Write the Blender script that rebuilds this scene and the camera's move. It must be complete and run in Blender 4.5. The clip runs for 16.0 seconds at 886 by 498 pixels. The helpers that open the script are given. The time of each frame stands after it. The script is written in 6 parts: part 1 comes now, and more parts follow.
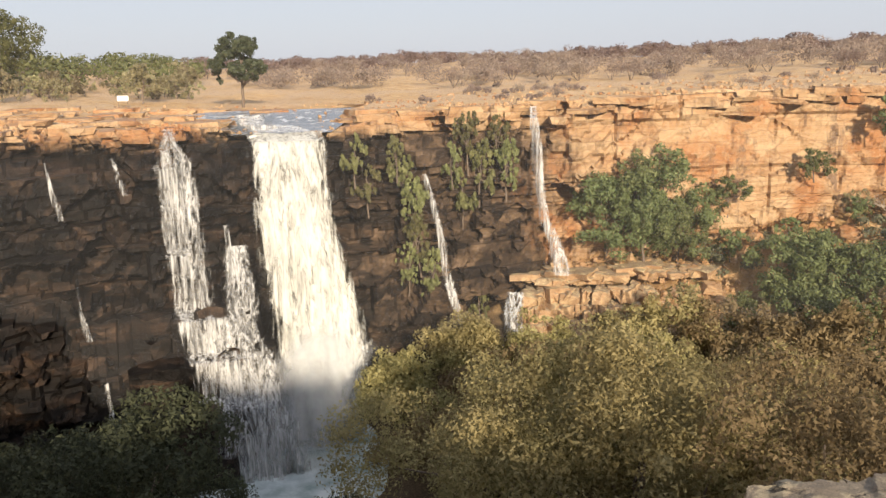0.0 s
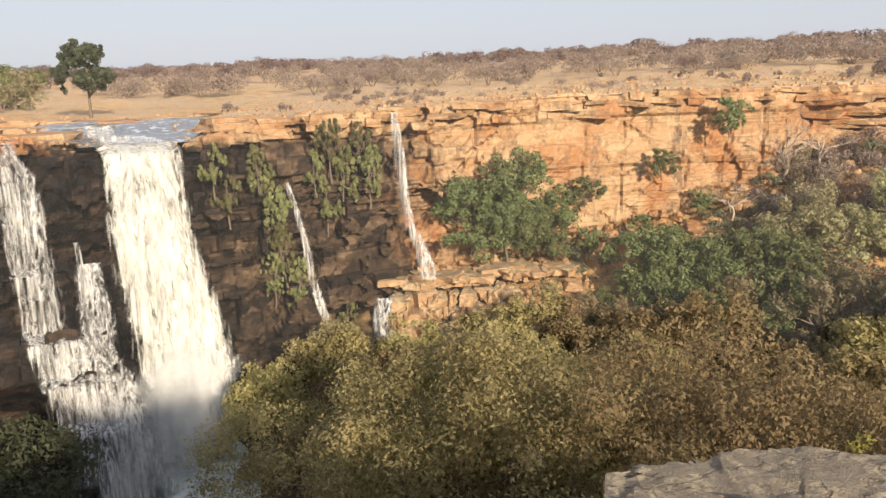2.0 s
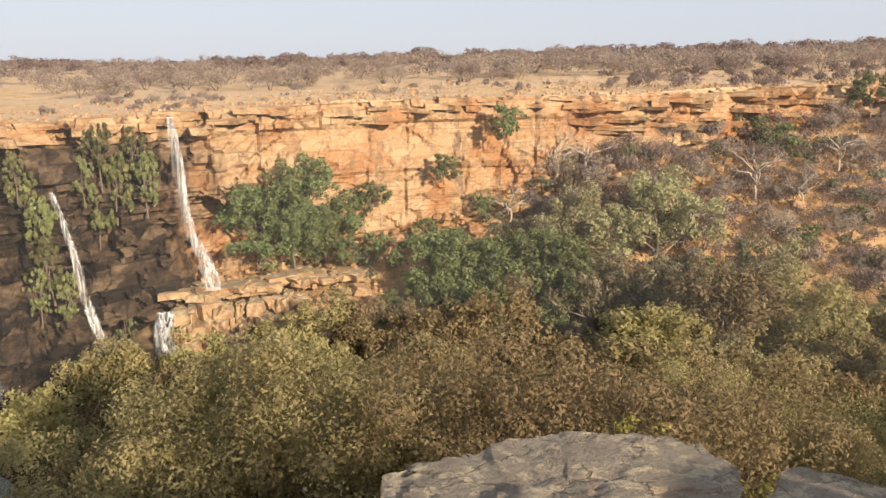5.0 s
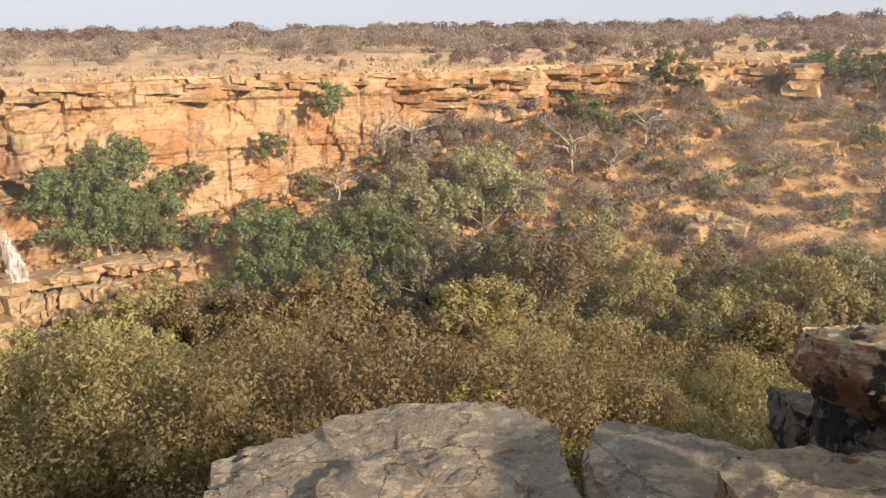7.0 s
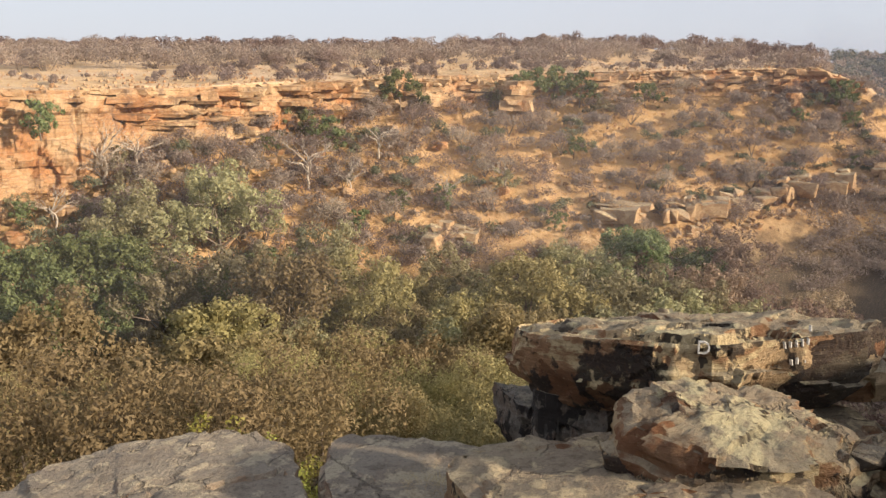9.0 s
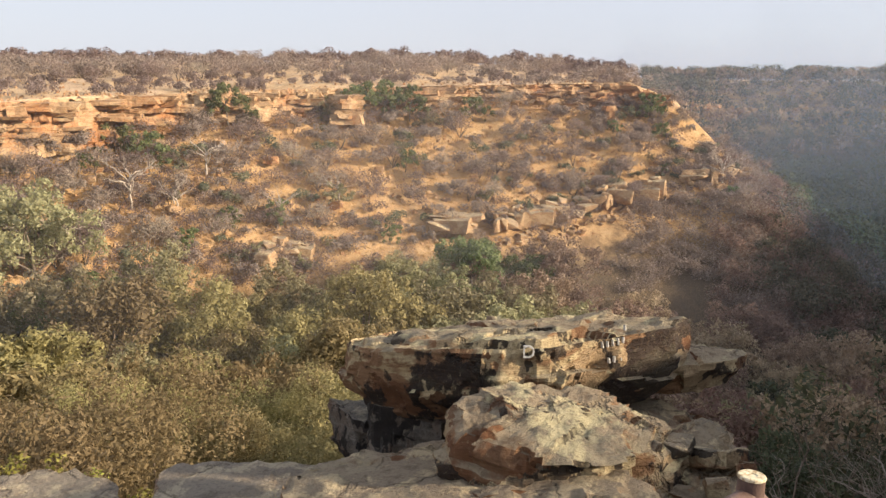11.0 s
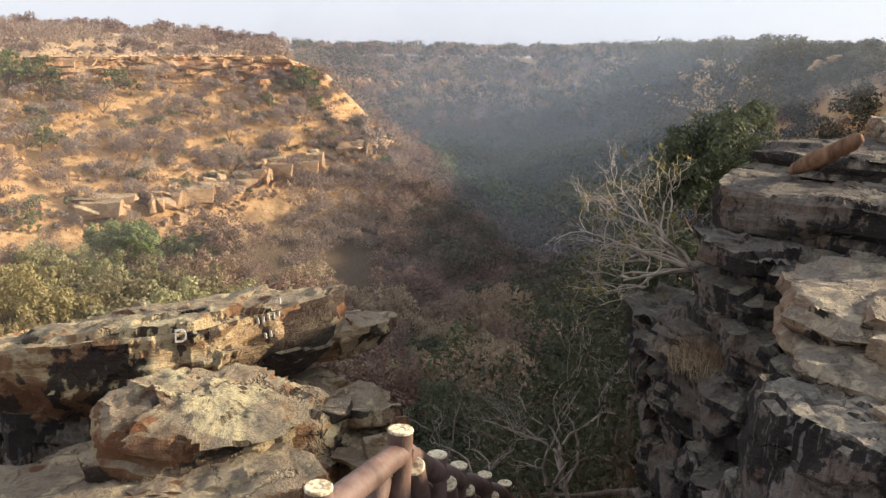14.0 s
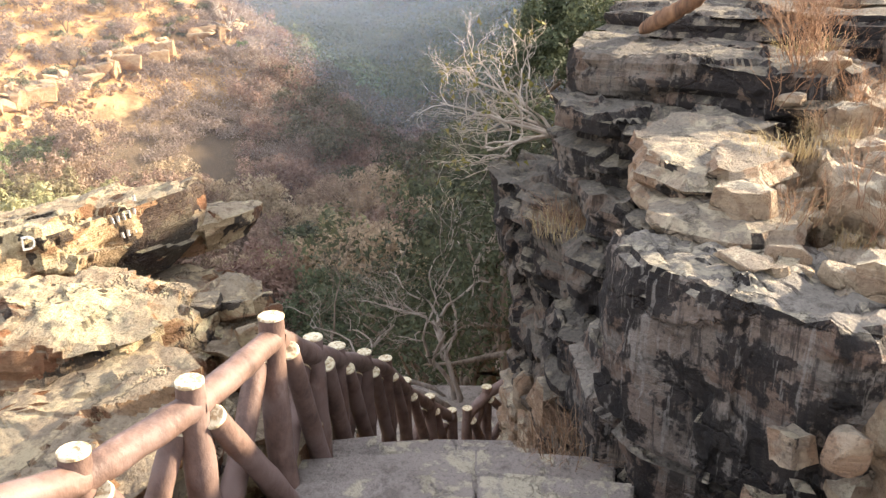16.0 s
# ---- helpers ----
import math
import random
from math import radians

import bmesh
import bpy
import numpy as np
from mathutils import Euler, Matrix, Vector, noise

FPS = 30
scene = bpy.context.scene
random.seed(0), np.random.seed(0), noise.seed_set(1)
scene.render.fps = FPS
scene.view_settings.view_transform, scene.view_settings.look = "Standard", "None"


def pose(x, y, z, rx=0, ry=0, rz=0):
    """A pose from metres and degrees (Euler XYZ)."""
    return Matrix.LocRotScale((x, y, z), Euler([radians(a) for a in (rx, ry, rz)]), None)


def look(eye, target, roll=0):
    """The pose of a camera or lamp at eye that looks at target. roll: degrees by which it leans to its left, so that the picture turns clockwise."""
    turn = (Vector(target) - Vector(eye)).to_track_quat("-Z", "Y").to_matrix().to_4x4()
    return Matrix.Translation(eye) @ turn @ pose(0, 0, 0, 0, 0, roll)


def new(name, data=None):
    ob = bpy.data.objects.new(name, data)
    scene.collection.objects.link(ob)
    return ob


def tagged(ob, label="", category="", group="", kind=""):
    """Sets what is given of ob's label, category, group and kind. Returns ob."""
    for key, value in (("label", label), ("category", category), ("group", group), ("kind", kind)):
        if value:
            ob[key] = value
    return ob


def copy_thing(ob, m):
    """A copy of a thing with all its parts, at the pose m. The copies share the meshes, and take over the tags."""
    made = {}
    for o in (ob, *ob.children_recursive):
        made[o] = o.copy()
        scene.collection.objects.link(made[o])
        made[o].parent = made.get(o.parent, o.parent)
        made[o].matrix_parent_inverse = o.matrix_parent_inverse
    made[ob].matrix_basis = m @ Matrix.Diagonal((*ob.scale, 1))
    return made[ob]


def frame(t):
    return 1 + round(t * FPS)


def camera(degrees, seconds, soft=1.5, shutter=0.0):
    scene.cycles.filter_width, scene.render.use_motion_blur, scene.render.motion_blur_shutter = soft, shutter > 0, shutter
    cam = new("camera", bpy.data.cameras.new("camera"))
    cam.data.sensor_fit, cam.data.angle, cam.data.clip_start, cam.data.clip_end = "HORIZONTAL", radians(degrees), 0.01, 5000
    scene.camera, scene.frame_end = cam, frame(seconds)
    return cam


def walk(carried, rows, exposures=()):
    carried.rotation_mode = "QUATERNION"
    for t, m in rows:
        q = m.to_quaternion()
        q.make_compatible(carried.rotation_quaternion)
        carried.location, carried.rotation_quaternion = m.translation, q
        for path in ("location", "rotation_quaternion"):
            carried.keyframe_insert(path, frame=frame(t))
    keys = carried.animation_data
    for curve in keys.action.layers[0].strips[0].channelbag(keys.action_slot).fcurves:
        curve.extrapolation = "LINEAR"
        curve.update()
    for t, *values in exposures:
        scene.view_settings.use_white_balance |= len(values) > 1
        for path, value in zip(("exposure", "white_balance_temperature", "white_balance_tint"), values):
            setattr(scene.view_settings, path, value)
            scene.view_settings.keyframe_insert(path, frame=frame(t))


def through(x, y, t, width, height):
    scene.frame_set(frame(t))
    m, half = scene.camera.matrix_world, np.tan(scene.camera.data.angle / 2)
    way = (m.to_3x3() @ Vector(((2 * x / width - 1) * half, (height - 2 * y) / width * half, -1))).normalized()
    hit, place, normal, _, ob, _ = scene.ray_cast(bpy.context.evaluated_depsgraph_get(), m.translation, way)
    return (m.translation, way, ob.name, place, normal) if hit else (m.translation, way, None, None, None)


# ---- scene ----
from mathutils import bvhtree

cam = camera(54.97, 16.0, soft=1.4)
PATH = [
    (0, look((-0.281, 0.097, 0.038), (-0.281, 9.881, -2.029), -1.33)),
    (0.5, look((-0.266, 0.103, 0.046), (-0.008, 9.875, -2.058), -1.04)),
    (1, look((-0.244, 0.072, 0.047), (0.466, 9.825, -2.044), -1.19)),
    (1.5, look((-0.237, 0.061, 0.048), (0.994, 9.778, -1.970), -1.96)),
    (2, look((-0.222, 0.080, 0.044), (1.330, 9.747, -1.993), -1.78)),
    (2.5, look((-0.178, 0.106, 0.029), (1.688, 9.714, -2.023), -1.55)),
    (3, look((-0.129, 0.135, 0.006), (2.199, 9.640, -2.056), -1.30)),
    (3.5, look((-0.102, 0.148, 0.004), (2.607, 9.555, -2.038), -1.06)),
    (6, look((-0.044, 0.085, 0.002), (4.754, 8.594, -2.135), -0.62)),
    (6.5, look((-0.039, 0.073, 0.003), (5.194, 8.294, -2.238), -0.52)),
    (7, look((-0.044, 0.056, 0.011), (5.565, 8.011, -2.281), -0.20)),
    (7.5, look((0.034, 0.046, 0.002), (6.097, 7.674, -2.244), 0.35)),
    (8, look((0.092, 0.038, -0.019), (6.905, 6.997, -2.288), 0.51)),
    (8.2, look((0.100, 0.041, -0.027), (7.178, 6.740, -2.271), 0.51)),
    (10.5, look((0.142, 0.000, -0.014), (8.699, 4.800, -1.950), 0.10)),
    (11, look((0.140, -0.014, -0.014), (8.961, 4.279, -1.953), 0.42)),
    (11.5, look((0.155, -0.020, -0.015), (9.204, 3.751, -1.985), 0.59)),
    (12, look((0.165, -0.040, -0.017), (9.420, 3.147, -2.063), 0.55)),
    (12.5, look((0.170, -0.064, -0.017), (9.620, 2.462, -2.095), 0.52)),
    (13, look((0.182, -0.082, -0.016), (9.811, 1.726, -2.023), 0.72)),
    (13.5, look((0.194, -0.094, -0.021), (9.916, 0.987, -2.095), 1.20)),
    (14, look((0.201, -0.099, -0.022), (9.945, 0.444, -2.203), 1.20)),
    (14.5, look((0.210, -0.107, -0.026), (9.937, 0.057, -2.343), 0.86)),
    (15, look((0.219, -0.122, -0.034), (9.864, -0.263, -2.672), 0.51)),
    (15.5, look((0.224, -0.141, -0.044), (9.704, -0.678, -3.183), 0.01)),
    (16, look((0.229, -0.154, -0.051), (9.548, -1.080, -3.558), -0.84)),
]
EXPOSURE = [(0, 0.53), (7, 0.66), (10.5, 0.74), (12.5, 0.93), (14.3, 1.03), (15.2, 1.54), (16, 2.2)]
walk(cam, PATH, EXPOSURE)

# ---- world, sun, exposure ----
SUN_BEARING, SUN_HEIGHT = 166.0, 19.0
world = bpy.data.worlds.new("sky")
scene.world = world
world.use_nodes = True
wn = world.node_tree
sky = wn.nodes.new("ShaderNodeTexSky")
sky.sky_type = "NISHITA"
sky.sun_disc = False
sky.sun_elevation = radians(SUN_HEIGHT)
sky.sun_rotation = radians(SUN_BEARING)
sky.air_density, sky.dust_density, sky.ozone_density = 1.0, 1.2, 2.0
wn.nodes["Background"].inputs["Strength"].default_value = 0.12
haze = wn.nodes.new("ShaderNodeMix")  # an even winter haze over the whole sky
haze.data_type = "RGBA"
haze.inputs[0].default_value = 0.86
haze.inputs[7].default_value = (3.66, 3.78, 4.30, 1)
wn.links.new(sky.outputs["Color"], haze.inputs[6])
wn.links.new(haze.outputs[2], wn.nodes["Background"].inputs["Color"])
sun = new("sun", bpy.data.lights.new("sun", "SUN"))
sun.data.energy, sun.data.angle, sun.data.color = 5.0, radians(2.2), (1.0, 0.84, 0.64)
sb, sh = radians(SUN_BEARING), radians(SUN_HEIGHT)
sun.matrix_basis = look((math.sin(sb) * math.cos(sh) * 50, math.cos(sb) * math.cos(sh) * 50, math.sin(sh) * 50), (0, 0, 0))


# ---- materials ----
class Nodes:
    """A small wrapper to write node materials briefly."""

    def __init__(self, name):
        self.mat = bpy.data.materials.new(name)
        self.mat.use_nodes = True
        self.tree = self.mat.node_tree
        self.bsdf = self.tree.nodes["Principled BSDF"]
        self.out = self.tree.nodes["Material Output"]
        self.pos = self.add("ShaderNodeNewGeometry").outputs["Position"]
        self.obj = self.add("ShaderNodeTexCoord").outputs["Object"]

    def add(self, kind, **values):
        n = self.tree.nodes.new(kind)
        for k, v in values.items():
            n.inputs[k].default_value = v
        return n

    def link(self, a, b):
        self.tree.links.new(a, b)

    def scaled(self, vec, sx, sy, sz):
        n = self.add("ShaderNodeMapping")
        n.inputs["Scale"].default_value = (sx, sy, sz)
        self.link(vec, n.inputs["Vector"])
        return n.outputs["Vector"]

    def noise(self, vec, scale, detail=4.0, rough=0.55, distort=0.0):
        n = self.add("ShaderNodeTexNoise", Scale=scale, Detail=detail, Roughness=rough, Distortion=distort)
        self.link(vec, n.inputs["Vector"])
        return n.outputs["Fac"]

    def ramp(self, fac, stops):
        n = self.add("ShaderNodeValToRGB")
        e = n.color_ramp.elements
        while len(e) < len(stops):
            e.new(0.5)
        for el, (p, c) in zip(e, stops):
            el.position = p
            el.color = (*c, 1) if len(c) == 3 else c
        self.link(fac, n.inputs["Fac"])
        return n.outputs["Color"]

    def step(self, fac, lo, hi):
        n = self.add("ShaderNodeMapRange")
        n.interpolation_type = "SMOOTHSTEP"
        n.inputs["From Min"].default_value, n.inputs["From Max"].default_value = lo, hi
        self.link(fac, n.inputs["Value"])
        return n.outputs["Result"]

    def math(self, op, a, b):
        n = self.add("ShaderNodeMath")
        n.operation = op
        for i, v in enumerate((a, b)):
            if isinstance(v, (int, float)):
                n.inputs[i].default_value = v
            else:
                self.link(v, n.inputs[i])
        return n.outputs[0]

    def mix(self, fac, a, b, mode="MIX"):
        n = self.add("ShaderNodeMix")
        n.data_type, n.blend_type = "RGBA", mode
        for key, v in ((0, fac), (6, a), (7, b)):
            if isinstance(v, (int, float)):
                n.inputs[key].default_value = v
            elif isinstance(v, tuple):
                n.inputs[key].default_value = (*v, 1)
            else:
                self.link(v, n.inputs[key])
        return n.outputs[2]

    def axis(self, vec, i):
        n = self.add("ShaderNodeSeparateXYZ")
        self.link(vec, n.inputs[0])
        return n.outputs[i]

    def bump(self, height, strength, distance):
        n = self.add("ShaderNodeBump", Strength=strength, Distance=distance)
        self.link(height, n.inputs["Height"])
        self.link(n.outputs["Normal"], self.bsdf.inputs["Normal"])

    def finish(self, colour, rough=0.85, spec=0.25):
        if isinstance(colour, tuple):
            self.bsdf.inputs["Base Color"].default_value = (*colour, 1)
        else:
            self.link(colour, self.bsdf.inputs["Base Color"])
        if isinstance(rough, (int, float)):
            self.bsdf.inputs["Roughness"].default_value = rough
        else:
            self.link(rough, self.bsdf.inputs["Roughness"])
        self.bsdf.inputs["Specular IOR Level"].default_value = spec
        return self.mat


def leaf_material(name, a, b, c, through=0.25):
    """Leaves that vary from leaf to leaf and from plant to plant."""
    m = Nodes(name)
    geo = m.add("ShaderNodeNewGeometry")
    info = m.add("ShaderNodeObjectInfo")
    col = m.ramp(geo.outputs["Random Per Island"], [(0.0, a), (0.55, b), (1.0, c)])
    patch = m.noise(m.obj, 0.55, 3.0)
    col = m.mix(m.math("MULTIPLY", m.step(patch, 0.42, 0.62), 0.55), col, tuple(0.72 * k for k in a))
    hsv = m.add("ShaderNodeHueSaturation", Saturation=1.0)
    m.link(m.math("ADD", m.math("MULTIPLY", info.outputs["Random"], 0.05), 0.475), hsv.inputs["Hue"])
    m.link(m.math("ADD", m.math("MULTIPLY", info.outputs["Random"], 0.6), 0.7), hsv.inputs["Value"])
    m.link(col, hsv.inputs["Color"])
    m.finish(hsv.outputs["Color"], 0.7, 0.2)
    tr = m.add("ShaderNodeBsdfTranslucent")
    m.link(hsv.outputs["Color"], tr.inputs["Color"])
    mixer = m.add("ShaderNodeMixShader", Fac=through)
    m.link(m.bsdf.outputs[0], mixer.inputs[1])
    m.link(tr.outputs[0], mixer.inputs[2])
    m.link(mixer.outputs[0], m.out.inputs["Surface"])
    return m.mat


def bark_material(name, a, b):
    m = Nodes(name)
    n = m.noise(m.scaled(m.obj, 6, 6, 1.5), 3.0, 5.0)
    m.bump(n, 0.5, 0.03)
    return m.finish(m.ramp(n, [(0.3, a), (0.7, b)]), 0.9, 0.1)


LEAF = {
    "olive": leaf_material("leaf_olive", (0.25, 0.203, 0.095), (0.33, 0.267, 0.128), (0.41, 0.335, 0.168), 0.38),
    "rust": leaf_material("leaf_rust", (0.275, 0.195, 0.135), (0.36, 0.26, 0.18), (0.45, 0.335, 0.24), 0.35),
    "green": leaf_material("leaf_green", (0.12, 0.14, 0.055), (0.185, 0.21, 0.088), (0.265, 0.285, 0.13), 0.35),
    "dark": leaf_material("leaf_dark_green", (0.048, 0.056, 0.032), (0.078, 0.088, 0.048), (0.118, 0.13, 0.07), 0.3),
    "sage": leaf_material("leaf_sage", (0.24, 0.215, 0.115), (0.33, 0.295, 0.165), (0.42, 0.375, 0.225), 0.38),
    "twig": leaf_material("twig_brown", (0.25, 0.19, 0.155), (0.34, 0.265, 0.215), (0.43, 0.345, 0.285), 0.35),
    "scrub": leaf_material("scrub_brown", (0.215, 0.16, 0.135), (0.285, 0.22, 0.186), (0.365, 0.285, 0.24), 0.3),
    "woods": leaf_material("woods_grey_green", (0.105, 0.105, 0.065), (0.155, 0.15, 0.093), (0.215, 0.20, 0.125), 0.25),
    "valley": leaf_material("valley_leaf_green", (0.08, 0.11, 0.055), (0.13, 0.165, 0.08), (0.195, 0.235, 0.115), 0.25),
    "hay": leaf_material("pale_hay", (0.28, 0.18, 0.09), (0.40, 0.28, 0.15), (0.52, 0.40, 0.25), 0.2),
    "straw": leaf_material("dry_grass", (0.44, 0.26, 0.10), (0.56, 0.36, 0.15), (0.64, 0.46, 0.24), 0.3),
    "creeper": leaf_material("creeper_olive_green", (0.15, 0.155, 0.06), (0.22, 0.22, 0.09), (0.30, 0.29, 0.13), 0.3),
    "lime": leaf_material("leaf_yellow_green", (0.2, 0.19, 0.04), (0.28, 0.26, 0.06), (0.34, 0.30, 0.09)),
}
BARK = bark_material("bark_grey_brown", (0.10, 0.075, 0.055), (0.24, 0.19, 0.15))
BARK_ASH = bark_material("bark_ash_grey", (0.17, 0.14, 0.115), (0.36, 0.31, 0.26))
BARK_PALE = bark_material("bark_pale", (0.34, 0.28, 0.22), (0.55, 0.47, 0.38))


def ground_material():
    """Dry soil, straw-coloured grass and stones; dark leaf litter on the gorge floor."""
    m = Nodes("dry_ground")
    big = m.noise(m.pos, 0.06, 5.0)
    mid = m.noise(m.pos, 0.5, 6.0, 0.65)
    fine = m.noise(m.pos, 5.0, 4.0, 0.7)
    grass = m.ramp(mid, [(0.3, (0.40, 0.25, 0.125)), (0.5, (0.55, 0.375, 0.20)), (0.7, (0.64, 0.47, 0.28))])
    soil = m.ramp(fine, [(0.3, (0.38, 0.25, 0.15)), (0.55, (0.58, 0.42, 0.265)), (0.75, (0.66, 0.525, 0.36))])
    dry = m.mix(m.step(big, 0.42, 0.58), grass, soil)
    rough_p = m.noise(m.pos, 1.1, 8.0, 0.7)
    dry = m.mix(m.math("MULTIPLY", m.step(rough_p, 0.52, 0.64), 0.4), dry, (0.36, 0.235, 0.16))
    dry = m.mix(m.math("MULTIPLY", m.step(rough_p, 0.44, 0.36), 0.45), dry, (0.614, 0.463, 0.359))
    tawny = m.ramp(mid, [(0.3, (0.36, 0.19, 0.075)), (0.5, (0.50, 0.30, 0.125)), (0.7, (0.58, 0.39, 0.19))])
    dry = m.mix(m.math("MULTIPLY", m.step(m.math("ADD", m.axis(m.pos, 2), m.math("MULTIPLY", big, 3.0)), -2.0, -4.5), 0.7), dry, tawny)
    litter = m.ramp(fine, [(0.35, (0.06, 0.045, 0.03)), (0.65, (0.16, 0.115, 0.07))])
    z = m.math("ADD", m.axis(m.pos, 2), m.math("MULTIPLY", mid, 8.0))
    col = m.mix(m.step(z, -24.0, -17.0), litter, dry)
    m.bump(m.math("ADD", mid, m.math("MULTIPLY", fine, 0.4)), 0.7, 0.4)
    return m.finish(col, 0.95, 0.1)


def cliff_material(name, wet):
    """Bedded sandstone: warm tan to orange in broken plates, with dark stains that run down; wet dark rock round the falls."""
    m = Nodes(name)
    beds = m.noise(m.scaled(m.pos, 0.10, 0.10, 1.1), 1.0, 5.0, 0.62, 0.5)
    blot = m.noise(m.pos, 0.14, 5.0, 0.6)
    fine = m.noise(m.pos, 2.4, 6.0, 0.7)
    mid = m.noise(m.scaled(m.pos, 0.45, 0.45, 0.8), 1.0, 6.0, 0.65, 0.6)
    streak = m.noise(m.scaled(m.pos, 0.7, 0.7, 0.05), 1.0, 5.0, 0.6, 0.4)
    jit = m.add("ShaderNodeTexNoise", Scale=0.7, Detail=4.0)
    m.link(m.pos, jit.inputs["Vector"])
    warp = m.add("ShaderNodeVectorMath")
    warp.operation = "MULTIPLY_ADD"
    m.link(jit.outputs["Color"], warp.inputs[0])
    warp.inputs[1].default_value = (1.5, 1.5, 1.0)
    m.link(m.scaled(m.pos, 0.8, 0.8, 1.5), warp.inputs[2])
    plate = m.add("ShaderNodeTexVoronoi", Scale=0.55)
    m.link(warp.outputs[0], plate.inputs["Vector"])
    tone = m.add("ShaderNodeSeparateColor")
    m.link(plate.outputs["Color"], tone.inputs[0])
    z = m.axis(m.pos, 2)
    col = m.ramp(beds, [(0.3, (0.30, 0.155, 0.075)), (0.45, (0.42, 0.25, 0.125)), (0.58, (0.49, 0.32, 0.175)), (0.72, (0.38, 0.225, 0.115))])
    col = m.mix(m.math("MULTIPLY", m.step(tone.outputs[0], 0.3, 0.9), 0.55), col, (0.56, 0.41, 0.245))
    col = m.mix(m.step(blot, 0.48, 0.64), col, (0.40, 0.19, 0.08))
    col = m.mix(m.math("MULTIPLY", m.step(mid, 0.50, 0.62), 0.45), col, (0.52, 0.37, 0.22))
    seam = m.add("ShaderNodeTexVoronoi", Scale=0.34)
    seam.feature = "DISTANCE_TO_EDGE"
    m.link(warp.outputs[0], seam.inputs["Vector"])
    col = m.mix(m.math("MULTIPLY", m.step(seam.outputs["Distance"], 0.05, 0.008), 0.32), col, (0.17, 0.09, 0.05))
    thin_bed = m.noise(m.scaled(m.pos, 0.05, 0.05, 2.6), 1.0, 4.0, 0.6, 0.8)
    col = m.mix(m.math("MULTIPLY", m.step(thin_bed, 0.58, 0.66), 0.5), col, (0.20, 0.105, 0.055))
    dirty = m.math("MULTIPLY", m.step(streak, 0.56, 0.66), m.step(mid, 0.36, 0.56))
    col = m.mix(m.math("MULTIPLY", dirty, 0.75), col, (0.16, 0.105, 0.075))
    col = m.mix(m.math("MULTIPLY", m.step(fine, 0.56, 0.72), 0.4), col, (0.22, 0.135, 0.08))
    rough = 0.9
    if wet:
        x = m.math("ADD", m.axis(m.pos, 0), m.math("MULTIPLY", m.math("SUBTRACT", blot, 0.5), 14.0))
        x = m.math("ADD", x, m.math("MULTIPLY", m.math("SUBTRACT", streak, 0.5), 12.0))
        damp = m.step(x, 16.0, 8.0)
        soaked = m.step(x, 0.0, -12.0)
        dry_z = m.math("ADD", z, m.math("MULTIPLY", m.math("SUBTRACT", mid, 0.5), 4.0))
        dry_z = m.math("SUBTRACT", dry_z, m.math("MULTIPLY", soaked, 0.5))
        wetn = m.math("ADD", m.math("ADD", m.math("MULTIPLY", fine, 0.3), m.math("MULTIPLY", mid, 0.45)), m.math("MULTIPLY", tone.outputs[1], 0.25))
        brown = m.ramp(wetn, [(0.36, (0.014, 0.010, 0.008)), (0.48, (0.05, 0.033, 0.022)), (0.6, (0.135, 0.09, 0.056)), (0.72, (0.26, 0.18, 0.115))])
        dark = m.ramp(wetn, [(0.38, (0.004, 0.0033, 0.003)), (0.5, (0.012, 0.009, 0.007)), (0.6, (0.035, 0.023, 0.016)), (0.72, (0.12, 0.076, 0.05))])
        dark = m.mix(m.math("MULTIPLY", m.step(beds, 0.55, 0.66), 0.4), dark, (0.10, 0.058, 0.034))
        dark = m.mix(m.math("MULTIPLY", m.step(streak, 0.47, 0.40), 0.6), dark, (0.012, 0.010, 0.009))
        wetcol = m.mix(soaked, brown, dark)
        col = m.mix(m.math("MULTIPLY", damp, m.step(dry_z, -5.4, -7.2)), col, wetcol)
        rough = m.math("SUBTRACT", 0.9, m.math("MULTIPLY", soaked, 0.35))
    m.bump(m.math("ADD", m.math("MULTIPLY", beds, 1.0), m.math("ADD", m.math("MULTIPLY", mid, 1.2), fine)), 0.8, 0.35)
    return m.finish(col, rough, 0.25)


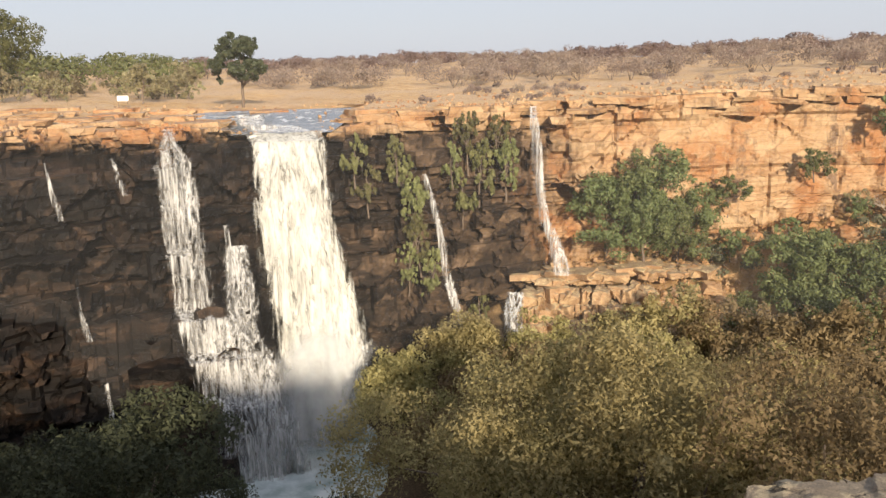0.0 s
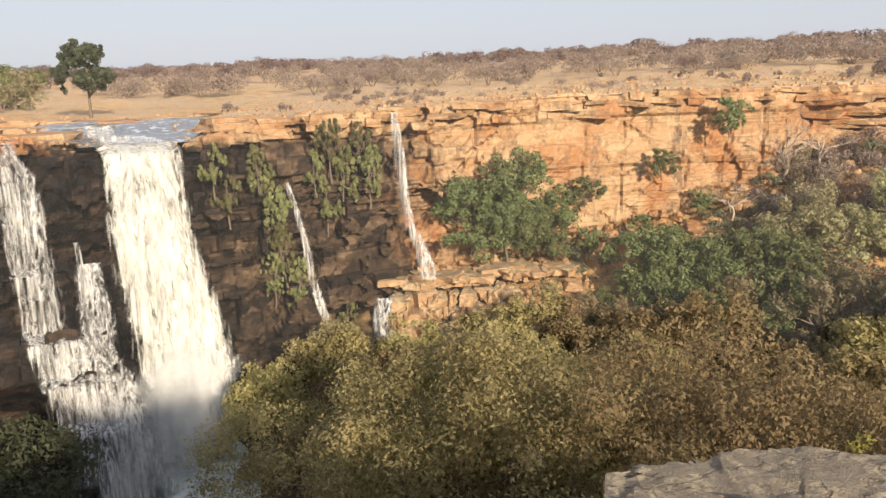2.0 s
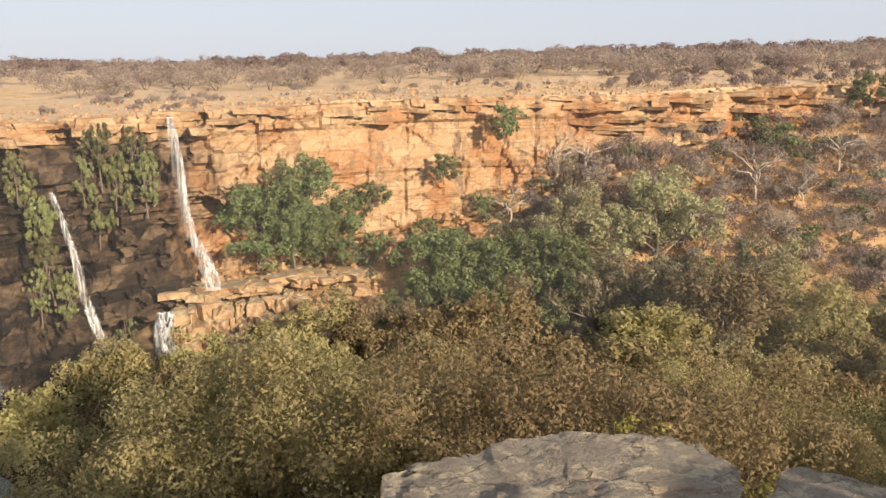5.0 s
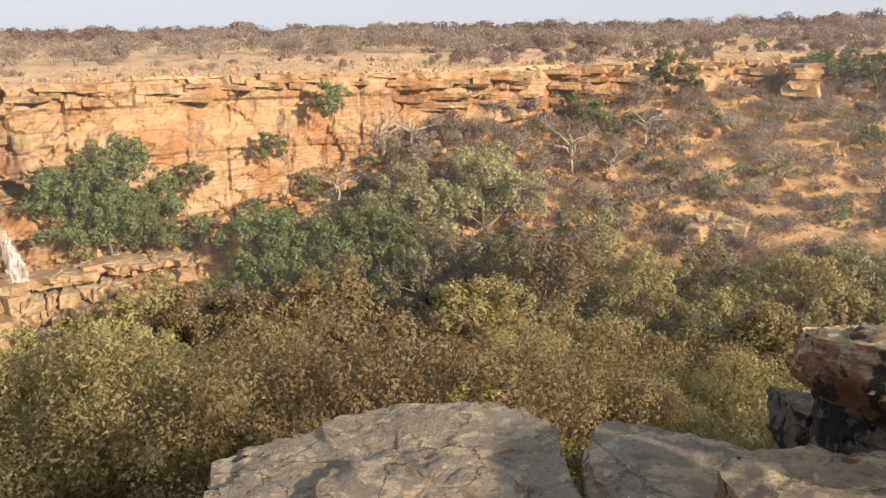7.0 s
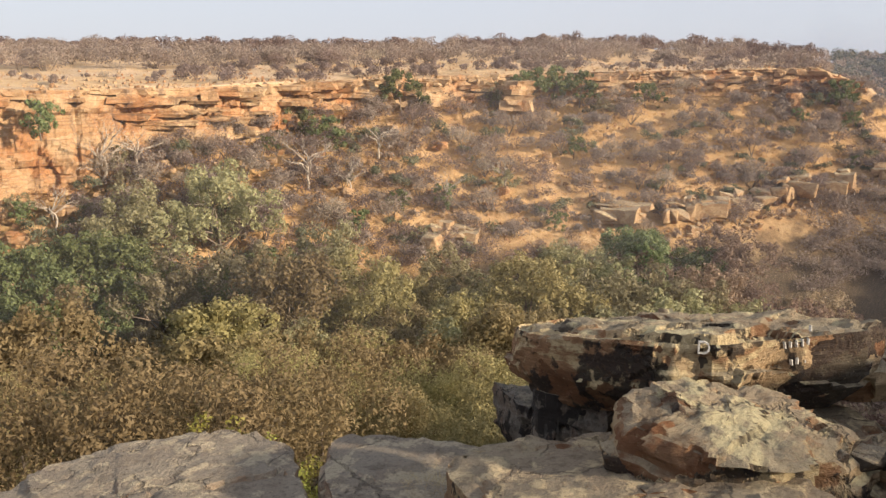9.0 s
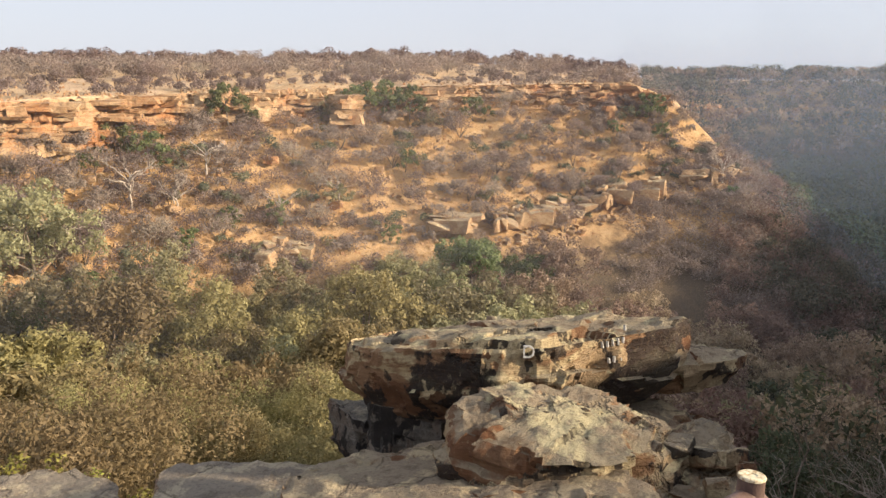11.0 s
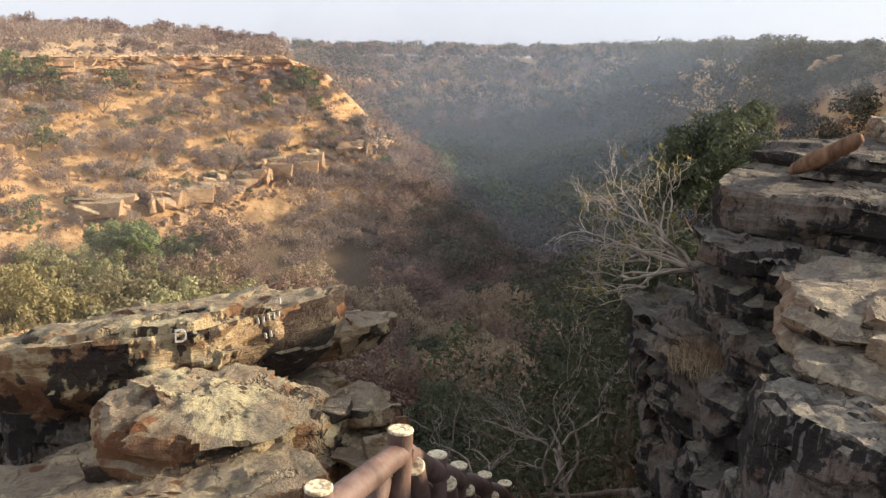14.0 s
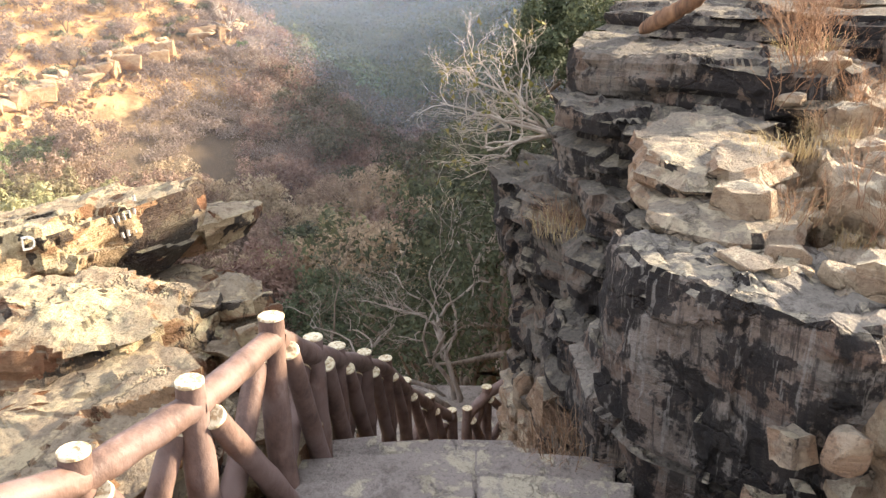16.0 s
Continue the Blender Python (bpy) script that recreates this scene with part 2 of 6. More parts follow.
def near_rock_material(name, light, mid_c, dark, rust, black, top, scale=1.0, plates=0.0, cracks=0.6, streaks=0.0):
    """Weathered sandstone close by: broken plates with rusty stains and black crust, and a separate mottled tone on
    what faces up.
    """
    m = Nodes(name)
    a = m.noise(m.pos, 2.3 * scale, 6.0, 0.6, 0.8)
    a2 = m.noise(m.scaled(m.pos, 1.0, 1.0, 1.6), 2.6 * scale, 7.0, 0.62, 0.5)
    b = m.noise(m.pos, 7.0 * scale, 8.0, 0.68)
    c = m.noise(m.pos, 38.0 * scale, 6.0, 0.75)
    beds = m.noise(m.scaled(m.pos, 0.7, 0.7, 9.0), 1.0, 7.0, 0.62, 0.3)
    drip = m.noise(m.scaled(m.pos, 9.0, 9.0, 0.8), 1.0, 5.0, 0.6)
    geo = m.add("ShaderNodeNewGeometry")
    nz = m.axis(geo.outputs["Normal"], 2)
    jit = m.add("ShaderNodeTexNoise", Scale=3.2 * scale, Detail=5.0, Roughness=0.65)
    m.link(m.pos, jit.inputs["Vector"])
    warp = m.add("ShaderNodeVectorMath")
    warp.operation = "MULTIPLY_ADD"
    m.link(jit.outputs["Color"], warp.inputs[0])
    warp.inputs[1].default_value = (0.42 / scale,) * 3
    m.link(m.scaled(m.pos, 1.0, 1.0, 1.5), warp.inputs[2])
    plate = m.add("ShaderNodeTexVoronoi", Scale=3.1 * scale)
    m.link(warp.outputs[0], plate.inputs["Vector"])
    tone = m.add("ShaderNodeSeparateColor")
    m.link(plate.outputs["Color"], tone.inputs[0])
    gap = m.add("ShaderNodeTexVoronoi", Scale=1.25 * scale)
    gap.feature = "DISTANCE_TO_EDGE"
    m.link(warp.outputs[0], gap.inputs["Vector"])
    crack = m.math("MULTIPLY", m.step(gap.outputs["Distance"], 0.022, 0.004), m.step(a, 0.42, 0.56))
    col = m.ramp(beds, [(0.32, mid_c), (0.5, light), (0.68, mid_c)])
    col = m.mix(m.math("MULTIPLY", m.step(a2, 0.465, 0.52), rust), col, (0.24, 0.115, 0.055))
    if plates:
        col = m.mix(m.math("MULTIPLY", m.step(tone.outputs[0], 0.70 - plates * 0.35, 0.72 - plates * 0.35), 0.9 if plates > 0.25 else 0.3), col, (0.17, 0.078, 0.038))
        col = m.mix(m.math("MULTIPLY", m.step(tone.outputs[2], 0.78, 0.8), 0.5), col, light)
    col = m.mix(m.math("MULTIPLY", m.step(b, 0.52, 0.66), 0.55), col, dark)
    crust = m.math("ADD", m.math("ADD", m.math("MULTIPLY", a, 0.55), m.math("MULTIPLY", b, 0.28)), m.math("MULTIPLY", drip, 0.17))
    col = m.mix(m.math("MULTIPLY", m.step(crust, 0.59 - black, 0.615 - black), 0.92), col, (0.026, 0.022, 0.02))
    if plates:
        hard = m.step(m.math("ADD", tone.outputs[1], m.math("MULTIPLY", m.math("SUBTRACT", b, 0.5), 0.8)), 0.84 - plates * 0.3, 0.88 - plates * 0.3)
        col = m.mix(m.math("MULTIPLY", hard, 0.9), col, (0.03, 0.025, 0.023))
    if streaks:
        run = m.noise(m.scaled(m.pos, 16.0, 16.0, 0.9), 1.0, 6.0, 0.65, 0.35)
        col = m.mix(m.math("MULTIPLY", m.step(run, 0.50, 0.58), streaks), col, (0.022, 0.02, 0.019))
        col = m.mix(m.math("MULTIPLY", m.step(run, 0.42, 0.36), streaks * 0.8), col, (0.33, 0.30, 0.265))
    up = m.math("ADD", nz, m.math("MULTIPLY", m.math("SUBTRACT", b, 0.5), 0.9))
    top_tone = m.ramp(m.math("ADD", m.math("MULTIPLY", a, 0.5), m.math("MULTIPLY", b, 0.5)), [(0.38, tuple(0.5 * k for k in top)), (0.46, top), (0.51, tuple(0.85 * k for k in top)), (0.56, (min(0.62, 1.8 * top[0]), min(0.55, 1.75 * top[1]), min(0.4, 1.55 * top[2])))])
    col = m.mix(m.math("MULTIPLY", m.step(up, 0.6, 0.9), 0.8), col, top_tone)
    col = m.mix(m.math("MULTIPLY", m.step(c, 0.5, 0.68), 0.55), col, tuple(0.5 * k for k in dark))
    col = m.mix(m.math("MULTIPLY", m.step(c, 0.42, 0.3), 0.4), col, light)
    col = m.mix(m.math("MULTIPLY", crack, cracks), col, (0.035, 0.028, 0.024))
    h = m.math("ADD", m.math("ADD", b, m.math("MULTIPLY", beds, 1.0)), m.math("MULTIPLY", c, 0.32))
    h = m.math("ADD", h, m.math("MULTIPLY", tone.outputs[1], 0.35))
    m.bump(m.math("SUBTRACT", h, m.math("MULTIPLY", crack, 0.7)), 1.0, 0.08)
    return m.finish(col, 0.88, 0.25)


GROUND = ground_material()
CLIFF = cliff_material("cliff_sandstone", True)
CLIFF_DRY = cliff_material("dry_sandstone", False)
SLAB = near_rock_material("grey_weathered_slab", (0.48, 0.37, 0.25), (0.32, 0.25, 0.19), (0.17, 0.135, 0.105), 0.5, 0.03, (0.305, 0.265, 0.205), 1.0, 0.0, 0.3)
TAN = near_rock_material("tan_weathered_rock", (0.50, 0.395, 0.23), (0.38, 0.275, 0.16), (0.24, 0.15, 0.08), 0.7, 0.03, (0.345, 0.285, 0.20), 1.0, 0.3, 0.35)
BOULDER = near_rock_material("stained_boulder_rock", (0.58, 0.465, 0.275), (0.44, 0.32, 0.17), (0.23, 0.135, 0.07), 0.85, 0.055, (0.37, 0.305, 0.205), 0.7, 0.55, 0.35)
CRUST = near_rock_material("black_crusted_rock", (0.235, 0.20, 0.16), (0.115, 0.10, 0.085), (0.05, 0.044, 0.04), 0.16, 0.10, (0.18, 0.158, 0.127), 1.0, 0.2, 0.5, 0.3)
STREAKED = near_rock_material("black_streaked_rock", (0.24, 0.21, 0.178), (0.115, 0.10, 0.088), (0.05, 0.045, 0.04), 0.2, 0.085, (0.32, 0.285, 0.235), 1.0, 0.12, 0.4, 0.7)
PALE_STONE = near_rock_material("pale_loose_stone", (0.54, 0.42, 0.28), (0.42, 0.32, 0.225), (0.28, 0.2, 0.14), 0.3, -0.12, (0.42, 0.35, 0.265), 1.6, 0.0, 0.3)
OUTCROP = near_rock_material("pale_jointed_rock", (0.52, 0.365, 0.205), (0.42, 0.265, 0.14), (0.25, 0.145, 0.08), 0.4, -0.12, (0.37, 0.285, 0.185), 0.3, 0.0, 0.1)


def water_material(name, tint, cover, streak_z, full, strand=1.3):
    """White falling water, broken into strands with gaps between."""
    m = Nodes(name)
    v = m.scaled(m.pos, 1.0, 1.0, streak_z)
    n = m.noise(v, strand, 6.0, 0.6, 0.15)
    f = m.noise(m.scaled(m.pos, 1.0, 1.0, 0.10), 3.0, 6.0, 0.68)
    puff = m.noise(m.scaled(m.pos, 1.0, 1.0, 0.45), 0.55, 5.0, 0.6, 0.5)
    s = m.math("ADD", m.math("ADD", m.math("MULTIPLY", n, 0.5), m.math("MULTIPLY", f, 0.3)), m.math("MULTIPLY", puff, 0.2))
    shade = m.math("ADD", m.math("MULTIPLY", f, 0.5), m.math("MULTIPLY", puff, 0.5))
    col = m.ramp(shade, [(0.34, tuple(0.66 * k for k in tint)), (0.46, tuple(0.88 * k for k in tint)), (0.58, tint)])
    m.finish(col, 0.6, 0.3)
    m.bump(s, 0.3, 0.3)
    clear = m.add("ShaderNodeBsdfTransparent")
    mixer = m.add("ShaderNodeMixShader")
    thin = m.add("ShaderNodeAttribute")
    thin.attribute_name = "thin"
    s = m.math("SUBTRACT", s, m.math("MULTIPLY", thin.outputs["Fac"], 0.42))
    m.link(m.math("MULTIPLY", m.step(s, 0.45 - cover, 0.66 - cover), full), mixer.inputs["Fac"])
    m.link(clear.outputs[0], mixer.inputs[1])
    m.link(m.bsdf.outputs[0], mixer.inputs[2])
    m.link(mixer.outputs[0], m.out.inputs["Surface"])
    return m.mat


FOAM = water_material("white_falling_water", (0.62, 0.615, 0.565), 0.11, 0.03, 0.92, 2.6)
FOAM_THIN = water_material("thin_falling_water", (0.80, 0.80, 0.78), 0.03, 0.03, 0.62, 3.2)
FOAM_FINE = water_material("white_thread_of_water", (0.70, 0.69, 0.67), 0.04, 0.035, 0.74, 3.4)


def spray_haze_material(name, tint, scale, dense, lo, hi):
    """Fine drifting spray at the foot of the falls; also the sheets that imitate haze."""
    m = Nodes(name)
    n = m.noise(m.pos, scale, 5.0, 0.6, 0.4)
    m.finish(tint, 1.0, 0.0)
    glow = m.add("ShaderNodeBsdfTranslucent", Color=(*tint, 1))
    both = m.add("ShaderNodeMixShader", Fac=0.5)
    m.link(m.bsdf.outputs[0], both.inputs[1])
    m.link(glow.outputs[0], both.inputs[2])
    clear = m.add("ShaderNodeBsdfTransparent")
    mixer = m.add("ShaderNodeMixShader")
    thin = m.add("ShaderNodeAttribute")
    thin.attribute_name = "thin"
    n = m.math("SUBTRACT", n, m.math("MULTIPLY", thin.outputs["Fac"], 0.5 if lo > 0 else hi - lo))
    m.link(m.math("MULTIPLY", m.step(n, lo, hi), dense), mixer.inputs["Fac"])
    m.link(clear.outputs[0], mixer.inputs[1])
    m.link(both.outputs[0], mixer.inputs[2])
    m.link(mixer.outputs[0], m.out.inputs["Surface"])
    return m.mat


SPRAY = spray_haze_material("fine_spray", (0.9, 0.92, 0.93), 0.12, 0.62, 0.1, 0.8)
# haze put into the pale tint of three kinds of added sheet
GORGE_HAZE_SHEET = spray_haze_material("gorge_haze_sheet", (0.80, 0.82, 0.86), 0.02, 0.035, -0.6, 0.6)
SLOPE_HAZE_SHEET = spray_haze_material("slope_haze_sheet", (0.86, 0.82, 0.79), 0.02, 0.075, -0.6, 0.6)
VALLEY_HAZE_SHEET = spray_haze_material("valley_haze_sheet", (0.58, 0.70, 0.86), 0.012, 0.115, -0.6, 0.6)


def river_material():
    m = Nodes("river_water")
    n = m.noise(m.scaled(m.pos, 1.0, 0.5, 1.0), 0.9, 5.0, 0.6)
    m.bump(n, 0.7, 0.25)
    col = m.ramp(n, [(0.35, (0.06, 0.06, 0.06)), (0.55, (0.16, 0.15, 0.13)), (0.62, (0.6, 0.6, 0.58))])
    return m.finish(col, 0.18, 0.5)


RIVER = river_material()
SPRAY_POOL = Nodes("pool_water")
SPRAY_POOL = SPRAY_POOL.finish(SPRAY_POOL.ramp(SPRAY_POOL.noise(SPRAY_POOL.pos, 0.4, 5.0), [(0.35, (0.25, 0.33, 0.33)), (0.65, (0.7, 0.76, 0.76))]), 0.3, 0.4)


# ---- helpers for building ----
def mesh_of(name, verts, faces, mat, smooth=False):
    me = bpy.data.meshes.new(name)
    me.from_pydata(verts if isinstance(verts, list) else verts.tolist(), [], faces if isinstance(faces, list) else faces.tolist())
    if mat:
        me.materials.append(mat)
    if smooth:
        me.polygons.foreach_set("use_smooth", [True] * len(me.polygons))
    me.update()
    return me


def part(name, me, parent, label=""):
    ob = new(name, me)
    ob.parent = parent
    return tagged(ob, label)


def at(b, d, z=0.0):
    """A point by its bearing from the lookout in degrees (0 is +y, 90 is +x), its distance and its height."""
    return Vector((math.sin(radians(b)) * d, math.cos(radians(b)) * d, z))


def grid_faces(rows, cols, wrap=False):
    r, c = np.meshgrid(np.arange(rows - 1), np.arange(cols if wrap else cols - 1), indexing="ij")
    n = (c + 1) % cols
    return np.stack([r * cols + c, r * cols + n, (r + 1) * cols + n, (r + 1) * cols + c], -1).reshape(-1, 4)


# ---- the lie of the land: profiles by bearing, each from the lookout outwards ----
# bearing: distance, height of: ledge edge, foot of our cliff, slope, gorge floor, far floor, foot of the far slope, foot of the rim, rim, land beyond (4)
LAND = {
    -100: (7, -2.2, 13, -2, 30, -2, 50, -2.5, 66, -3, 68, -3, 70, -3, 71, -3, 130, -3, 300, -2, 600, -1, 2500, 0),
    -70: (7, -4.5, 13, -13, 28, -25, 46, -31, 56, -31, 58, -30, 61, -29, 67, -4.3, 130, -4, 300, 0, 600, 3, 2500, 9.0),
    -26: (7, -4.5, 13, -13, 34, -22, 52, -29, 62, -34, 66, -34, 71, -33, 78, -4.3, 140, -4.0, 300, 0, 600, 3, 2500, 9.0),
    -17: (7, -4.5, 13, -14, 34, -25, 56, -32, 64, -34.5, 69, -34.5, 74.5, -33.5, 82, -4.9, 140, -4.7, 300, 0, 600, 3, 2500, 9.0),
    -12: (7, -4.5, 13, -14, 34, -26, 56, -33, 68, -35, 75, -35, 82, -34, 84, -5.9, 140, -5.0, 300, 0, 600, 3, 2500, 9.0),
    -7: (7, -4.5, 13, -14, 34, -26, 56, -33, 68, -35, 76, -34, 82, -33, 84, -5.6, 140, -4.9, 300, 0.5, 600, 4, 2500, 9.0),
    -3: (7, -4.5, 13, -14, 35, -27, 58, -32, 70, -33, 78, -32, 84, -29, 86, -4.4, 140, -4.4, 300, 1.5, 600, 5, 2500, 10.0),
    6: (7, -4.5, 13, -14, 35, -27, 60, -32, 74, -32, 84, -28, 89, -21, 91, -3.8, 140, -3.8, 300, 1.4, 600, 3, 2500, 11.0),
    16: (7, -4.5, 13, -14, 35, -27, 60, -32, 74, -32, 86, -23.5, 95, -17.5, 97, -3.3, 150, -2.6, 300, 2.6, 600, 4.5, 2500, 12.0),
    25: (7, -4.5, 13, -14, 36, -27, 62, -32, 78, -32, 92, -22, 100, -15, 102, -3.0, 160, -1.2, 300, 3.4, 600, 5.5, 2500, 13.0),
    36: (7, -4.5, 13, -14, 36, -27, 64, -32, 83, -32, 95, -25, 110, -8.8, 112, -3.0, 170, -0.8, 300, 4.2, 600, 6.5, 2500, 13.0),
    46: (7, -4.5, 13, -14, 37, -27, 66, -33, 88, -32, 102, -24.5, 126, -6.0, 128, -2.4, 180, 0, 300, 4.8, 600, 7, 2500, 13.0),
    57: (7, -4.5, 13, -14, 38, -28, 70, -34, 96, -33, 112, -24, 143, -5.0, 145, -1.5, 190, 1, 300, 6, 600, 10, 2500, 13.0),
    68: (7, -5, 13, -14, 40, -29, 76, -35, 106, -34, 126, -21.5, 158, -3.6, 160, -0.8, 200, 1, 300, 5.5, 600, 9, 2500, 13.0),
    76: (7, -5, 13, -14, 42, -29, 80, -36, 116, -36, 144, -20, 168, -3.4, 170, -0.4, 205, 0.5, 300, 1.5, 600, 3, 2500, 14.0),
    79: (7, -5, 13, -14, 42, -29, 84, -37, 120, -37, 150, -19.5, 171, -5.5, 173, -3.6, 215, -18, 400, -40, 560, 1, 2500, 5),
    83: (7, -5, 13, -14, 42, -29, 86, -38, 124, -38, 152, -20, 170, -14.0, 172, -14.5, 230, -42, 430, -44, 550, 1.5, 2500, 5),
    87: (7, -5, 13, -14, 42, -29, 86, -38, 122, -39, 145, -30, 165, -28, 172, -28, 240, -45, 430, -44, 545, 1.5, 2500, 5),
    92: (7, -5.5, 13, -13, 40, -28, 80, -37, 120, -40, 140, -39, 165, -38, 180, -40, 260, -47, 420, -43, 540, 1.5, 2500, 5),
    99: (7, -5.5, 13, -12, 36, -26, 70, -35, 110, -38, 130, -38, 155, -38, 180, -39, 250, -42, 360, -34, 470, 2, 2500, 5),
    105: (7, -4.5, 13, -8, 30, -18, 60, -28, 90, -33, 120, -36, 140, -36, 160, -36, 200, -34, 260, -20, 330, 1.5, 2500, 5),
    # 108 to 117: ground hidden behind the outcrop, raised to shade the thicket below
    108: (7, -4.2, 13, -4.8, 30, -9, 60, -17, 90, -25, 120, -33, 140, -30, 160, -22, 190, -6, 215, 0.6, 245, 1.2, 2500, 5),
    112: (7, -2.2, 13, -2.2, 26, -2.8, 44, -4.4, 70, -8, 100, -14, 120, -15, 140, -12, 165, -4, 185, 0.4, 200, 1.0, 2500, 5),
    117: (7, -1.8, 13, -1.5, 26, -1.5, 44, -1.5, 70, -1.2, 100, -1.2, 120, -1, 140, -0.5, 165, 0, 185, 1, 300, 3, 2500, 5),
    122: (7, -1.4, 13, -1.2, 26, -1, 44, -0.5, 70, 0, 100, 1, 120, 1, 140, 2, 165, 3, 185, 3.5, 300, 4, 2500, 5),
    160: (7, -1.4, 13, -1, 26, -0.5, 44, 0, 70, 0.5, 100, 1, 120, 1, 140, 1.5, 165, 2, 185, 2.5, 300, 3, 2500, 5),
    220: (7, -1.8, 13, -1.5, 26, -1.2, 44, -1, 70, 0, 100, 0, 120, 0, 140, 0, 165, 0, 185, 0, 300, 0, 2500, 2),
    260: (7, -2.2, 13, -2, 30, -2, 50, -2.5, 66, -3, 68, -3, 70, -3, 71, -3, 130, -3, 300, -2, 600, -1, 2500, 0),
}
LAND_B = np.array(sorted(LAND))
LAND_P = np.array([LAND[b] for b in LAND_B], float)


def profile(b):
    """Distances and heights of the twelve break lines at one bearing."""
    row = [np.interp(b, LAND_B, LAND_P[:, i]) for i in range(24)]
    return np.array(row[0::2]), np.array(row[1::2])


def rough(x, y, d):
    amp = np.interp(d, [8, 20, 100, 300, 700, 2500], [0.1, 0.6, 0.55, 1.0, 2.0, 2.0])
    return amp * (noise.fractal(Vector((x * 0.11, y * 0.11, 0.3)), 1.0, 2.0, 4))


def ground_z(b, d):
    D, Z = profile(b)
    p = at(b, d)
    return float(np.interp(d, D, Z)) + rough(p.x, p.y, d)


def build_ground():
    bs = np.concatenate([np.arange(-64, 126, 0.45), np.arange(126, 296, 4.0)])
    counts = (5, 10, 12, 8, 10, 18, 3, 26, 20, 18, 8)
    verts = []
    for b in bs:
        D, Z = profile(b if b < 260 else b - 360)
        if b < 78:  # the sheet runs on behind the cliff's face
            back = float(np.interp(b, [36, 48], [1.0, 0.35]))
            D[6] += 7.5 * back + (2.0 if b < -16 else 0.0)
            D[7] += 5.0 * back + (2.0 if b < -16 else 0.0)
        col = []
        for i, n in enumerate(counts):
            for k in range(n):
                u = k / n
                d, z = D[i] + (D[i + 1] - D[i]) * u, Z[i] + (Z[i + 1] - Z[i]) * u
                p = at(b, d, z)
                p.z += rough(p.x, p.y, d)
                col.append(p)
        p = at(b, D[-1], Z[-1])
        col.append(p)
        verts.append(col)
    rows, cols = len(verts[0]), len(verts)
    flat = [tuple(verts[c][r]) for r in range(rows) for c in range(cols)]
    faces = grid_faces(rows, cols, True)[:, ::-1].tolist()
    flat.append((0, 0, -4.0))
    faces += [[(c + 1) % cols, c, len(flat) - 1] for c in range(cols)]
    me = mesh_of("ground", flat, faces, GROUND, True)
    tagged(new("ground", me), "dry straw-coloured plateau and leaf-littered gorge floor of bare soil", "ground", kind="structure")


build_ground()

# ---- the bedded cliff on the far side of the gorge ----
rng = random.Random(5)


cliff_rows, cliff_face = [], {}


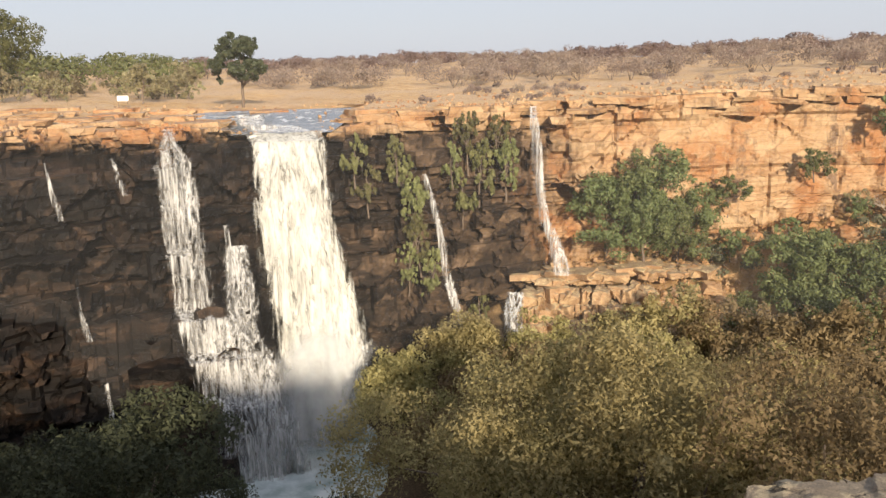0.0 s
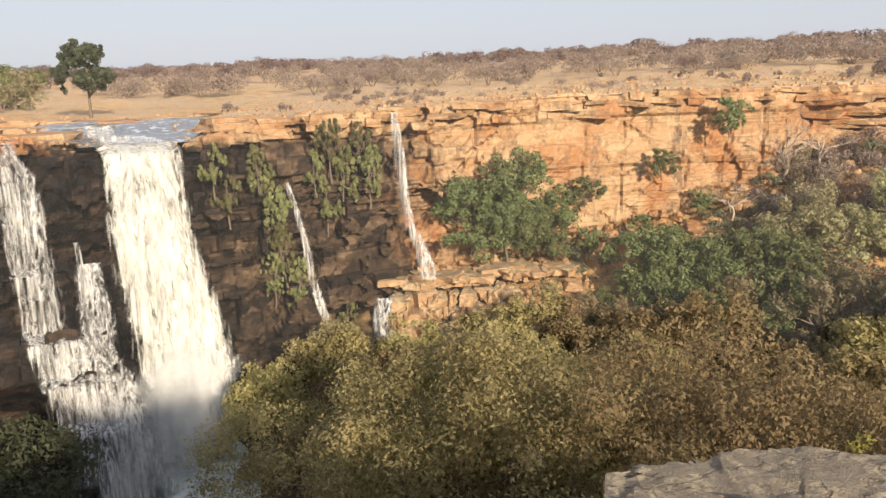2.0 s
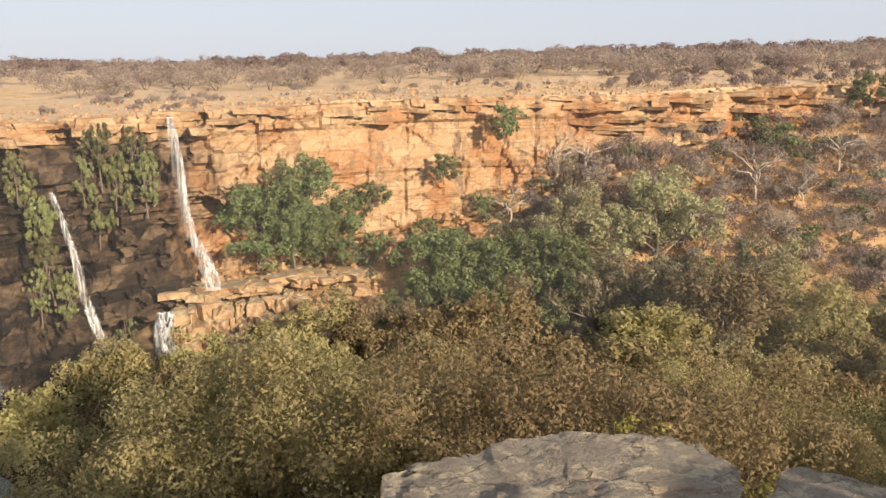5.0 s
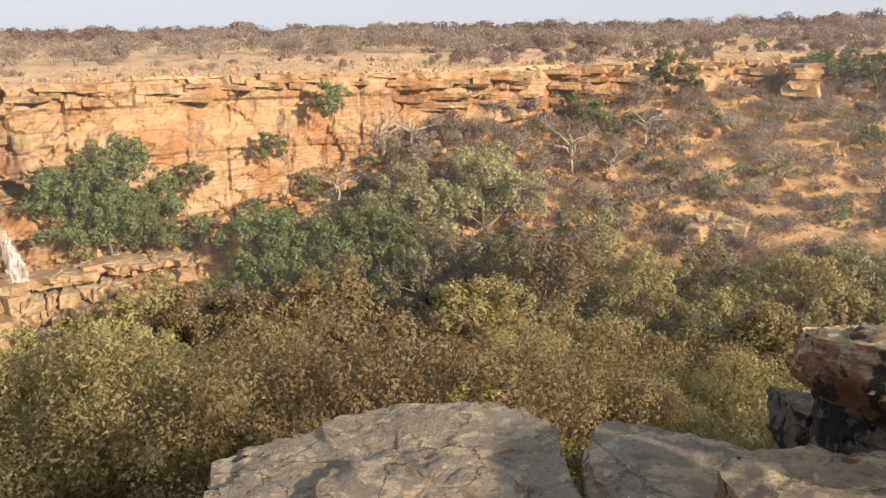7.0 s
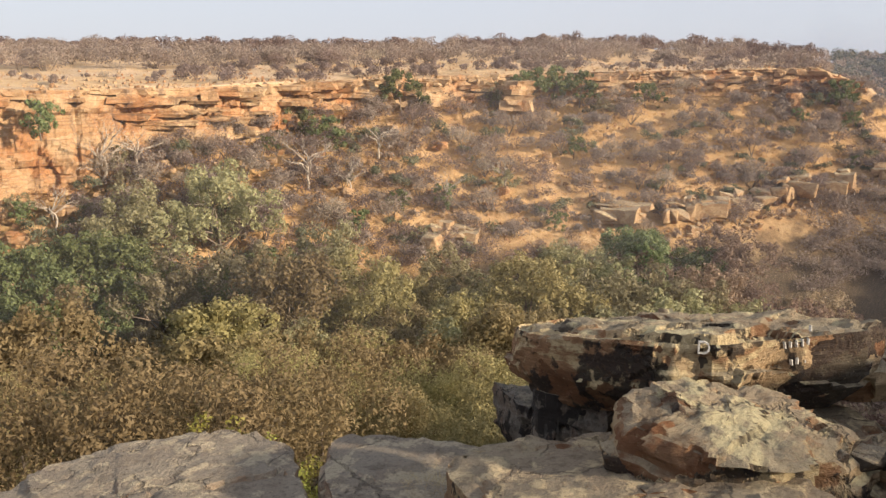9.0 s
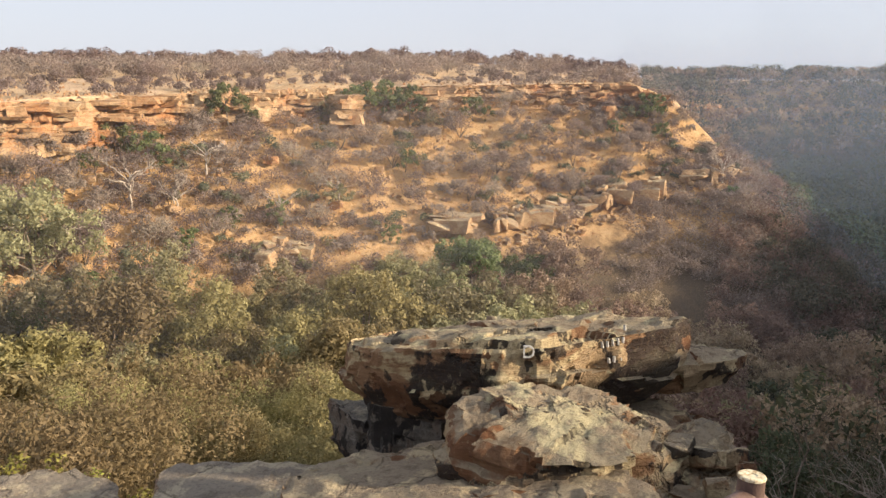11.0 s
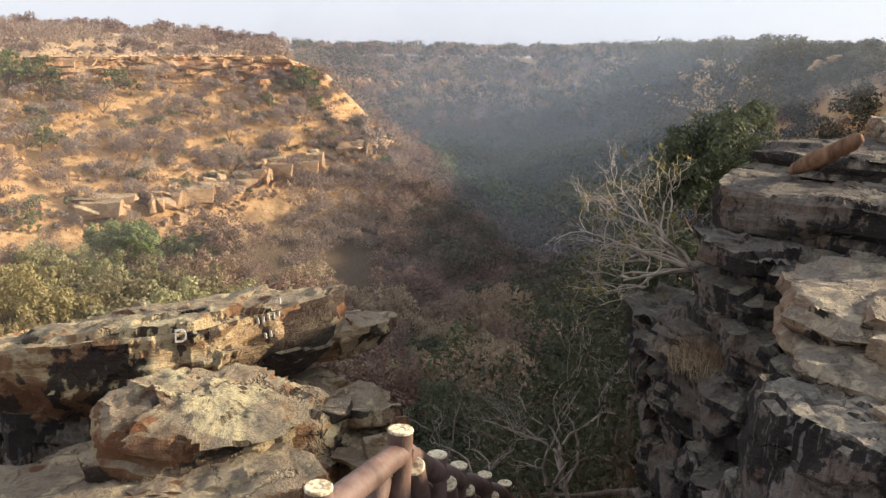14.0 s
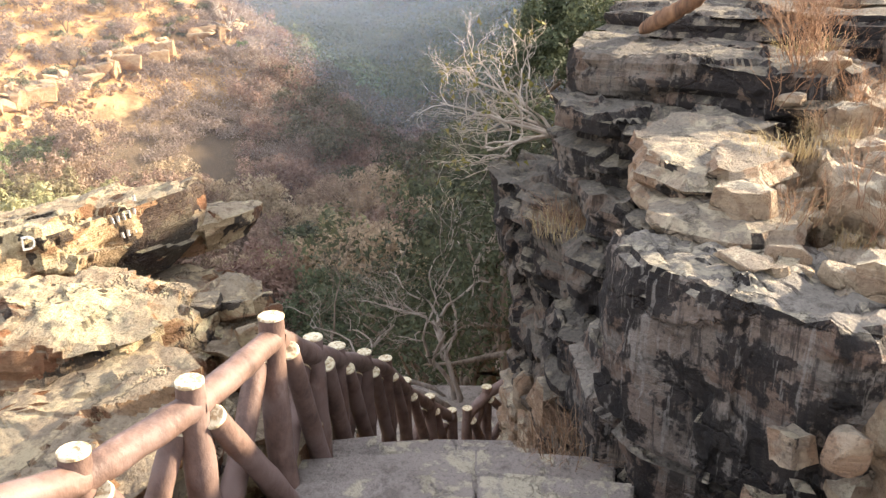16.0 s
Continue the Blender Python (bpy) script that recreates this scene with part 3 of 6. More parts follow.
def build_cliff():
    levels = [-38.0]
    while levels[-1] < 1.0:
        top = levels[-1]
        thick = (0.25, 0.4, 0.6, 0.9) if top > -5.2 or -15.5 < top < -11.5 else (1.6, 2.4, 3.2) if top > -11.5 else (0.5, 0.8, 1.2, 1.8, 2.4)
        levels.append(top + rng.choice(thick))
    rows = []
    for i in range(len(levels) - 1):
        a, c = levels[i], levels[i + 1]
        rows += [(a + 0.03, i), (c - 0.03, i)]
        n = max(1, int((c - a) / 0.4))
        rows += [(a + 0.03 + (c - a - 0.06) * (k + 1) / (n + 1), i) for k in range(n)]
    rows.sort()
    cells = {}
    for i in range(len(levels)):
        x, edges, offs = -120.0, [], []
        base = rng.uniform(-0.35, 0.35)
        while x < 260:
            x += rng.choice((0.9, 1.6, 2.6, 4.5, 8.0, 12.0))
            edges.append(x)
            offs.append(base + rng.uniform(-0.45, 0.45))
        cells[i] = (np.array(edges), offs)
    bs, b = [], -68.0
    while b < 77.5:
        bs.append(b)
        D, Z = profile(b)
        b += math.degrees(0.34 / D[7])
    cols, length = [], -110.0
    cliff_rows[:] = [z for z, i in rows]
    for n, b in enumerate(bs):
        D, Z = profile(b)
        length += 0.34
        col = []
        for z, i in rows:
            zz = min(max(z, Z[6] - 1.5), Z[7] + 0.12)
            u = min(max((zz - Z[6]) / max(Z[7] - Z[6], 0.1), 0), 1)
            d = D[6] + (D[7] - D[6]) * u
            edges, offs = cells[i]
            off = offs[min(int(np.searchsorted(edges, length)), len(offs) - 1)]
            p = at(b, d, zz)
            k = min(1.0, (Z[7] - Z[6]) / 8.0)
            below = Z[7] - zz
            # dark blocky rock round the falls; broad smooth faces between thin beds farther on
            blocky = float(np.interp(b, [0, 8, 14, 34, 42], [0.9, 0.7, 0.0, 0.0, 0.45]))
            thin = 1.0 if below < 2.4 or below > 7.8 else 0.25
            big = noise.fractal(Vector((p.x * 0.07, p.y * 0.07, zz * 0.04)), 1.0, 2.0, 3) * 1.9
            small = noise.fractal(Vector((p.x * 0.8, p.y * 0.8, zz * 0.9)), 1.0, 2.0, 3) * 0.16
            facet = 0.0
            for scale, amp in ((0.21, 1.9), (0.55, 1.0)):
                q = Vector((p.x * scale, p.y * scale, zz * scale * 1.35))
                home = noise.voronoi(q)[1][0]
                facet += amp * ((q - home).dot(noise.cell_vector(home * 57.3) * 1.2 - Vector((0.6, 0.6, 0.6))) + noise.cell(home * 31.7) * 0.9 - 0.45)
            crack = abs(noise.noise(Vector((p.x * 0.2, p.y * 0.2, zz * 0.06))))
            big -= 0.6 * max(0.0, 1.0 - crack * 18.0) * k
            brow = float(np.interp(below, [0, 2.2, 2.5, 7.5, 8.2, 12], [0.5, 0.75, -0.35, -0.15, -0.75, 0.3])) * float(np.interp(b, [6, 11, 32, 38], [0, 1, 1, 0]))
            bench = float(np.interp(below, [0, 2.5, 3.2, 9, 10, 16, 17, 24], [-0.9, -0.6, 0.1, -0.1, 0.7, 0.5, 1.3, 1.2])) * float(np.interp(b, [-7, 0, 5], [0.6, 1, 0]))
            d2 = d - 0.9 - (off * (1.5 * blocky + thin * 0.55) + big + facet * (0.27 + blocky) * (0.6 + 0.4 * thin) + brow + bench) * (0.35 + 0.65 * k) - small
            if z > Z[7] + 0.3:
                d2 = d + float(np.interp(b, [36, 48], [7.4, 2.4]))
            q = at(b, d2, zz + small * 0.4)
            if z > Z[7] + 0.3:
                q.z = Z[7] - 0.05
            col.append(tuple(q))
        cols.append(col)
        cliff_face[b] = [math.hypot(q[0], q[1]) for q in col]
    flat = [cols[c][r] for r in range(len(rows)) for c in range(len(cols))]
    me = mesh_of("cliff", flat, grid_faces(len(rows), len(cols)), CLIFF)
    return tagged(new("cliff", me), "bedded orange sandstone cliff, wet and dark round the waterfalls", "cliff", kind="structure")


cliff = build_cliff()
FACE_B = np.array(sorted(cliff_face))
FACE_D = np.array([cliff_face[b] for b in FACE_B])


def cliff_distance(b, z):
    """How far the cliff's face stands from the lookout at a bearing and height: the nearest point round there."""
    i = int(np.argmin(np.abs(FACE_B - b)))
    k = int(np.searchsorted(cliff_rows, z))
    return float(FACE_D[max(0, i - 2):i + 3, max(0, k - 2):k + 3].min())

# ---- plants ----
def tube(verts, faces, pts, radii, sides=6):
    """Adds a tapered tube along pts."""
    start = len(verts)
    for i, p in enumerate(pts):
        a = pts[min(i + 1, len(pts) - 1)] - pts[max(i - 1, 0)]
        a = a.normalized() if a.length > 1e-6 else Vector((0, 0, 1))
        u = a.orthogonal().normalized()
        w = a.cross(u)
        for k in range(sides):
            t = 2 * math.pi * k / sides
            verts.append(tuple(p + (u * math.cos(t) + w * math.sin(t)) * radii[i]))
    for i in range(len(pts) - 1):
        for k in range(sides):
            n = (k + 1) % sides
            faces.append([start + i * sides + k, start + i * sides + n, start + (i + 1) * sides + n, start + (i + 1) * sides + k])
    faces.append([start + (len(pts) - 1) * sides + k for k in range(sides)])


def limb(r, a, b, bend, n=6):
    """A crooked line from a to b."""
    off = Vector((r.uniform(-1, 1), r.uniform(-1, 1), r.uniform(-0.3, 0.8))) * bend
    pts = []
    for i in range(n):
        t = i / (n - 1)
        jit = Vector((r.uniform(-1, 1), r.uniform(-1, 1), r.uniform(-1, 1))) * bend * 0.18 * (0 < i < n - 1)
        pts.append(a.lerp(b, t) + off * math.sin(math.pi * t) + jit)
    return pts


def scatter_leaves(rs, centres, radii, per, size, flat=1.0, elong=1.7):
    """Leaves round each clump centre, most of them facing outwards, so that a clump takes the light as a mass."""
    verts, n = [], 0
    mean = np.mean(radii)
    for c, rad in zip(centres, radii):
        m = int(per * (rad / mean) ** 1.5) + 1
        d = rs.normal(size=(m, 3)) + np.array((0, 0, 0.35))
        d /= np.linalg.norm(d, axis=1)[:, None]
        pos = np.array(c) + d * (rad * rs.uniform(0.55, 1.05, (m, 1))) * np.array((1, 1, flat))
        out = d + rs.normal(size=(m, 3)) * 0.42
        u = np.cross(out, rs.normal(size=(m, 3)))
        u /= np.linalg.norm(u, axis=1)[:, None]
        v = np.cross(out, u)
        v /= np.linalg.norm(v, axis=1)[:, None]
        s = size * rs.uniform(0.55, 1.35, (m, 1))
        leaf = np.stack([pos - u * s * elong * 0.5 - v * s * 0.55, pos - u * s * elong * 0.3 + v * s * 0.55, pos + u * s * elong * 0.7], 1)
        verts.append(leaf.reshape(-1, 3))
        n += m
    return np.concatenate(verts), np.arange(n * 3).reshape(-1, 3)


def twig_quads(rs, n, radius, height, length, width, base=0.15):
    """Thin upward, outward strips that make a leafless crown."""
    th = rs.uniform(0, 2 * np.pi, n)
    el = np.arcsin(rs.uniform(0.05, 1.0, n))
    rr = rs.uniform(0.25, 1.0, n) ** 0.6
    d = np.stack([np.cos(th) * np.cos(el) * radius, np.sin(th) * np.cos(el) * radius, np.sin(el) * height], -1)
    pos = d * rr[:, None] + np.array((0, 0, base * height))
    u = d / np.linalg.norm(d, axis=1)[:, None] * 0.7 + rs.normal(size=(n, 3)) * 0.7
    u /= np.linalg.norm(u, axis=1)[:, None]
    v = np.cross(u, rs.normal(size=(n, 3)))
    v /= np.linalg.norm(v, axis=1)[:, None]
    L = length * rs.uniform(0.5, 1.3, (n, 1))
    Wd = width * rs.uniform(0.6, 1.3, (n, 1))
    twig = np.stack([pos - v * Wd * 0.65, pos + v * Wd * 0.65, pos + u * L * 1.15], 1)
    return twig.reshape(-1, 3), np.arange(n * 3).reshape(-1, 3)


def leafy_tree(name, seed, height, spread, leaf, size, clumps=70, per=26, trunk_share=0.35, bark=BARK, low=False):
    """A tree with a tapered trunk, limbs and an uneven crown of many leaf clumps. Built at the origin."""
    r, rs = random.Random(seed), np.random.RandomState(seed)
    thing = new(name)
    tv, tf = [], []
    top = Vector((r.uniform(-0.4, 0.4), r.uniform(-0.4, 0.4), height * 0.72))
    girth = height * 0.022 + 0.05
    tube(tv, tf, limb(r, Vector((0, 0, -0.8)), top, height * 0.05, 8), list(np.linspace(girth, girth * 0.25, 8)), 6)
    centres, radii = [], []
    lobes = []
    for i in range(r.randint(6, 9)):
        th = i * 2.4 + r.uniform(-0.5, 0.5)
        rad = spread * r.uniform(0.25, 0.62)
        z = height * r.uniform(trunk_share + (0.0 if low else 0.08), 0.88)
        rad *= 1.0 - 0.55 * max(0.0, z / height - 0.6) / 0.3
        end = Vector((math.cos(th) * rad, math.sin(th) * rad, z))
        lobes.append((end, spread * r.uniform(0.2, 0.36)))
        a = Vector((0, 0, 0)).lerp(top, r.uniform(0.35, 0.75))
        tube(tv, tf, limb(r, a, end, height * 0.05, 5), list(np.linspace(girth * 0.5, girth * 0.1, 5)), 4)
    lobes.append((top + Vector((0, 0, height * 0.1)), spread * 0.3))
    for i in range(clumps):
        c, rad = lobes[i % len(lobes)]
        d = Vector((r.gauss(0, 1), r.gauss(0, 1), r.gauss(0.35, 0.75))).normalized() * rad * r.uniform(0.7, 1.08)
        centres.append(tuple(c + d))
        radii.append(spread * r.uniform(0.05, 0.125))
    part("trunk", mesh_of("trunk", tv, tf, bark, True), thing)
    v, f = scatter_leaves(rs, centres, radii, per, size)
    part("crown", mesh_of("crown", v, f, LEAF[leaf]), thing)
    return thing


def thorn_shrub(name, seed, height, spread, leaf="twig", n=680, length=0.45, width=0.07):
    """A leafless thorn bush: several crooked stems and a dome of fine twigs."""
    r, rs = random.Random(seed), np.random.RandomState(seed)
    thing = new(name)
    tv, tf = [], []
    for i in range(r.randint(4, 6)):
        th = r.uniform(0, 6.28)
        end = Vector((math.cos(th) * spread * 0.34, math.sin(th) * spread * 0.34, height * r.uniform(0.5, 0.8)))
        tube(tv, tf, limb(r, Vector((r.uniform(-.1, .1), r.uniform(-.1, .1), -0.4)), end, height * 0.08, 5), list(np.linspace(height * 0.02 + 0.012, 0.012, 5)), 4)
    part("trunk", mesh_of("trunk", tv, tf, BARK, True), thing)
    v, f = [], []
    base = 0
    for k in range(4):
        q, g = twig_quads(rs, n // 4, spread * r.uniform(0.26, 0.4), height * r.uniform(0.45, 0.62), length, width, 0.5)
        q = q + np.array((r.uniform(-0.28, 0.28) * spread, r.uniform(-0.28, 0.28) * spread, r.uniform(0.0, 0.12) * height))
        v.append(q)
        f.append(g + base)
        base += len(q)
    part("crown", mesh_of("crown", np.concatenate(v), np.concatenate(f), LEAF[leaf]), thing)
    return thing


def branch_out(r, verts, faces, start, way, length, radius, depth, droop=0.0, sides=5, crook=0.14):
    """Forks of a bare branch."""
    end = start + way * length + Vector((0, 0, -droop * length))
    tube(verts, faces, limb(r, start, end, length * crook, 5), list(np.linspace(radius, radius * 0.55, 5)), sides)
    if depth == 0:
        return
    for i in range(r.randint(2, 3)):
        w = (way + Vector((r.uniform(-1, 1), r.uniform(-1, 1), r.uniform(-0.5, 0.9))) * (1.15 if crook > 0.2 else 0.75)).normalized()
        branch_out(r, verts, faces, start.lerp(end, r.uniform(0.55, 1.0)), w, length * r.uniform(0.55, 0.8), radius * 0.55, depth - 1, droop, max(3, sides - 1), crook)


def bare_tree(name, seed, height, bark=BARK_PALE, depth=4, lean=0.15):
    """A leafless tree with pale forking branches."""
    r = random.Random(seed)
    thing = new(name)
    v, f = [], []
    branch_out(r, v, f, Vector((0, 0, -0.3)), Vector((r.uniform(-lean, lean), r.uniform(-lean, lean), 1)).normalized(), height * 0.4, height * 0.028, 1)
    part("trunk", mesh_of("trunk", v, f, bark, True), thing)
    v, f = [], []
    for i in range(5):
        th = i * 1.3 + r.uniform(-0.4, 0.4)
        w = Vector((math.cos(th), math.sin(th), r.uniform(0.5, 1.2))).normalized()
        branch_out(r, v, f, Vector((0, 0, height * r.uniform(0.22, 0.4))), w, height * 0.3, height * 0.014, depth - 1)
    part("crown", mesh_of("crown", v, f, bark, True), thing)
    return thing


def grass_tuft(name, seed, height, spread, n=160, leaf="straw", width=0.012, top=0.85):
    rs = np.random.RandomState(seed)
    th, rad = rs.uniform(0, 6.28, n), spread * np.sqrt(rs.uniform(0, 1, n)) * 0.5
    pos = np.stack([np.cos(th) * rad, np.sin(th) * rad, np.full(n, -0.03)], -1)
    lean = np.stack([np.cos(th + rs.normal(0, 1.2, n)), np.sin(th + rs.normal(0, 1.2, n)), np.zeros(n)], -1) * rs.uniform(0.2, 1.9, (n, 1))
    h = height * rs.uniform(0.25, 1.0, (n, 1))
    side = np.cross(lean + rs.normal(size=(n, 3)) * 0.2, (0, 0, 1.0))
    side /= np.linalg.norm(side, axis=1)[:, None]
    mid = pos + (np.array((0, 0, 1.0)) + lean * 0.35) * h * 0.6
    tip = pos + (np.array((0, 0, 0.85)) + lean) * h
    q = np.stack([pos - side * width, pos + side * width, mid + side * width * 0.8, mid - side * width * 0.8, tip], 1).reshape(-1, 3)
    k = np.arange(n)[:, None] * 5
    faces = (k + np.array([0, 1, 2, 3])).tolist() + (k + np.array([3, 2, 4])).tolist()
    ob = new(name, mesh_of(name, q, faces, LEAF[leaf]))
    return ob


class Kinds:
    """Some variants of a plant, placed one after another; each variant is built once and then copied."""

    def __init__(self, makers, label, category, group=""):
        self.makers, self.made, self.tags, self.n = makers, [None] * len(makers), (label, category, group), 0

    def place(self, x, y, z, scale=1.0, turn=None, squash=1.0, which=None):
        i = which if which is not None else plant_rng.randrange(len(self.makers))
        turn = plant_rng.uniform(0, 360) if turn is None else turn
        m = pose(x, y, z, plant_rng.uniform(-4, 4), plant_rng.uniform(-4, 4), turn) @ Matrix.Diagonal((scale, scale, scale * squash, 1))
        if self.made[i] is None:
            ob = tagged(self.makers[i](), *self.tags)
            ob.matrix_basis = m
            self.made[i] = ob
        else:
            src = self.made[i]
            keep = src.matrix_basis.copy()
            src.matrix_basis = Matrix()
            ob = copy_thing(src, m)
            src.matrix_basis = keep
        return ob


plant_rng = random.Random(21)
OLIVE = Kinds([lambda s=s: leafy_tree("tree", 100 + s, 10, 9.5, "olive", 0.185, 175, 70) for s in range(4)], "broad tree with dry olive-brown leaves in the gorge", "tree", "gorge trees")
NEAROLIVE = Kinds([lambda s=s: leafy_tree("tree", 100 + s, 10, 9.5, "olive", 0.082, 210, 170) for s in range(4)], "broad tree with dry olive-brown leaves in the gorge", "tree", "gorge trees")
NEARDARK = Kinds([lambda s=s: leafy_tree("tree", 165 + s, 8, 8, "dark", 0.105, 150, 100, 0.2, BARK, True) for s in range(2)], "dark green leafy tree on the shaded gorge floor", "tree", "shaded trees")
RUST = Kinds([lambda s=s: leafy_tree("tree", 120 + s, 9, 8.5, "rust", 0.18, 140, 50) for s in range(3)], "half-bare tree with rust-brown leaves in the gorge", "tree", "gorge trees")
GREEN = Kinds([lambda s=s: leafy_tree("tree", 140 + s, 9, 8.5, "green", 0.21, 140, 64, 0.2, BARK, True) for s in range(3)], "dense leafy green tree on the gorge side", "tree", "green trees")
DARK = Kinds([lambda s=s: leafy_tree("tree", 160 + s, 8, 8, "dark", 0.2, 130, 56, 0.2, BARK, True) for s in range(3)], "dark green leafy tree on the shaded gorge floor", "tree", "shaded trees")
SAGE = Kinds([lambda s=s: leafy_tree("tree", 180 + s, 9, 8.5, "sage", 0.2, 140, 56, 0.3) for s in range(3)], "grey-green tree with small leaves in the gorge", "tree", "gorge trees")
SCRUB = Kinds([lambda s=s: thorn_shrub("thorn_bush", 200 + s, 3.4, 4.8) for s in range(5)], "leafless grey-brown thorn bush on dry ground", "bush", "thorn bushes")
GREENBUSH = Kinds([lambda s=s: leafy_tree("bush", 220 + s, 3.2, 4.2, "green", 0.19, 44, 34, 0.1, BARK, True) for s in range(3)], "low green leafy bush on the dry slope", "bush", "green bushes")
SAGEBUSH = Kinds([lambda s=s: leafy_tree("bush", 240 + s, 3.0, 4.2, "sage", 0.18, 44, 32, 0.1, BARK, True) for s in range(2)], "low grey-green bush on the dry slope", "bush", "grey bushes")
SNAG = Kinds([lambda s=s: bare_tree("bare_tree", 260 + s, 6.0) for s in range(3)], "leafless tree with pale bleached branches", "bare tree", "bare trees")


def plant(kind, b, d, scale=1.0, sink=0.0, **more):
    p = at(b, d)
    return kind.place(p.x, p.y, ground_z(b, d) - sink, scale, **more)


# lone trees on the plateau behind the falls
plant(Kinds([lambda: leafy_tree("tree", 301, 10, 6.0, "dark", 0.22, 150, 66, 0.3)], "lone dark green tree by the river above the falls", "tree"), -12.9, 132, 1.0)
plant(Kinds([lambda: leafy_tree("tree", 303, 13, 15, "green", 0.3, 170, 60, 0.25)], "tall spreading tree on the far river bank", "tree"), -27.0, 185, 1.0)
plant(Kinds([lambda: leafy_tree("tree", 304, 6, 5, "sage", 0.2, 80, 50, 0.3)], "small rounded green tree on the river bank", "tree"), -19.0, 150, 1.0)
RIVERBUSH = Kinds([lambda s=s: leafy_tree("bush", 225 + s, 3.2, 4.6, "sage", 0.2, 46, 28, 0.05, BARK, True) for s in range(3)], "low grey-green bush on the river bank", "bush", "bank bushes")
for i in range(46):
    plant(RIVERBUSH, plant_rng.uniform(-40, -16.0), plant_rng.uniform(150, 230), plant_rng.uniform(0.8, 1.6))

# thorn scrub on the plateau
for i in range(60):
    b = plant_rng.uniform(0, 78)
    D, Z = profile(b)
    near = 52 * float(np.interp(b, [0, 30, 70], [1.2, 0.9, 0.35]))
    plant(SCRUB, b, D[7] + near + 45 * plant_rng.random() ** 1.3, plant_rng.uniform(0.85, 1.3))
for i in range(46):
    b = plant_rng.uniform(2, 78)
    D, Z = profile(b)
    plant(SCRUB, b, D[7] + plant_rng.uniform(6, 44), plant_rng.uniform(0.2, 0.55))


def twig_stuff(name, label, places, seed, leaf="twig", n=260, width=0.11):
    """Leafless scrub beyond counting, as one mesh: places of (x, y, z, height)."""
    rs = np.random.RandomState(seed)
    v = []
    for x, y, z, h in places:
        for k in range(3):
            q, _ = twig_quads(rs, n // 3, h * rs.uniform(0.35, 0.5), h * rs.uniform(0.45, 0.6), h * 0.12, width, 0.35)
            v.append(q + np.array((x + rs.uniform(-0.4, 0.4) * h, y + rs.uniform(-0.4, 0.4) * h, z + rs.uniform(0, 0.12) * h)))
    v = np.concatenate(v)
    return tagged(new(name, mesh_of(name, v, np.arange(len(v)).reshape(-1, 3), LEAF[leaf])), label, "scrub", kind="stuff")


def scrub_masses(name, label, places, seed, leaf, lobes, per, size):
    """Rounded leafless bushes beyond counting, as one mesh: each a few soft domes of short twigs."""
    rs = np.random.RandomState(seed)
    centres, radii = [], []
    for x, y, z, h in places:
        for k in range(lobes):
            w = h * rs.uniform(0.22, 0.34)
            centres.append((x + rs.uniform(-0.5, 0.5) * h, y + rs.uniform(-0.5, 0.5) * h, z + h * rs.uniform(0.25, 0.55)))
            radii.append(w)
    v, f = scatter_leaves(rs, centres, radii, per, size, 0.85, 2.0)
    return tagged(new(name, mesh_of(name, v, f, LEAF[leaf])), label, "scrub", kind="stuff")


def far_woods(name, label, spots, leaf, seed, quads, size):
    """Far trees beyond counting, as one mesh of leaf clumps."""
    rs = np.random.RandomState(seed)
    centres = [(x, y, z + h * 0.55) for x, y, z, h in spots]
    radii = [h * 0.55 for *_, h in spots]
    v, f = scatter_leaves(rs, centres, radii, quads, size, 0.8, 1.5)
    ob = new(name, mesh_of(name, v, f, LEAF[leaf]))
    return tagged(ob, label, "woods", kind="stuff")


def spots(n, b0, b1, d0, d1, h0, h1, seed):
    r = random.Random(seed)
    out = []
    for i in range(n):
        b, d = r.uniform(b0, b1), math.sqrt(r.uniform(d0 * d0, d1 * d1))
        p = at(b, d, ground_z(b, d))
        out.append((p.x, p.y, p.z, r.uniform(h0, h1)))
    return out


def band(n, b0, b1, near, far, h0, h1, seed, line=7):
    """Places on the plateau between two distances behind the rim."""
    r = random.Random(seed)
    out = []
    for i in range(n):
        b = r.uniform(b0, b1)
        D, Z = profile(b)
        d = D[line] + near(b) + far * r.random() ** 1.4
        p = at(b, d, ground_z(b, d))
        out.append((p.x, p.y, p.z - 0.2, r.uniform(h0, h1)))
    return out


scrub_masses("plateau_scrub", "dense grey-brown leafless scrub on the dry plateau", band(420, -14, 78.0, lambda b: float(np.interp(b, [-14, 0, 30, 64, 70, 78], [105, 82, 64, 36, 24, 8])), 190, 4.0, 6.8, 11), 11, "scrub", 7, 90, 0.2)
scrub_masses("rim_scrub", "soft grey-brown leafless bushes along the rim", band(90, 36, 77.5, lambda b: 5.0, 40, 1.6, 3.2, 17), 17, "scrub", 6, 80, 0.14)
scrub_masses("open_scrub", "scattered low thorn bushes on the open plateau", band(60, -6, 70, lambda b: 14.0, 56, 0.8, 2.2, 18), 18, "scrub", 4, 60, 0.13)
scrub_masses("far_scrub", "distant grey-brown thorn scrub on the plateau", spots(800, -60, 76, 250, 480, 4.5, 7.5, 1), 1, "scrub", 6, 46, 0.38)
far_woods("far_green_bank", "distant green bushes along the upper river", spots(300, -62, -15.5, 170, 420, 4.5, 8.0, 2), "green", 2, 110, 0.6)
far_woods("valley_woods", "dense dark green woods on the gorge floor downstream", spots(620, 83, 101, 190, 440, 7, 12, 3), "valley", 3, 110, 0.75)
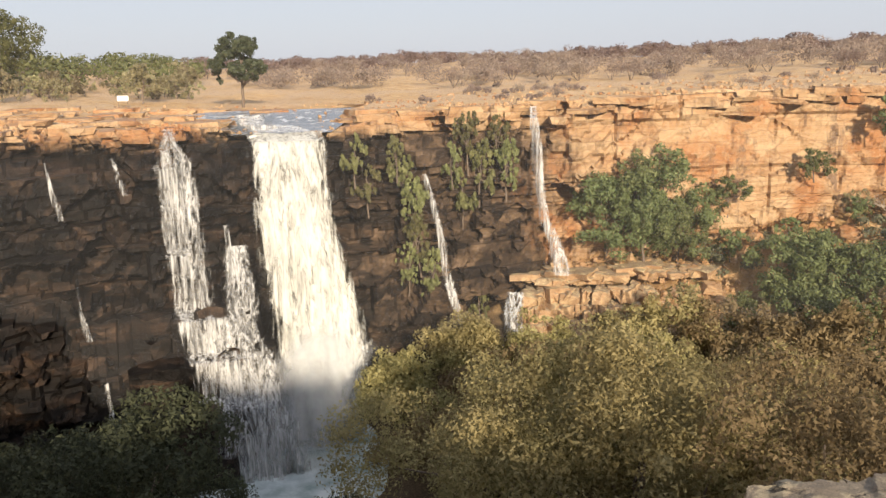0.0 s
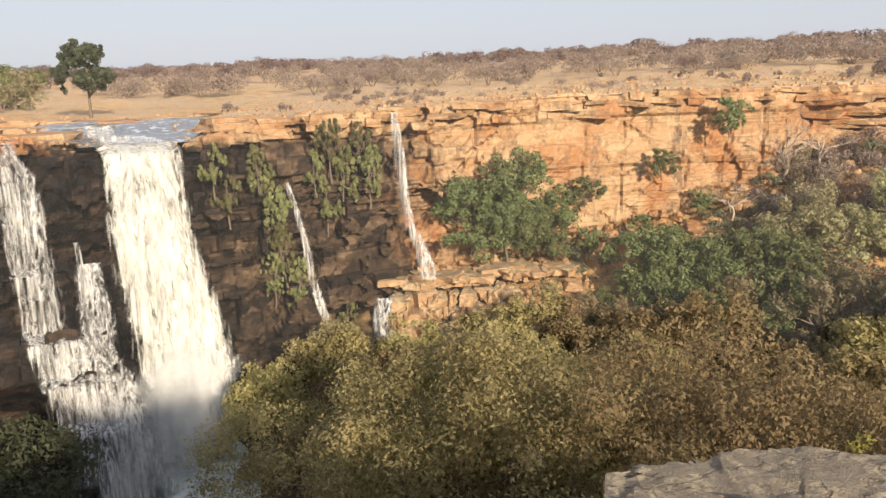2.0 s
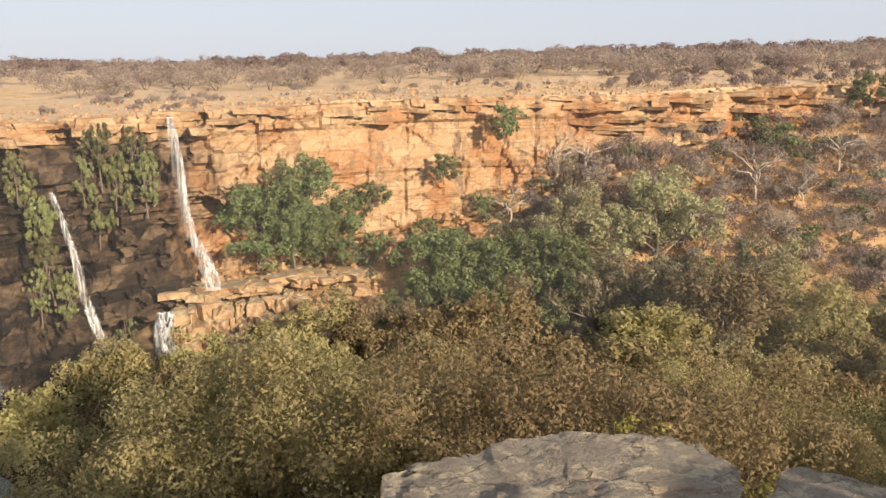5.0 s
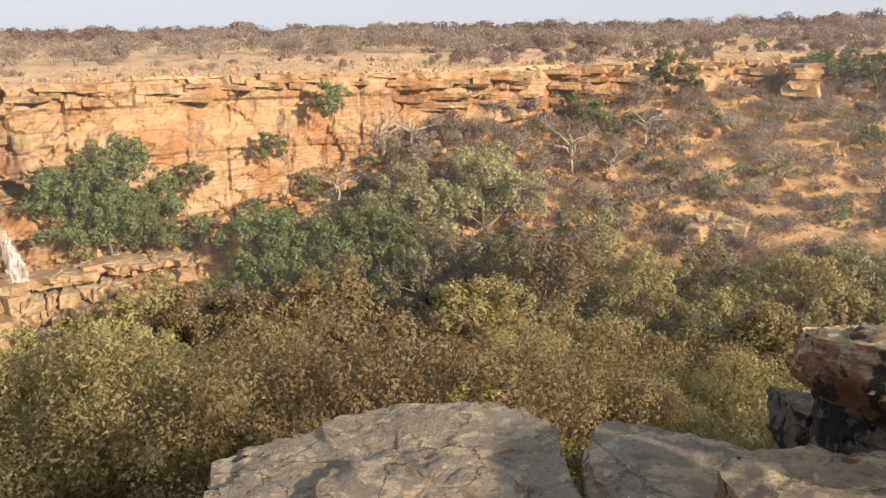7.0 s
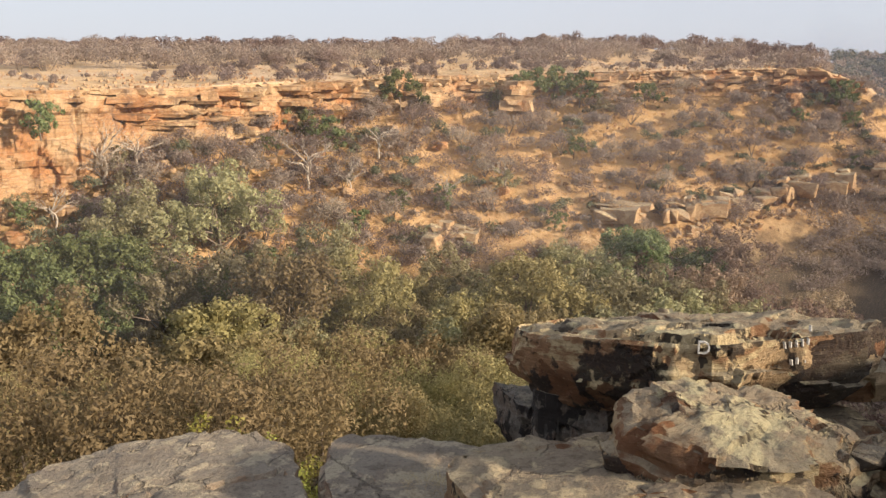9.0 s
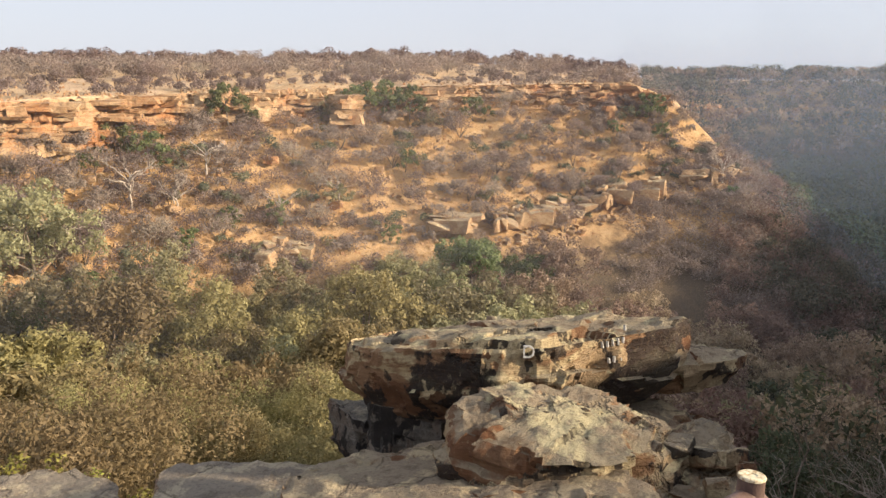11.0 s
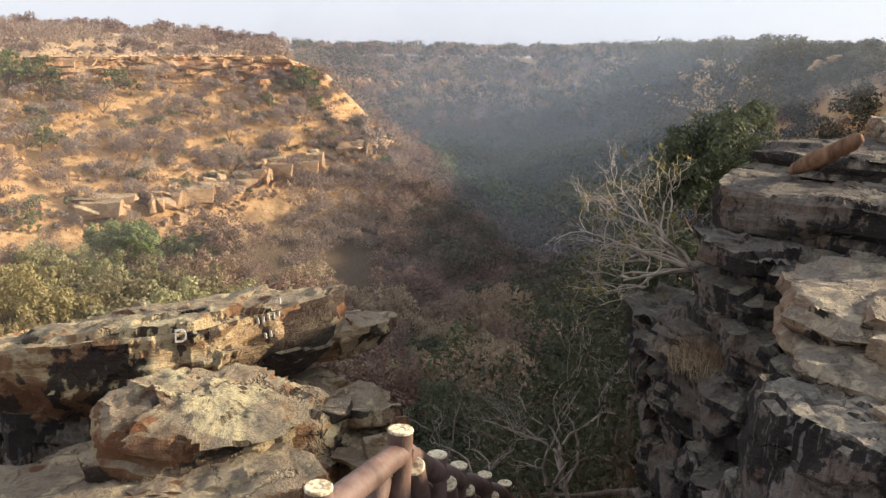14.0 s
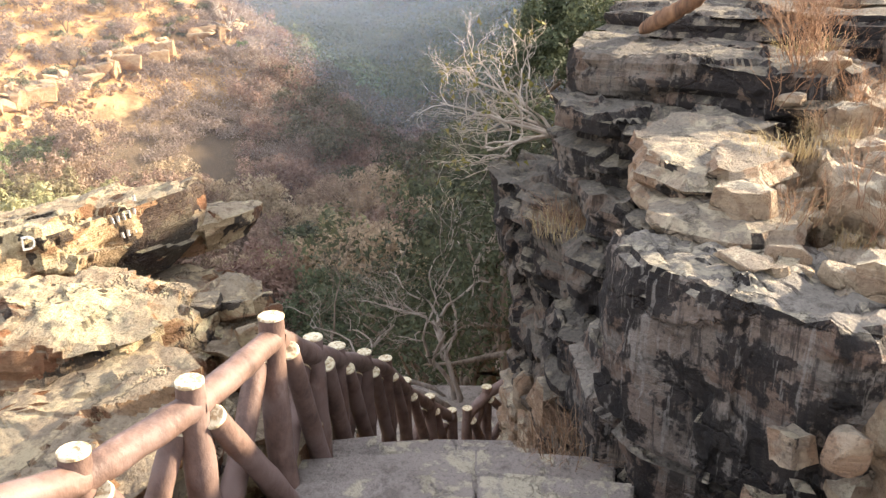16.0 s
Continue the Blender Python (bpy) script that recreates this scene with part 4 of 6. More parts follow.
scrub_masses("valley_thicket", "mixed green and brown woods on the near valley floor", spots(170, 85, 103, 105, 195, 5.0, 8.5, 73), 73, "woods", 5, 90, 0.32)
far_woods("valley_brown_woods", "brown half-bare woods on the far valley side", spots(700, 77, 108, 440, 610, 5, 9, 4), "rust", 4, 60, 0.9)
far_woods("valley_grey_woods", "grey-green woods on the far valley side", spots(1300, 77, 108, 380, 600, 5, 10, 6) + spots(420, 97, 109, 260, 420, 5, 9, 16), "woods", 5, 70, 0.9)
far_woods("valley_green_crowns", "green tree crowns along the valley stream", spots(46, 86, 91, 180, 300, 7, 11, 15), "valley", 15, 160, 0.6)
far_woods("near_ridge_woods", "dark leafy trees on the near valley ridge", spots(640, 101.5, 120, 170, 245, 2.6, 5.0, 8) + spots(330, 102, 110, 150, 300, 3.0, 5.0, 12) + spots(300, 100, 113, 110, 190, 2.6, 4.6, 14), "woods", 8, 80, 0.42)

twig_stuff("plateau_grass", "dry grass and low stubble on the plateau", band(1500, -30, 78, lambda b: 2.0, 90, 0.25, 0.6, 41), 41, "hay", 12, 0.09)
scrub_masses("near_ridge_scrub", "grey-brown scrub on the near valley ridge", spots(520, 102, 120, 60, 215, 2.0, 3.4, 9), 9, "rust", 4, 34, 0.2)
# gorge trees
stand = []


def wood(kind, n, b0, b1, d0, d1, s0, s1):
    for i in range(n):
        for tries in range(14):
            b, d, s = plant_rng.uniform(b0, b1), math.sqrt(plant_rng.uniform(d0 * d0, d1 * d1)), plant_rng.uniform(s0, s1)
            s *= float(np.interp(b, [-6, 2, 9, 14], [0.7, 0.78, 0.8, 1.0])) if kind is OLIVE or (kind is NEAROLIVE and d > 44) else 1.0
            p = at(b, d)
            if all((p.x - x) ** 2 + (p.y - y) ** 2 > (2.9 * (s + t)) ** 2 for x, y, t in stand):
                stand.append((p.x, p.y, s))
                plant(kind, b, d, s)
                break


wood(NEAROLIVE, 11, 4.0, 42, 33, 42, 1.2, 1.5)
wood(NEAROLIVE, 12, -2.0, 42, 42, 54, 0.95, 1.25)
wood(OLIVE, 26, -4, 40, 54, 74, 0.9, 1.3)
wood(NEAROLIVE, 3, 42, 66, 37, 44, 1.0, 1.2)
wood(NEAROLIVE, 7, 42, 62, 44, 56, 0.9, 1.2)
wood(OLIVE, 17, 40, 62, 56, 90, 0.85, 1.25)
wood(SAGE, 26, 30, 70, 50, 98, 0.85, 1.2)
wood(NEARDARK, 9, -34, -19, 33, 46, 0.85, 1.2)
wood(NEARDARK, 5, -19, 0, 27, 38, 0.6, 0.85)
wood(DARK, 4, -34, -20, 46, 54, 0.8, 1.0)
wood(NEARDARK, 12, 0, 60, 24, 38, 0.5, 0.75)
wood(NEARDARK, 13, 86, 104, 28, 75, 0.7, 1.05)
wood(RUST, 26, 68, 94, 45, 120, 0.8, 1.2)
wood(DARK, 16, 87, 104, 56, 116, 0.65, 1.0)
wood(SAGE, 15, 60, 86, 76, 108, 0.7, 1.0)
wood(RUST, 5, 62, 82, 98, 112, 0.6, 0.8)
LIME = Kinds([lambda s=s: leafy_tree("tree", 190 + s, 9, 4.6, "lime", 0.07, 90, 60, 0.3) for s in range(2)], "yellow-green leafy tree growing below the lookout", "tree", "yellow-green trees")
for b, d, s in ((34.5, 23.5, 0.95), (37.5, 22.5, 1.0), (41.0, 23.0, 1.0), (43.5, 24.0, 0.95)):
    plant(LIME, b, d, s)
for b, d, s in ((44.5, 30, 0.9), (48.5, 29, 1.0), (52.5, 31, 0.9), (55.5, 30, 0.9), (50.5, 34, 1.1), (58.5, 33, 1.0)):
    plant(SNAG, b, d, s)
# green trees against the cliff
for b, d, s in ((10.9, 91.5, 0.85), (12.6, 92.5, 0.98), (14.7, 93.5, 0.95), (13.4, 90.5, 0.75), (15.6, 91, 0.6), (23.6, 87, 0.9), (26, 86, 1.0), (28.4, 87, 1.05), (31, 89, 1.0), (33, 90, 0.8), (25, 83, 0.8), (29.5, 84, 0.8), (20.0, 83, 0.55), (38, 88, 0.9), (41, 92, 0.9), (66, 110, 1.0), (70, 114, 0.8)):
    plant(GREEN, b, d, s)
# slope bushes
for i in range(140):
    b = plant_rng.uniform(31, 86)
    D, Z = profile(b)
    plant(SCRUB, b, D[5] + (D[6] - D[5]) * plant_rng.uniform(-0.15, 1.02), plant_rng.uniform(0.5, 1.15))
for i in range(40):
    b = plant_rng.uniform(14, 84)
    D, Z = profile(b)
    plant(SAGEBUSH if i % 2 else GREENBUSH, b, D[5] + (D[6] - D[5]) * plant_rng.uniform(0, 1), plant_rng.uniform(0.4, 0.95))


def slope_places(n, b0, b1, u0, u1, h0, h1, seed):
    r = random.Random(seed)
    out = []
    for i in range(n):
        b = r.uniform(b0, b1)
        D, Z = profile(b)
        d = D[5] + (D[6] - D[5]) * r.uniform(u0, u1)
        p = at(b, d, ground_z(b, d))
        out.append((p.x, p.y, p.z - 0.15, r.uniform(h0, h1)))
    return out


scrub_masses("slope_bushes", "rounded grey-brown leafless bushes over the dry slope", slope_places(210, 30, 84, -0.05, 1.0, 1.6, 3.6, 91), 91, "scrub", 6, 80, 0.14)
scrub_masses("slope_green_bushes", "grey-green bushes among the dry grass of the slope", slope_places(110, 16, 84, -0.1, 0.9, 1.4, 3.0, 92), 92, "woods", 5, 80, 0.14)
twig_stuff("slope_scrub", "low leafless brown scrub covering the dry slope", slope_places(250, 29, 60, -0.1, 1.0, 1.5, 3.4, 35) + slope_places(300, 30, 84, -0.1, 1.0, 1.0, 2.8, 31), 31, "twig", 200, 0.09)
twig_stuff("spur_scrub", "brown leafless scrub on the shaded end of the spur", slope_places(420, 83, 94, -1.2, 1.4, 2.5, 5.0, 32) + slope_places(120, 76, 84, -0.9, -0.05, 2.0, 4.0, 34), 32, "twig", 200, 0.12)
scrub_masses("spur_woods", "brown half-bare woods on the shaded end of the spur", spots(210, 83, 95, 118, 176, 4.0, 7.0, 71), 71, "rust", 4, 80, 0.2)
scrub_masses("spur_bushes", "soft grey-brown bushes over the end of the spur", slope_places(190, 68, 85, -0.2, 1.15, 1.6, 3.4, 72), 72, "twig", 4, 50, 0.13)
twig_stuff("slope_grass", "dry straw-coloured grass on the slope", slope_places(6000, 8, 84, -0.15, 1.0, 0.4, 1.0, 33) + slope_places(5500, 44, 84, -0.1, 1.0, 0.5, 1.2, 36), 33, "straw", 15, 0.09)
for b, d, s in ((31.0, 104, 1.3), (33.0, 105, 1.1), (43.8, 111, 1.25), (46.5, 112, 0.9), (37.5, 101, 1.25), (39.5, 102, 1.1), (53, 116, 1.0), (82.2, 156, 1.4), (71, 118, 1.1), (28, 98, 0.9), (57, 122, 0.9), (48.5, 120, 1.0)):
    plant(SNAG, b, d, s, -0.4)

# ---- falling water ----
def thin_edges(me, values):
    """How thin the water is at each point, kept as an attribute of the mesh."""
    a = me.attributes.new("thin", "FLOAT", "POINT")
    a.data.foreach_set("value", values)


def fall(name, label, line, mat, seed, sheets=2, hug=True, fade=0.0, category="waterfall", top_only=False, sides=2.6):
    """Water that falls down a line of (bearing left, bearing right, distance, height), in overlapping sheets."""
    thing = tagged(new(name), label, category)
    for s in range(sheets):
        v, thin, n, m = [], [], 28, 14 * (len(line) - 1)
        for i in range(m + 1):
            t = i / m * (len(line) - 1)
            k = min(int(t), len(line) - 2)
            a = [p + (q - p) * (t - k) for p, q in zip(line[k], line[k + 1])]
            for j in range(n + 1):
                u = j / n
                b = a[0] + (a[1] - a[0]) * u
                wob = noise.fractal(Vector((b * 1.9, a[3] * 0.10, seed + s * 3.7)), 1.0, 2.0, 4)
                d = a[2] - 0.35 * s - 0.5 * math.sin(math.pi * u) - wob * 0.8
                if hug:
                    d = min(d, cliff_distance(b, a[3]) - 0.25 - 0.2 * s)
                v.append(tuple(at(b + wob * 0.12, d, a[3] + wob * 0.2)))
                edge = max(0.0, 1.0 - 3.6 * min(u, 1 - u)) ** 2 * 0.9
                ends = max(0.0, 1.0 - (i if top_only else min(i, m - i)) / (m * fade)) if fade else 0.0
                thin.append(max(edge, ends) if not fade else min(1.0, max(0.0, 1.0 - sides * min(u, 1 - u)) + ends))
        me = mesh_of("water_sheet", v, grid_faces(m + 1, n + 1).tolist(), mat, True)
        thin_edges(me, thin)
        part("veil" if name == "mist" else "water_sheet", me, thing)
    return thing


fall("waterfall", "broad white waterfall plunging over the dark cliff", [(-13.5, -7.4, 84.6, -5.6), (-13.4, -7.3, 81.9, -6.3), (-13.3, -7.0, 79.8, -13), (-12.9, -5.5, 78.2, -21), (-12.6, -4.6, 77.0, -25.5), (-13.0, -5.2, 75.5, -30), (-13.6, -6.6, 74.0, -35)], FOAM, 1, 2)
fall("waterfall", "narrow white waterfall beside the broad one", [(-18.3, -17.2, 83, -4.8), (-18.3, -17.2, 80.6, -5.4), (-19.3, -15.9, 79.4, -7.6), (-19.2, -15.6, 78.0, -14), (-18.9, -15.2, 76.6, -20.4)], FOAM_THIN, 2, 2)
fall("cascade", "water spreading white over the lower dark ledges", [(-19.0, -14.8, 76.4, -20.2), (-19.0, -14.2, 74.0, -20.6), (-18.8, -13.4, 73.3, -23.2), (-18.6, -12.4, 71.8, -23.7), (-18.4, -11.6, 71.1, -26.6), (-18.0, -11.0, 69.6, -27.4), (-17.6, -10.6, 68.9, -31), (-17.2, -10.2, 68.4, -35)], FOAM_THIN, 3, 2, False)
fall("cascade", "white water fanning over the broken ledges between the falls", [(-15.4, -13.2, 74.8, -20.5), (-16.0, -11.8, 73.0, -23.5), (-16.6, -10.4, 71.4, -26.5), (-16.8, -9.2, 70.0, -30), (-16.8, -8.6, 69.0, -34.5)], FOAM_THIN, 33, 2, False)
fall("cascade", "thin water veiling the rock between the two falls", [(-15.2, -13.0, 77.6, -15.0), (-15.4, -12.6, 76.0, -18.0), (-15.6, -12.4, 74.4, -21.5)], FOAM_THIN, 8, 2, False)
fall("cascade", "white water sliding over the lip above the broad fall", [(-14.0, -11.5, 92, -4.2), (-14.0, -11.2, 89.6, -4.9), (-13.8, -8.0, 86, -5.3), (-13.7, -7.7, 83.6, -5.5)], FOAM_THIN, 9, 2)
fall("thin_waterfall", "thin waterfall falling from a notch in the orange cliff", [(5.7, 6.35, 91, -3.9), (5.7, 6.45, 88.2, -5), (5.95, 6.8, 87.3, -11), (6.1, 7.1, 86.8, -13.5), (6.3, 7.4, 86.0, -15.5), (6.9, 8.1, 85.4, -17.5), (7.1, 8.9, 84.2, -20.4)], FOAM_FINE, 4, 2)
fall("thin_waterfall", "trickle of water down the dark cliff", [(-1.6, -1.1, 84, -10), (-0.9, -0.1, 83.4, -15), (-0.4, 0.5, 82.8, -20), (0.8, 1.6, 82, -26)], FOAM_THIN, 5, 2)
fall("cascade", "small cascade spilling off a rock ledge", [(4.0, 5.6, 82.0, -21.6), (3.6, 5.4, 80.6, -23.5), (3.7, 5.9, 79.6, -26), (4.0, 6.4, 78.8, -30)], FOAM_THIN, 6, 2, False)
for i, (b0, b1, d, z0, z1) in enumerate(((-25.2, -24.9, 74.6, -6.5, -11), (-24.4, -24.0, 74.3, -16, -21), (-21.4, -21.0, 75.8, -6.5, -9.5), (-23.2, -22.8, 73.6, -25, -30), (-14.9, -14.5, 77.0, -13, -20))):
    fall("trickle", "thin white trickle down the wet dark rock", [(b0, b1, d, z0), (b0 + 0.1, b1 + 0.2, d - 0.8, (z0 + z1) / 2), (b0 + 0.4, b1 + 0.6, d - 1.5, z1)], FOAM_THIN, 20 + i, 1)
mist = fall("spray", "pale fine spray drifting at the foot of the falls", [(-13.5, -3.6, 74.5, -20), (-14.5, -3.4, 72.0, -26), (-15.0, -4.0, 68.0, -36)], SPRAY, 12, 2, False, 0.35)


def flat_water(name, label, edge, z, mat):
    v = [tuple(at(b, d, z if not callable(z) else z(b, d))) for b, d in edge]
    me = mesh_of(name, v, [list(range(len(v)))], mat)
    return tagged(new(name, me), label, "water", kind="structure")


def strip_water(name, label, rows, mat, lift):
    """Water that follows the ground: rows of (bearing left, bearing right, distance)."""
    v, n = [], 14
    for b0, b1, d in rows:
        for j in range(n + 1):
            b = b0 + (b1 - b0) * j / n
            v.append(tuple(at(b, d, ground_z((b0 + b1) / 2, d) + lift)))
    return tagged(new(name, mesh_of(name, v, grid_faces(len(rows), n + 1).tolist(), mat, True)), label, "river", kind="structure")


# translucent sheets added as stand-ins for haze; they lighten all behind them
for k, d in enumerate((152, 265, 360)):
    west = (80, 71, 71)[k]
    fall("mist", "pale translucent sheet standing in for haze in the shaded valley", [(west, 118, d, 26), (west, 118, d, -6), (west, 118, d, -60)], VALLEY_HAZE_SHEET, 40 + k, 1, False, 0.42, "mist", True, 9.0)
fall("mist", "pale translucent sheet standing in for haze over the gorge", [(-46, 106, 74, 16), (-46, 106, 74, -6), (-46, 106, 74, -40)], GORGE_HAZE_SHEET, 51, 1, False, 0.42, "mist", True, 9.0)
fall("mist", "warm translucent sheet standing in for haze before the far slope", [(42, 94, 106, 20), (42, 94, 106, -6), (42, 94, 106, -45)], SLOPE_HAZE_SHEET, 53, 1, False, 0.42, "mist", True, 2.6)
strip_water("river", "shallow river running over the plateau to the falls", [(-13.9, -7.4, 84.0), (-14.3, -7.0, 88), (-16.8, -6.5, 93), (-18.2, -6.0, 100), (-18.4, -4.0, 108), (-15.0, -3.0, 116), (-10.0, -2.5, 122)], RIVER, 0.3)
flat_water("pool", "churned pale water below the falls", [(-22, 60), (-4, 62), (-3, 74), (-6, 79), (-14, 79), (-20, 74)], -33.4, SPRAY_POOL)

# ---- blocky outcrops and boulders across the gorge ----
def block_mesh(name, seed, mat, corners=16, power=0.55):
    """A rough unit block, about one metre, with broken faces and chipped edges."""
    r = random.Random(seed)
    bm = bmesh.new()
    for i in range(corners):
        d = Vector((r.gauss(0, 1), r.gauss(0, 1), r.gauss(0, 1))).normalized()
        bm.verts.new([math.copysign(abs(k) ** power, k) * 0.5 * r.uniform(0.85, 1.05) for k in d])
    bmesh.ops.convex_hull(bm, input=list(bm.verts))
    for v in [v for v in bm.verts if not v.link_faces]:
        bm.verts.remove(v)
    bmesh.ops.dissolve_limit(bm, angle_limit=radians(9), verts=list(bm.verts), edges=list(bm.edges))
    bmesh.ops.bevel(bm, geom=list(bm.edges), offset=0.03, segments=1, affect="EDGES")
    me = bpy.data.meshes.new(name)
    bm.to_mesh(me)
    bm.free()
    me.materials.append(mat)
    return me


def slab_mesh(name, seed, mat):
    """A rough unit slab with broken, squarish edges."""
    r = random.Random(seed)
    bm = bmesh.new()
    bmesh.ops.create_cube(bm, size=1.0)
    bmesh.ops.subdivide_edges(bm, edges=[e for e in bm.edges if abs(e.verts[0].co.z - e.verts[1].co.z) < 0.1], cuts=2, use_grid_fill=True)
    for v in bm.verts:
        v.co += Vector((r.uniform(-1, 1) * 0.11, r.uniform(-1, 1) * 0.11, r.uniform(-1, 1) * 0.10))
    bmesh.ops.triangulate(bm, faces=list(bm.faces))
    me = bpy.data.meshes.new(name)
    bm.to_mesh(me)
    bm.free()
    me.materials.append(mat)
    return me


BLOCKS = [block_mesh("rock_block", 40 + i, CLIFF_DRY, 18, 0.4) for i in range(8)]
SLABS = [slab_mesh("slab", 60 + i, CLIFF_DRY) for i in range(8)]
block_rng = random.Random(77)
WET = cliff_material("wet_dark_rock", True)
WETSLABS = [me.copy() for me in SLABS]
for me in WETSLABS:
    me.materials[0] = WET


def put_block(parent, name, b, d, z, w, dep, h, turn=0.0, lean=0.0):
    ob = new(name, block_rng.choice((WETSLABS if b < 14 else SLABS) if name == "slab" else BLOCKS))
    ob.parent = parent
    p = at(b, d, z)
    ob.matrix_basis = pose(p.x, p.y, p.z, block_rng.uniform(-lean, lean), block_rng.uniform(-lean, lean), -b + turn) @ Matrix.Diagonal((w, dep, h, 1))
    return ob


outcrop = tagged(new("rock_outcrop"), "row of pale jointed sandstone blocks halfway down the slope", "outcrop", kind="structure")
JOINTED = [slab_mesh("rock_block", 90 + i, OUTCROP) for i in range(2)] + [block_mesh("rock_block", 95 + i, OUTCROP, 13, 0.5) for i in range(7)]


def slope_distance(b, e):
    """Where the slope across the gorge lies at an angle below the level."""
    D, Z = profile(b)
    for i in range(60):
        d = D[5] + (D[6] - D[5]) * (i / 60.0 - 0.1)
        if math.degrees(math.atan2(float(np.interp(d, D, Z)), d)) > e:
            return d
    return D[5]


b = 48.5
while b < 83.6:
    e = float(np.interp(b, [49.5, 57.7, 64.7, 68.5, 74.1, 79.0, 82.4, 84], [-12.5, -10.5, -9.9, -9.5, -8.3, -6.7, -5.9, -5.9]))
    d = slope_distance(b, e)
    w = block_rng.choice((1.0, 1.5, 2.0, 2.8))
    gap = noise.noise(Vector((b * 0.35, 3.3, 0.0)))
    if gap > -0.04:
        h = block_rng.uniform(1.6, 3.6) * (0.8 + 0.6 * gap)
        z = ground_z(b, d)
        ob = put_block(outcrop, "rock_block", b, d - 1.8 + block_rng.uniform(-0.9, 0.9), z + h * 0.22, w * block_rng.uniform(1.1, 2.0), 3.6, h, block_rng.uniform(-24, 24), 5)
        ob.data = block_rng.choice(JOINTED)
        ob = put_block(outcrop, "rock_block", b + block_rng.uniform(-0.2, 0.2), d + 0.4, z + h * 0.72, w * block_rng.uniform(0.8, 1.6), 3.0, h * block_rng.uniform(0.3, 0.55), block_rng.uniform(-20, 20), 8)
        ob.data = block_rng.choice(JOINTED)
        for k in range(2):
            s = block_rng.uniform(0.5, 1.2)
            ob = put_block(outcrop, "rock_block", b + block_rng.uniform(-0.4, 0.4), d - 3.0 - 1.2 * k, ground_z(b, d - 3.0 - 1.2 * k) + 0.1, s * 1.4, s, s, block_rng.uniform(-60, 60), 25)
            ob.data = block_rng.choice(JOINTED)
    b += math.degrees(w / d) * 0.72
rim_ledge = tagged(new("rim_ledge"), "broken overhanging slabs along the rim of the cliff", "outcrop", kind="structure")
for i in range(150):
    b = block_rng.uniform(-36, 77)
    D, Z = profile(b)
    if -14.3 < b < -7 or -19.5 < b < -16:
        continue
    thick = block_rng.uniform(0.3, 0.8)
    put_block(rim_ledge, "slab", b, cliff_distance(b, Z[7] - 1.0) + (0.5 if b > -4 else 1.3) + block_rng.uniform(0.0, 1.0), Z[7] - thick * 0.3 - block_rng.choice((0.0, 0.5, 0.9, 1.6)), block_rng.uniform(1.2, 4.5), block_rng.uniform(1.6, 3.0), thick * 1.3, block_rng.uniform(-12, 12), 3)
for i in range(140):
    b = block_rng.uniform(33, 78.5)
    D, Z = profile(b)
    tall = Z[7] - Z[6]
    drop = block_rng.random() * min(tall, 4.5)
    put_block(rim_ledge, "slab", b, cliff_distance(b, Z[7] - min(drop, tall * 0.6)) + 0.7 + block_rng.uniform(-0.3, 0.5), Z[7] - drop - 0.1, block_rng.uniform(1.5, 6.0), block_rng.uniform(2.0, 3.2), block_rng.uniform(0.35, 0.9), block_rng.uniform(-14, 14), 2)
flats = tagged(new("flat_rock"), "flat tan rock shelves on the plateau beside the river", "rock", kind="structure")
for i in range(90):
    b, d = block_rng.uniform(-30, -3), block_rng.uniform(86, 128)
    if -14.5 < b < -6 and d < 110:
        continue
    put_block(flats, "slab", b, d, ground_z(b, d) + 0.02, block_rng.uniform(2, 7), block_rng.uniform(2, 5), block_rng.uniform(0.3, 0.8), block_rng.uniform(-20, 20), 2)
tower = tagged(new("rock_tower"), "stack of layered sandstone slabs standing out of the rim", "outcrop")
for i, (w, h) in enumerate(((5.0, 1.2), (4.2, 0.8), (4.8, 0.5), (4.0, 0.7), (4.6, 0.5), (3.4, 0.5))):
    put_block(tower, "slab", 57.6 + 0.12 * (i % 2), 140.0, -6.6 + 0.75 * i + h * 0.3, w, 4.0, h * 1.35, 8 * i, 2)
far_band = tagged(new("far_cliff_band"), "pale broken cliff band on the far valley side", "cliff", kind="structure")
for i in range(90):
    b = 79.5 + (8.5 * block_rng.random() if i < 64 else 8.5 + 10 * block_rng.random())
    d = 492 + block_rng.uniform(-4, 4)
    put_block(far_band, "rock_block", b, d, ground_z(b, d) + block_rng.uniform(0.5, 3.5), block_rng.uniform(2.5, 6), 8, block_rng.uniform(5, 10), block_rng.uniform(-20, 20), 5)
for i in range(14):
    b = 109.6 + 3.2 * block_rng.random()
    put_block(far_band, "rock_block", b, 186 + block_rng.uniform(-2, 2), -1.6 + 3.4 * block_rng.random(), block_rng.uniform(1.5, 4), 4, block_rng.uniform(0.8, 2.0), block_rng.uniform(-20, 20), 4)
tower = tagged(new("rock_pinnacle"), "short pinnacle of weathered rock on the spur", "outcrop")
for i, (w, h) in enumerate(((2.4, 1.8), (1.6, 1.6), (2.0, 0.8))):
    put_block(tower, "slab", 74.9, 160.0, ground_z(74.9, 160.0) + 0.4 + 1.25 * i, w, 2.0, h, 14 * i, 3)
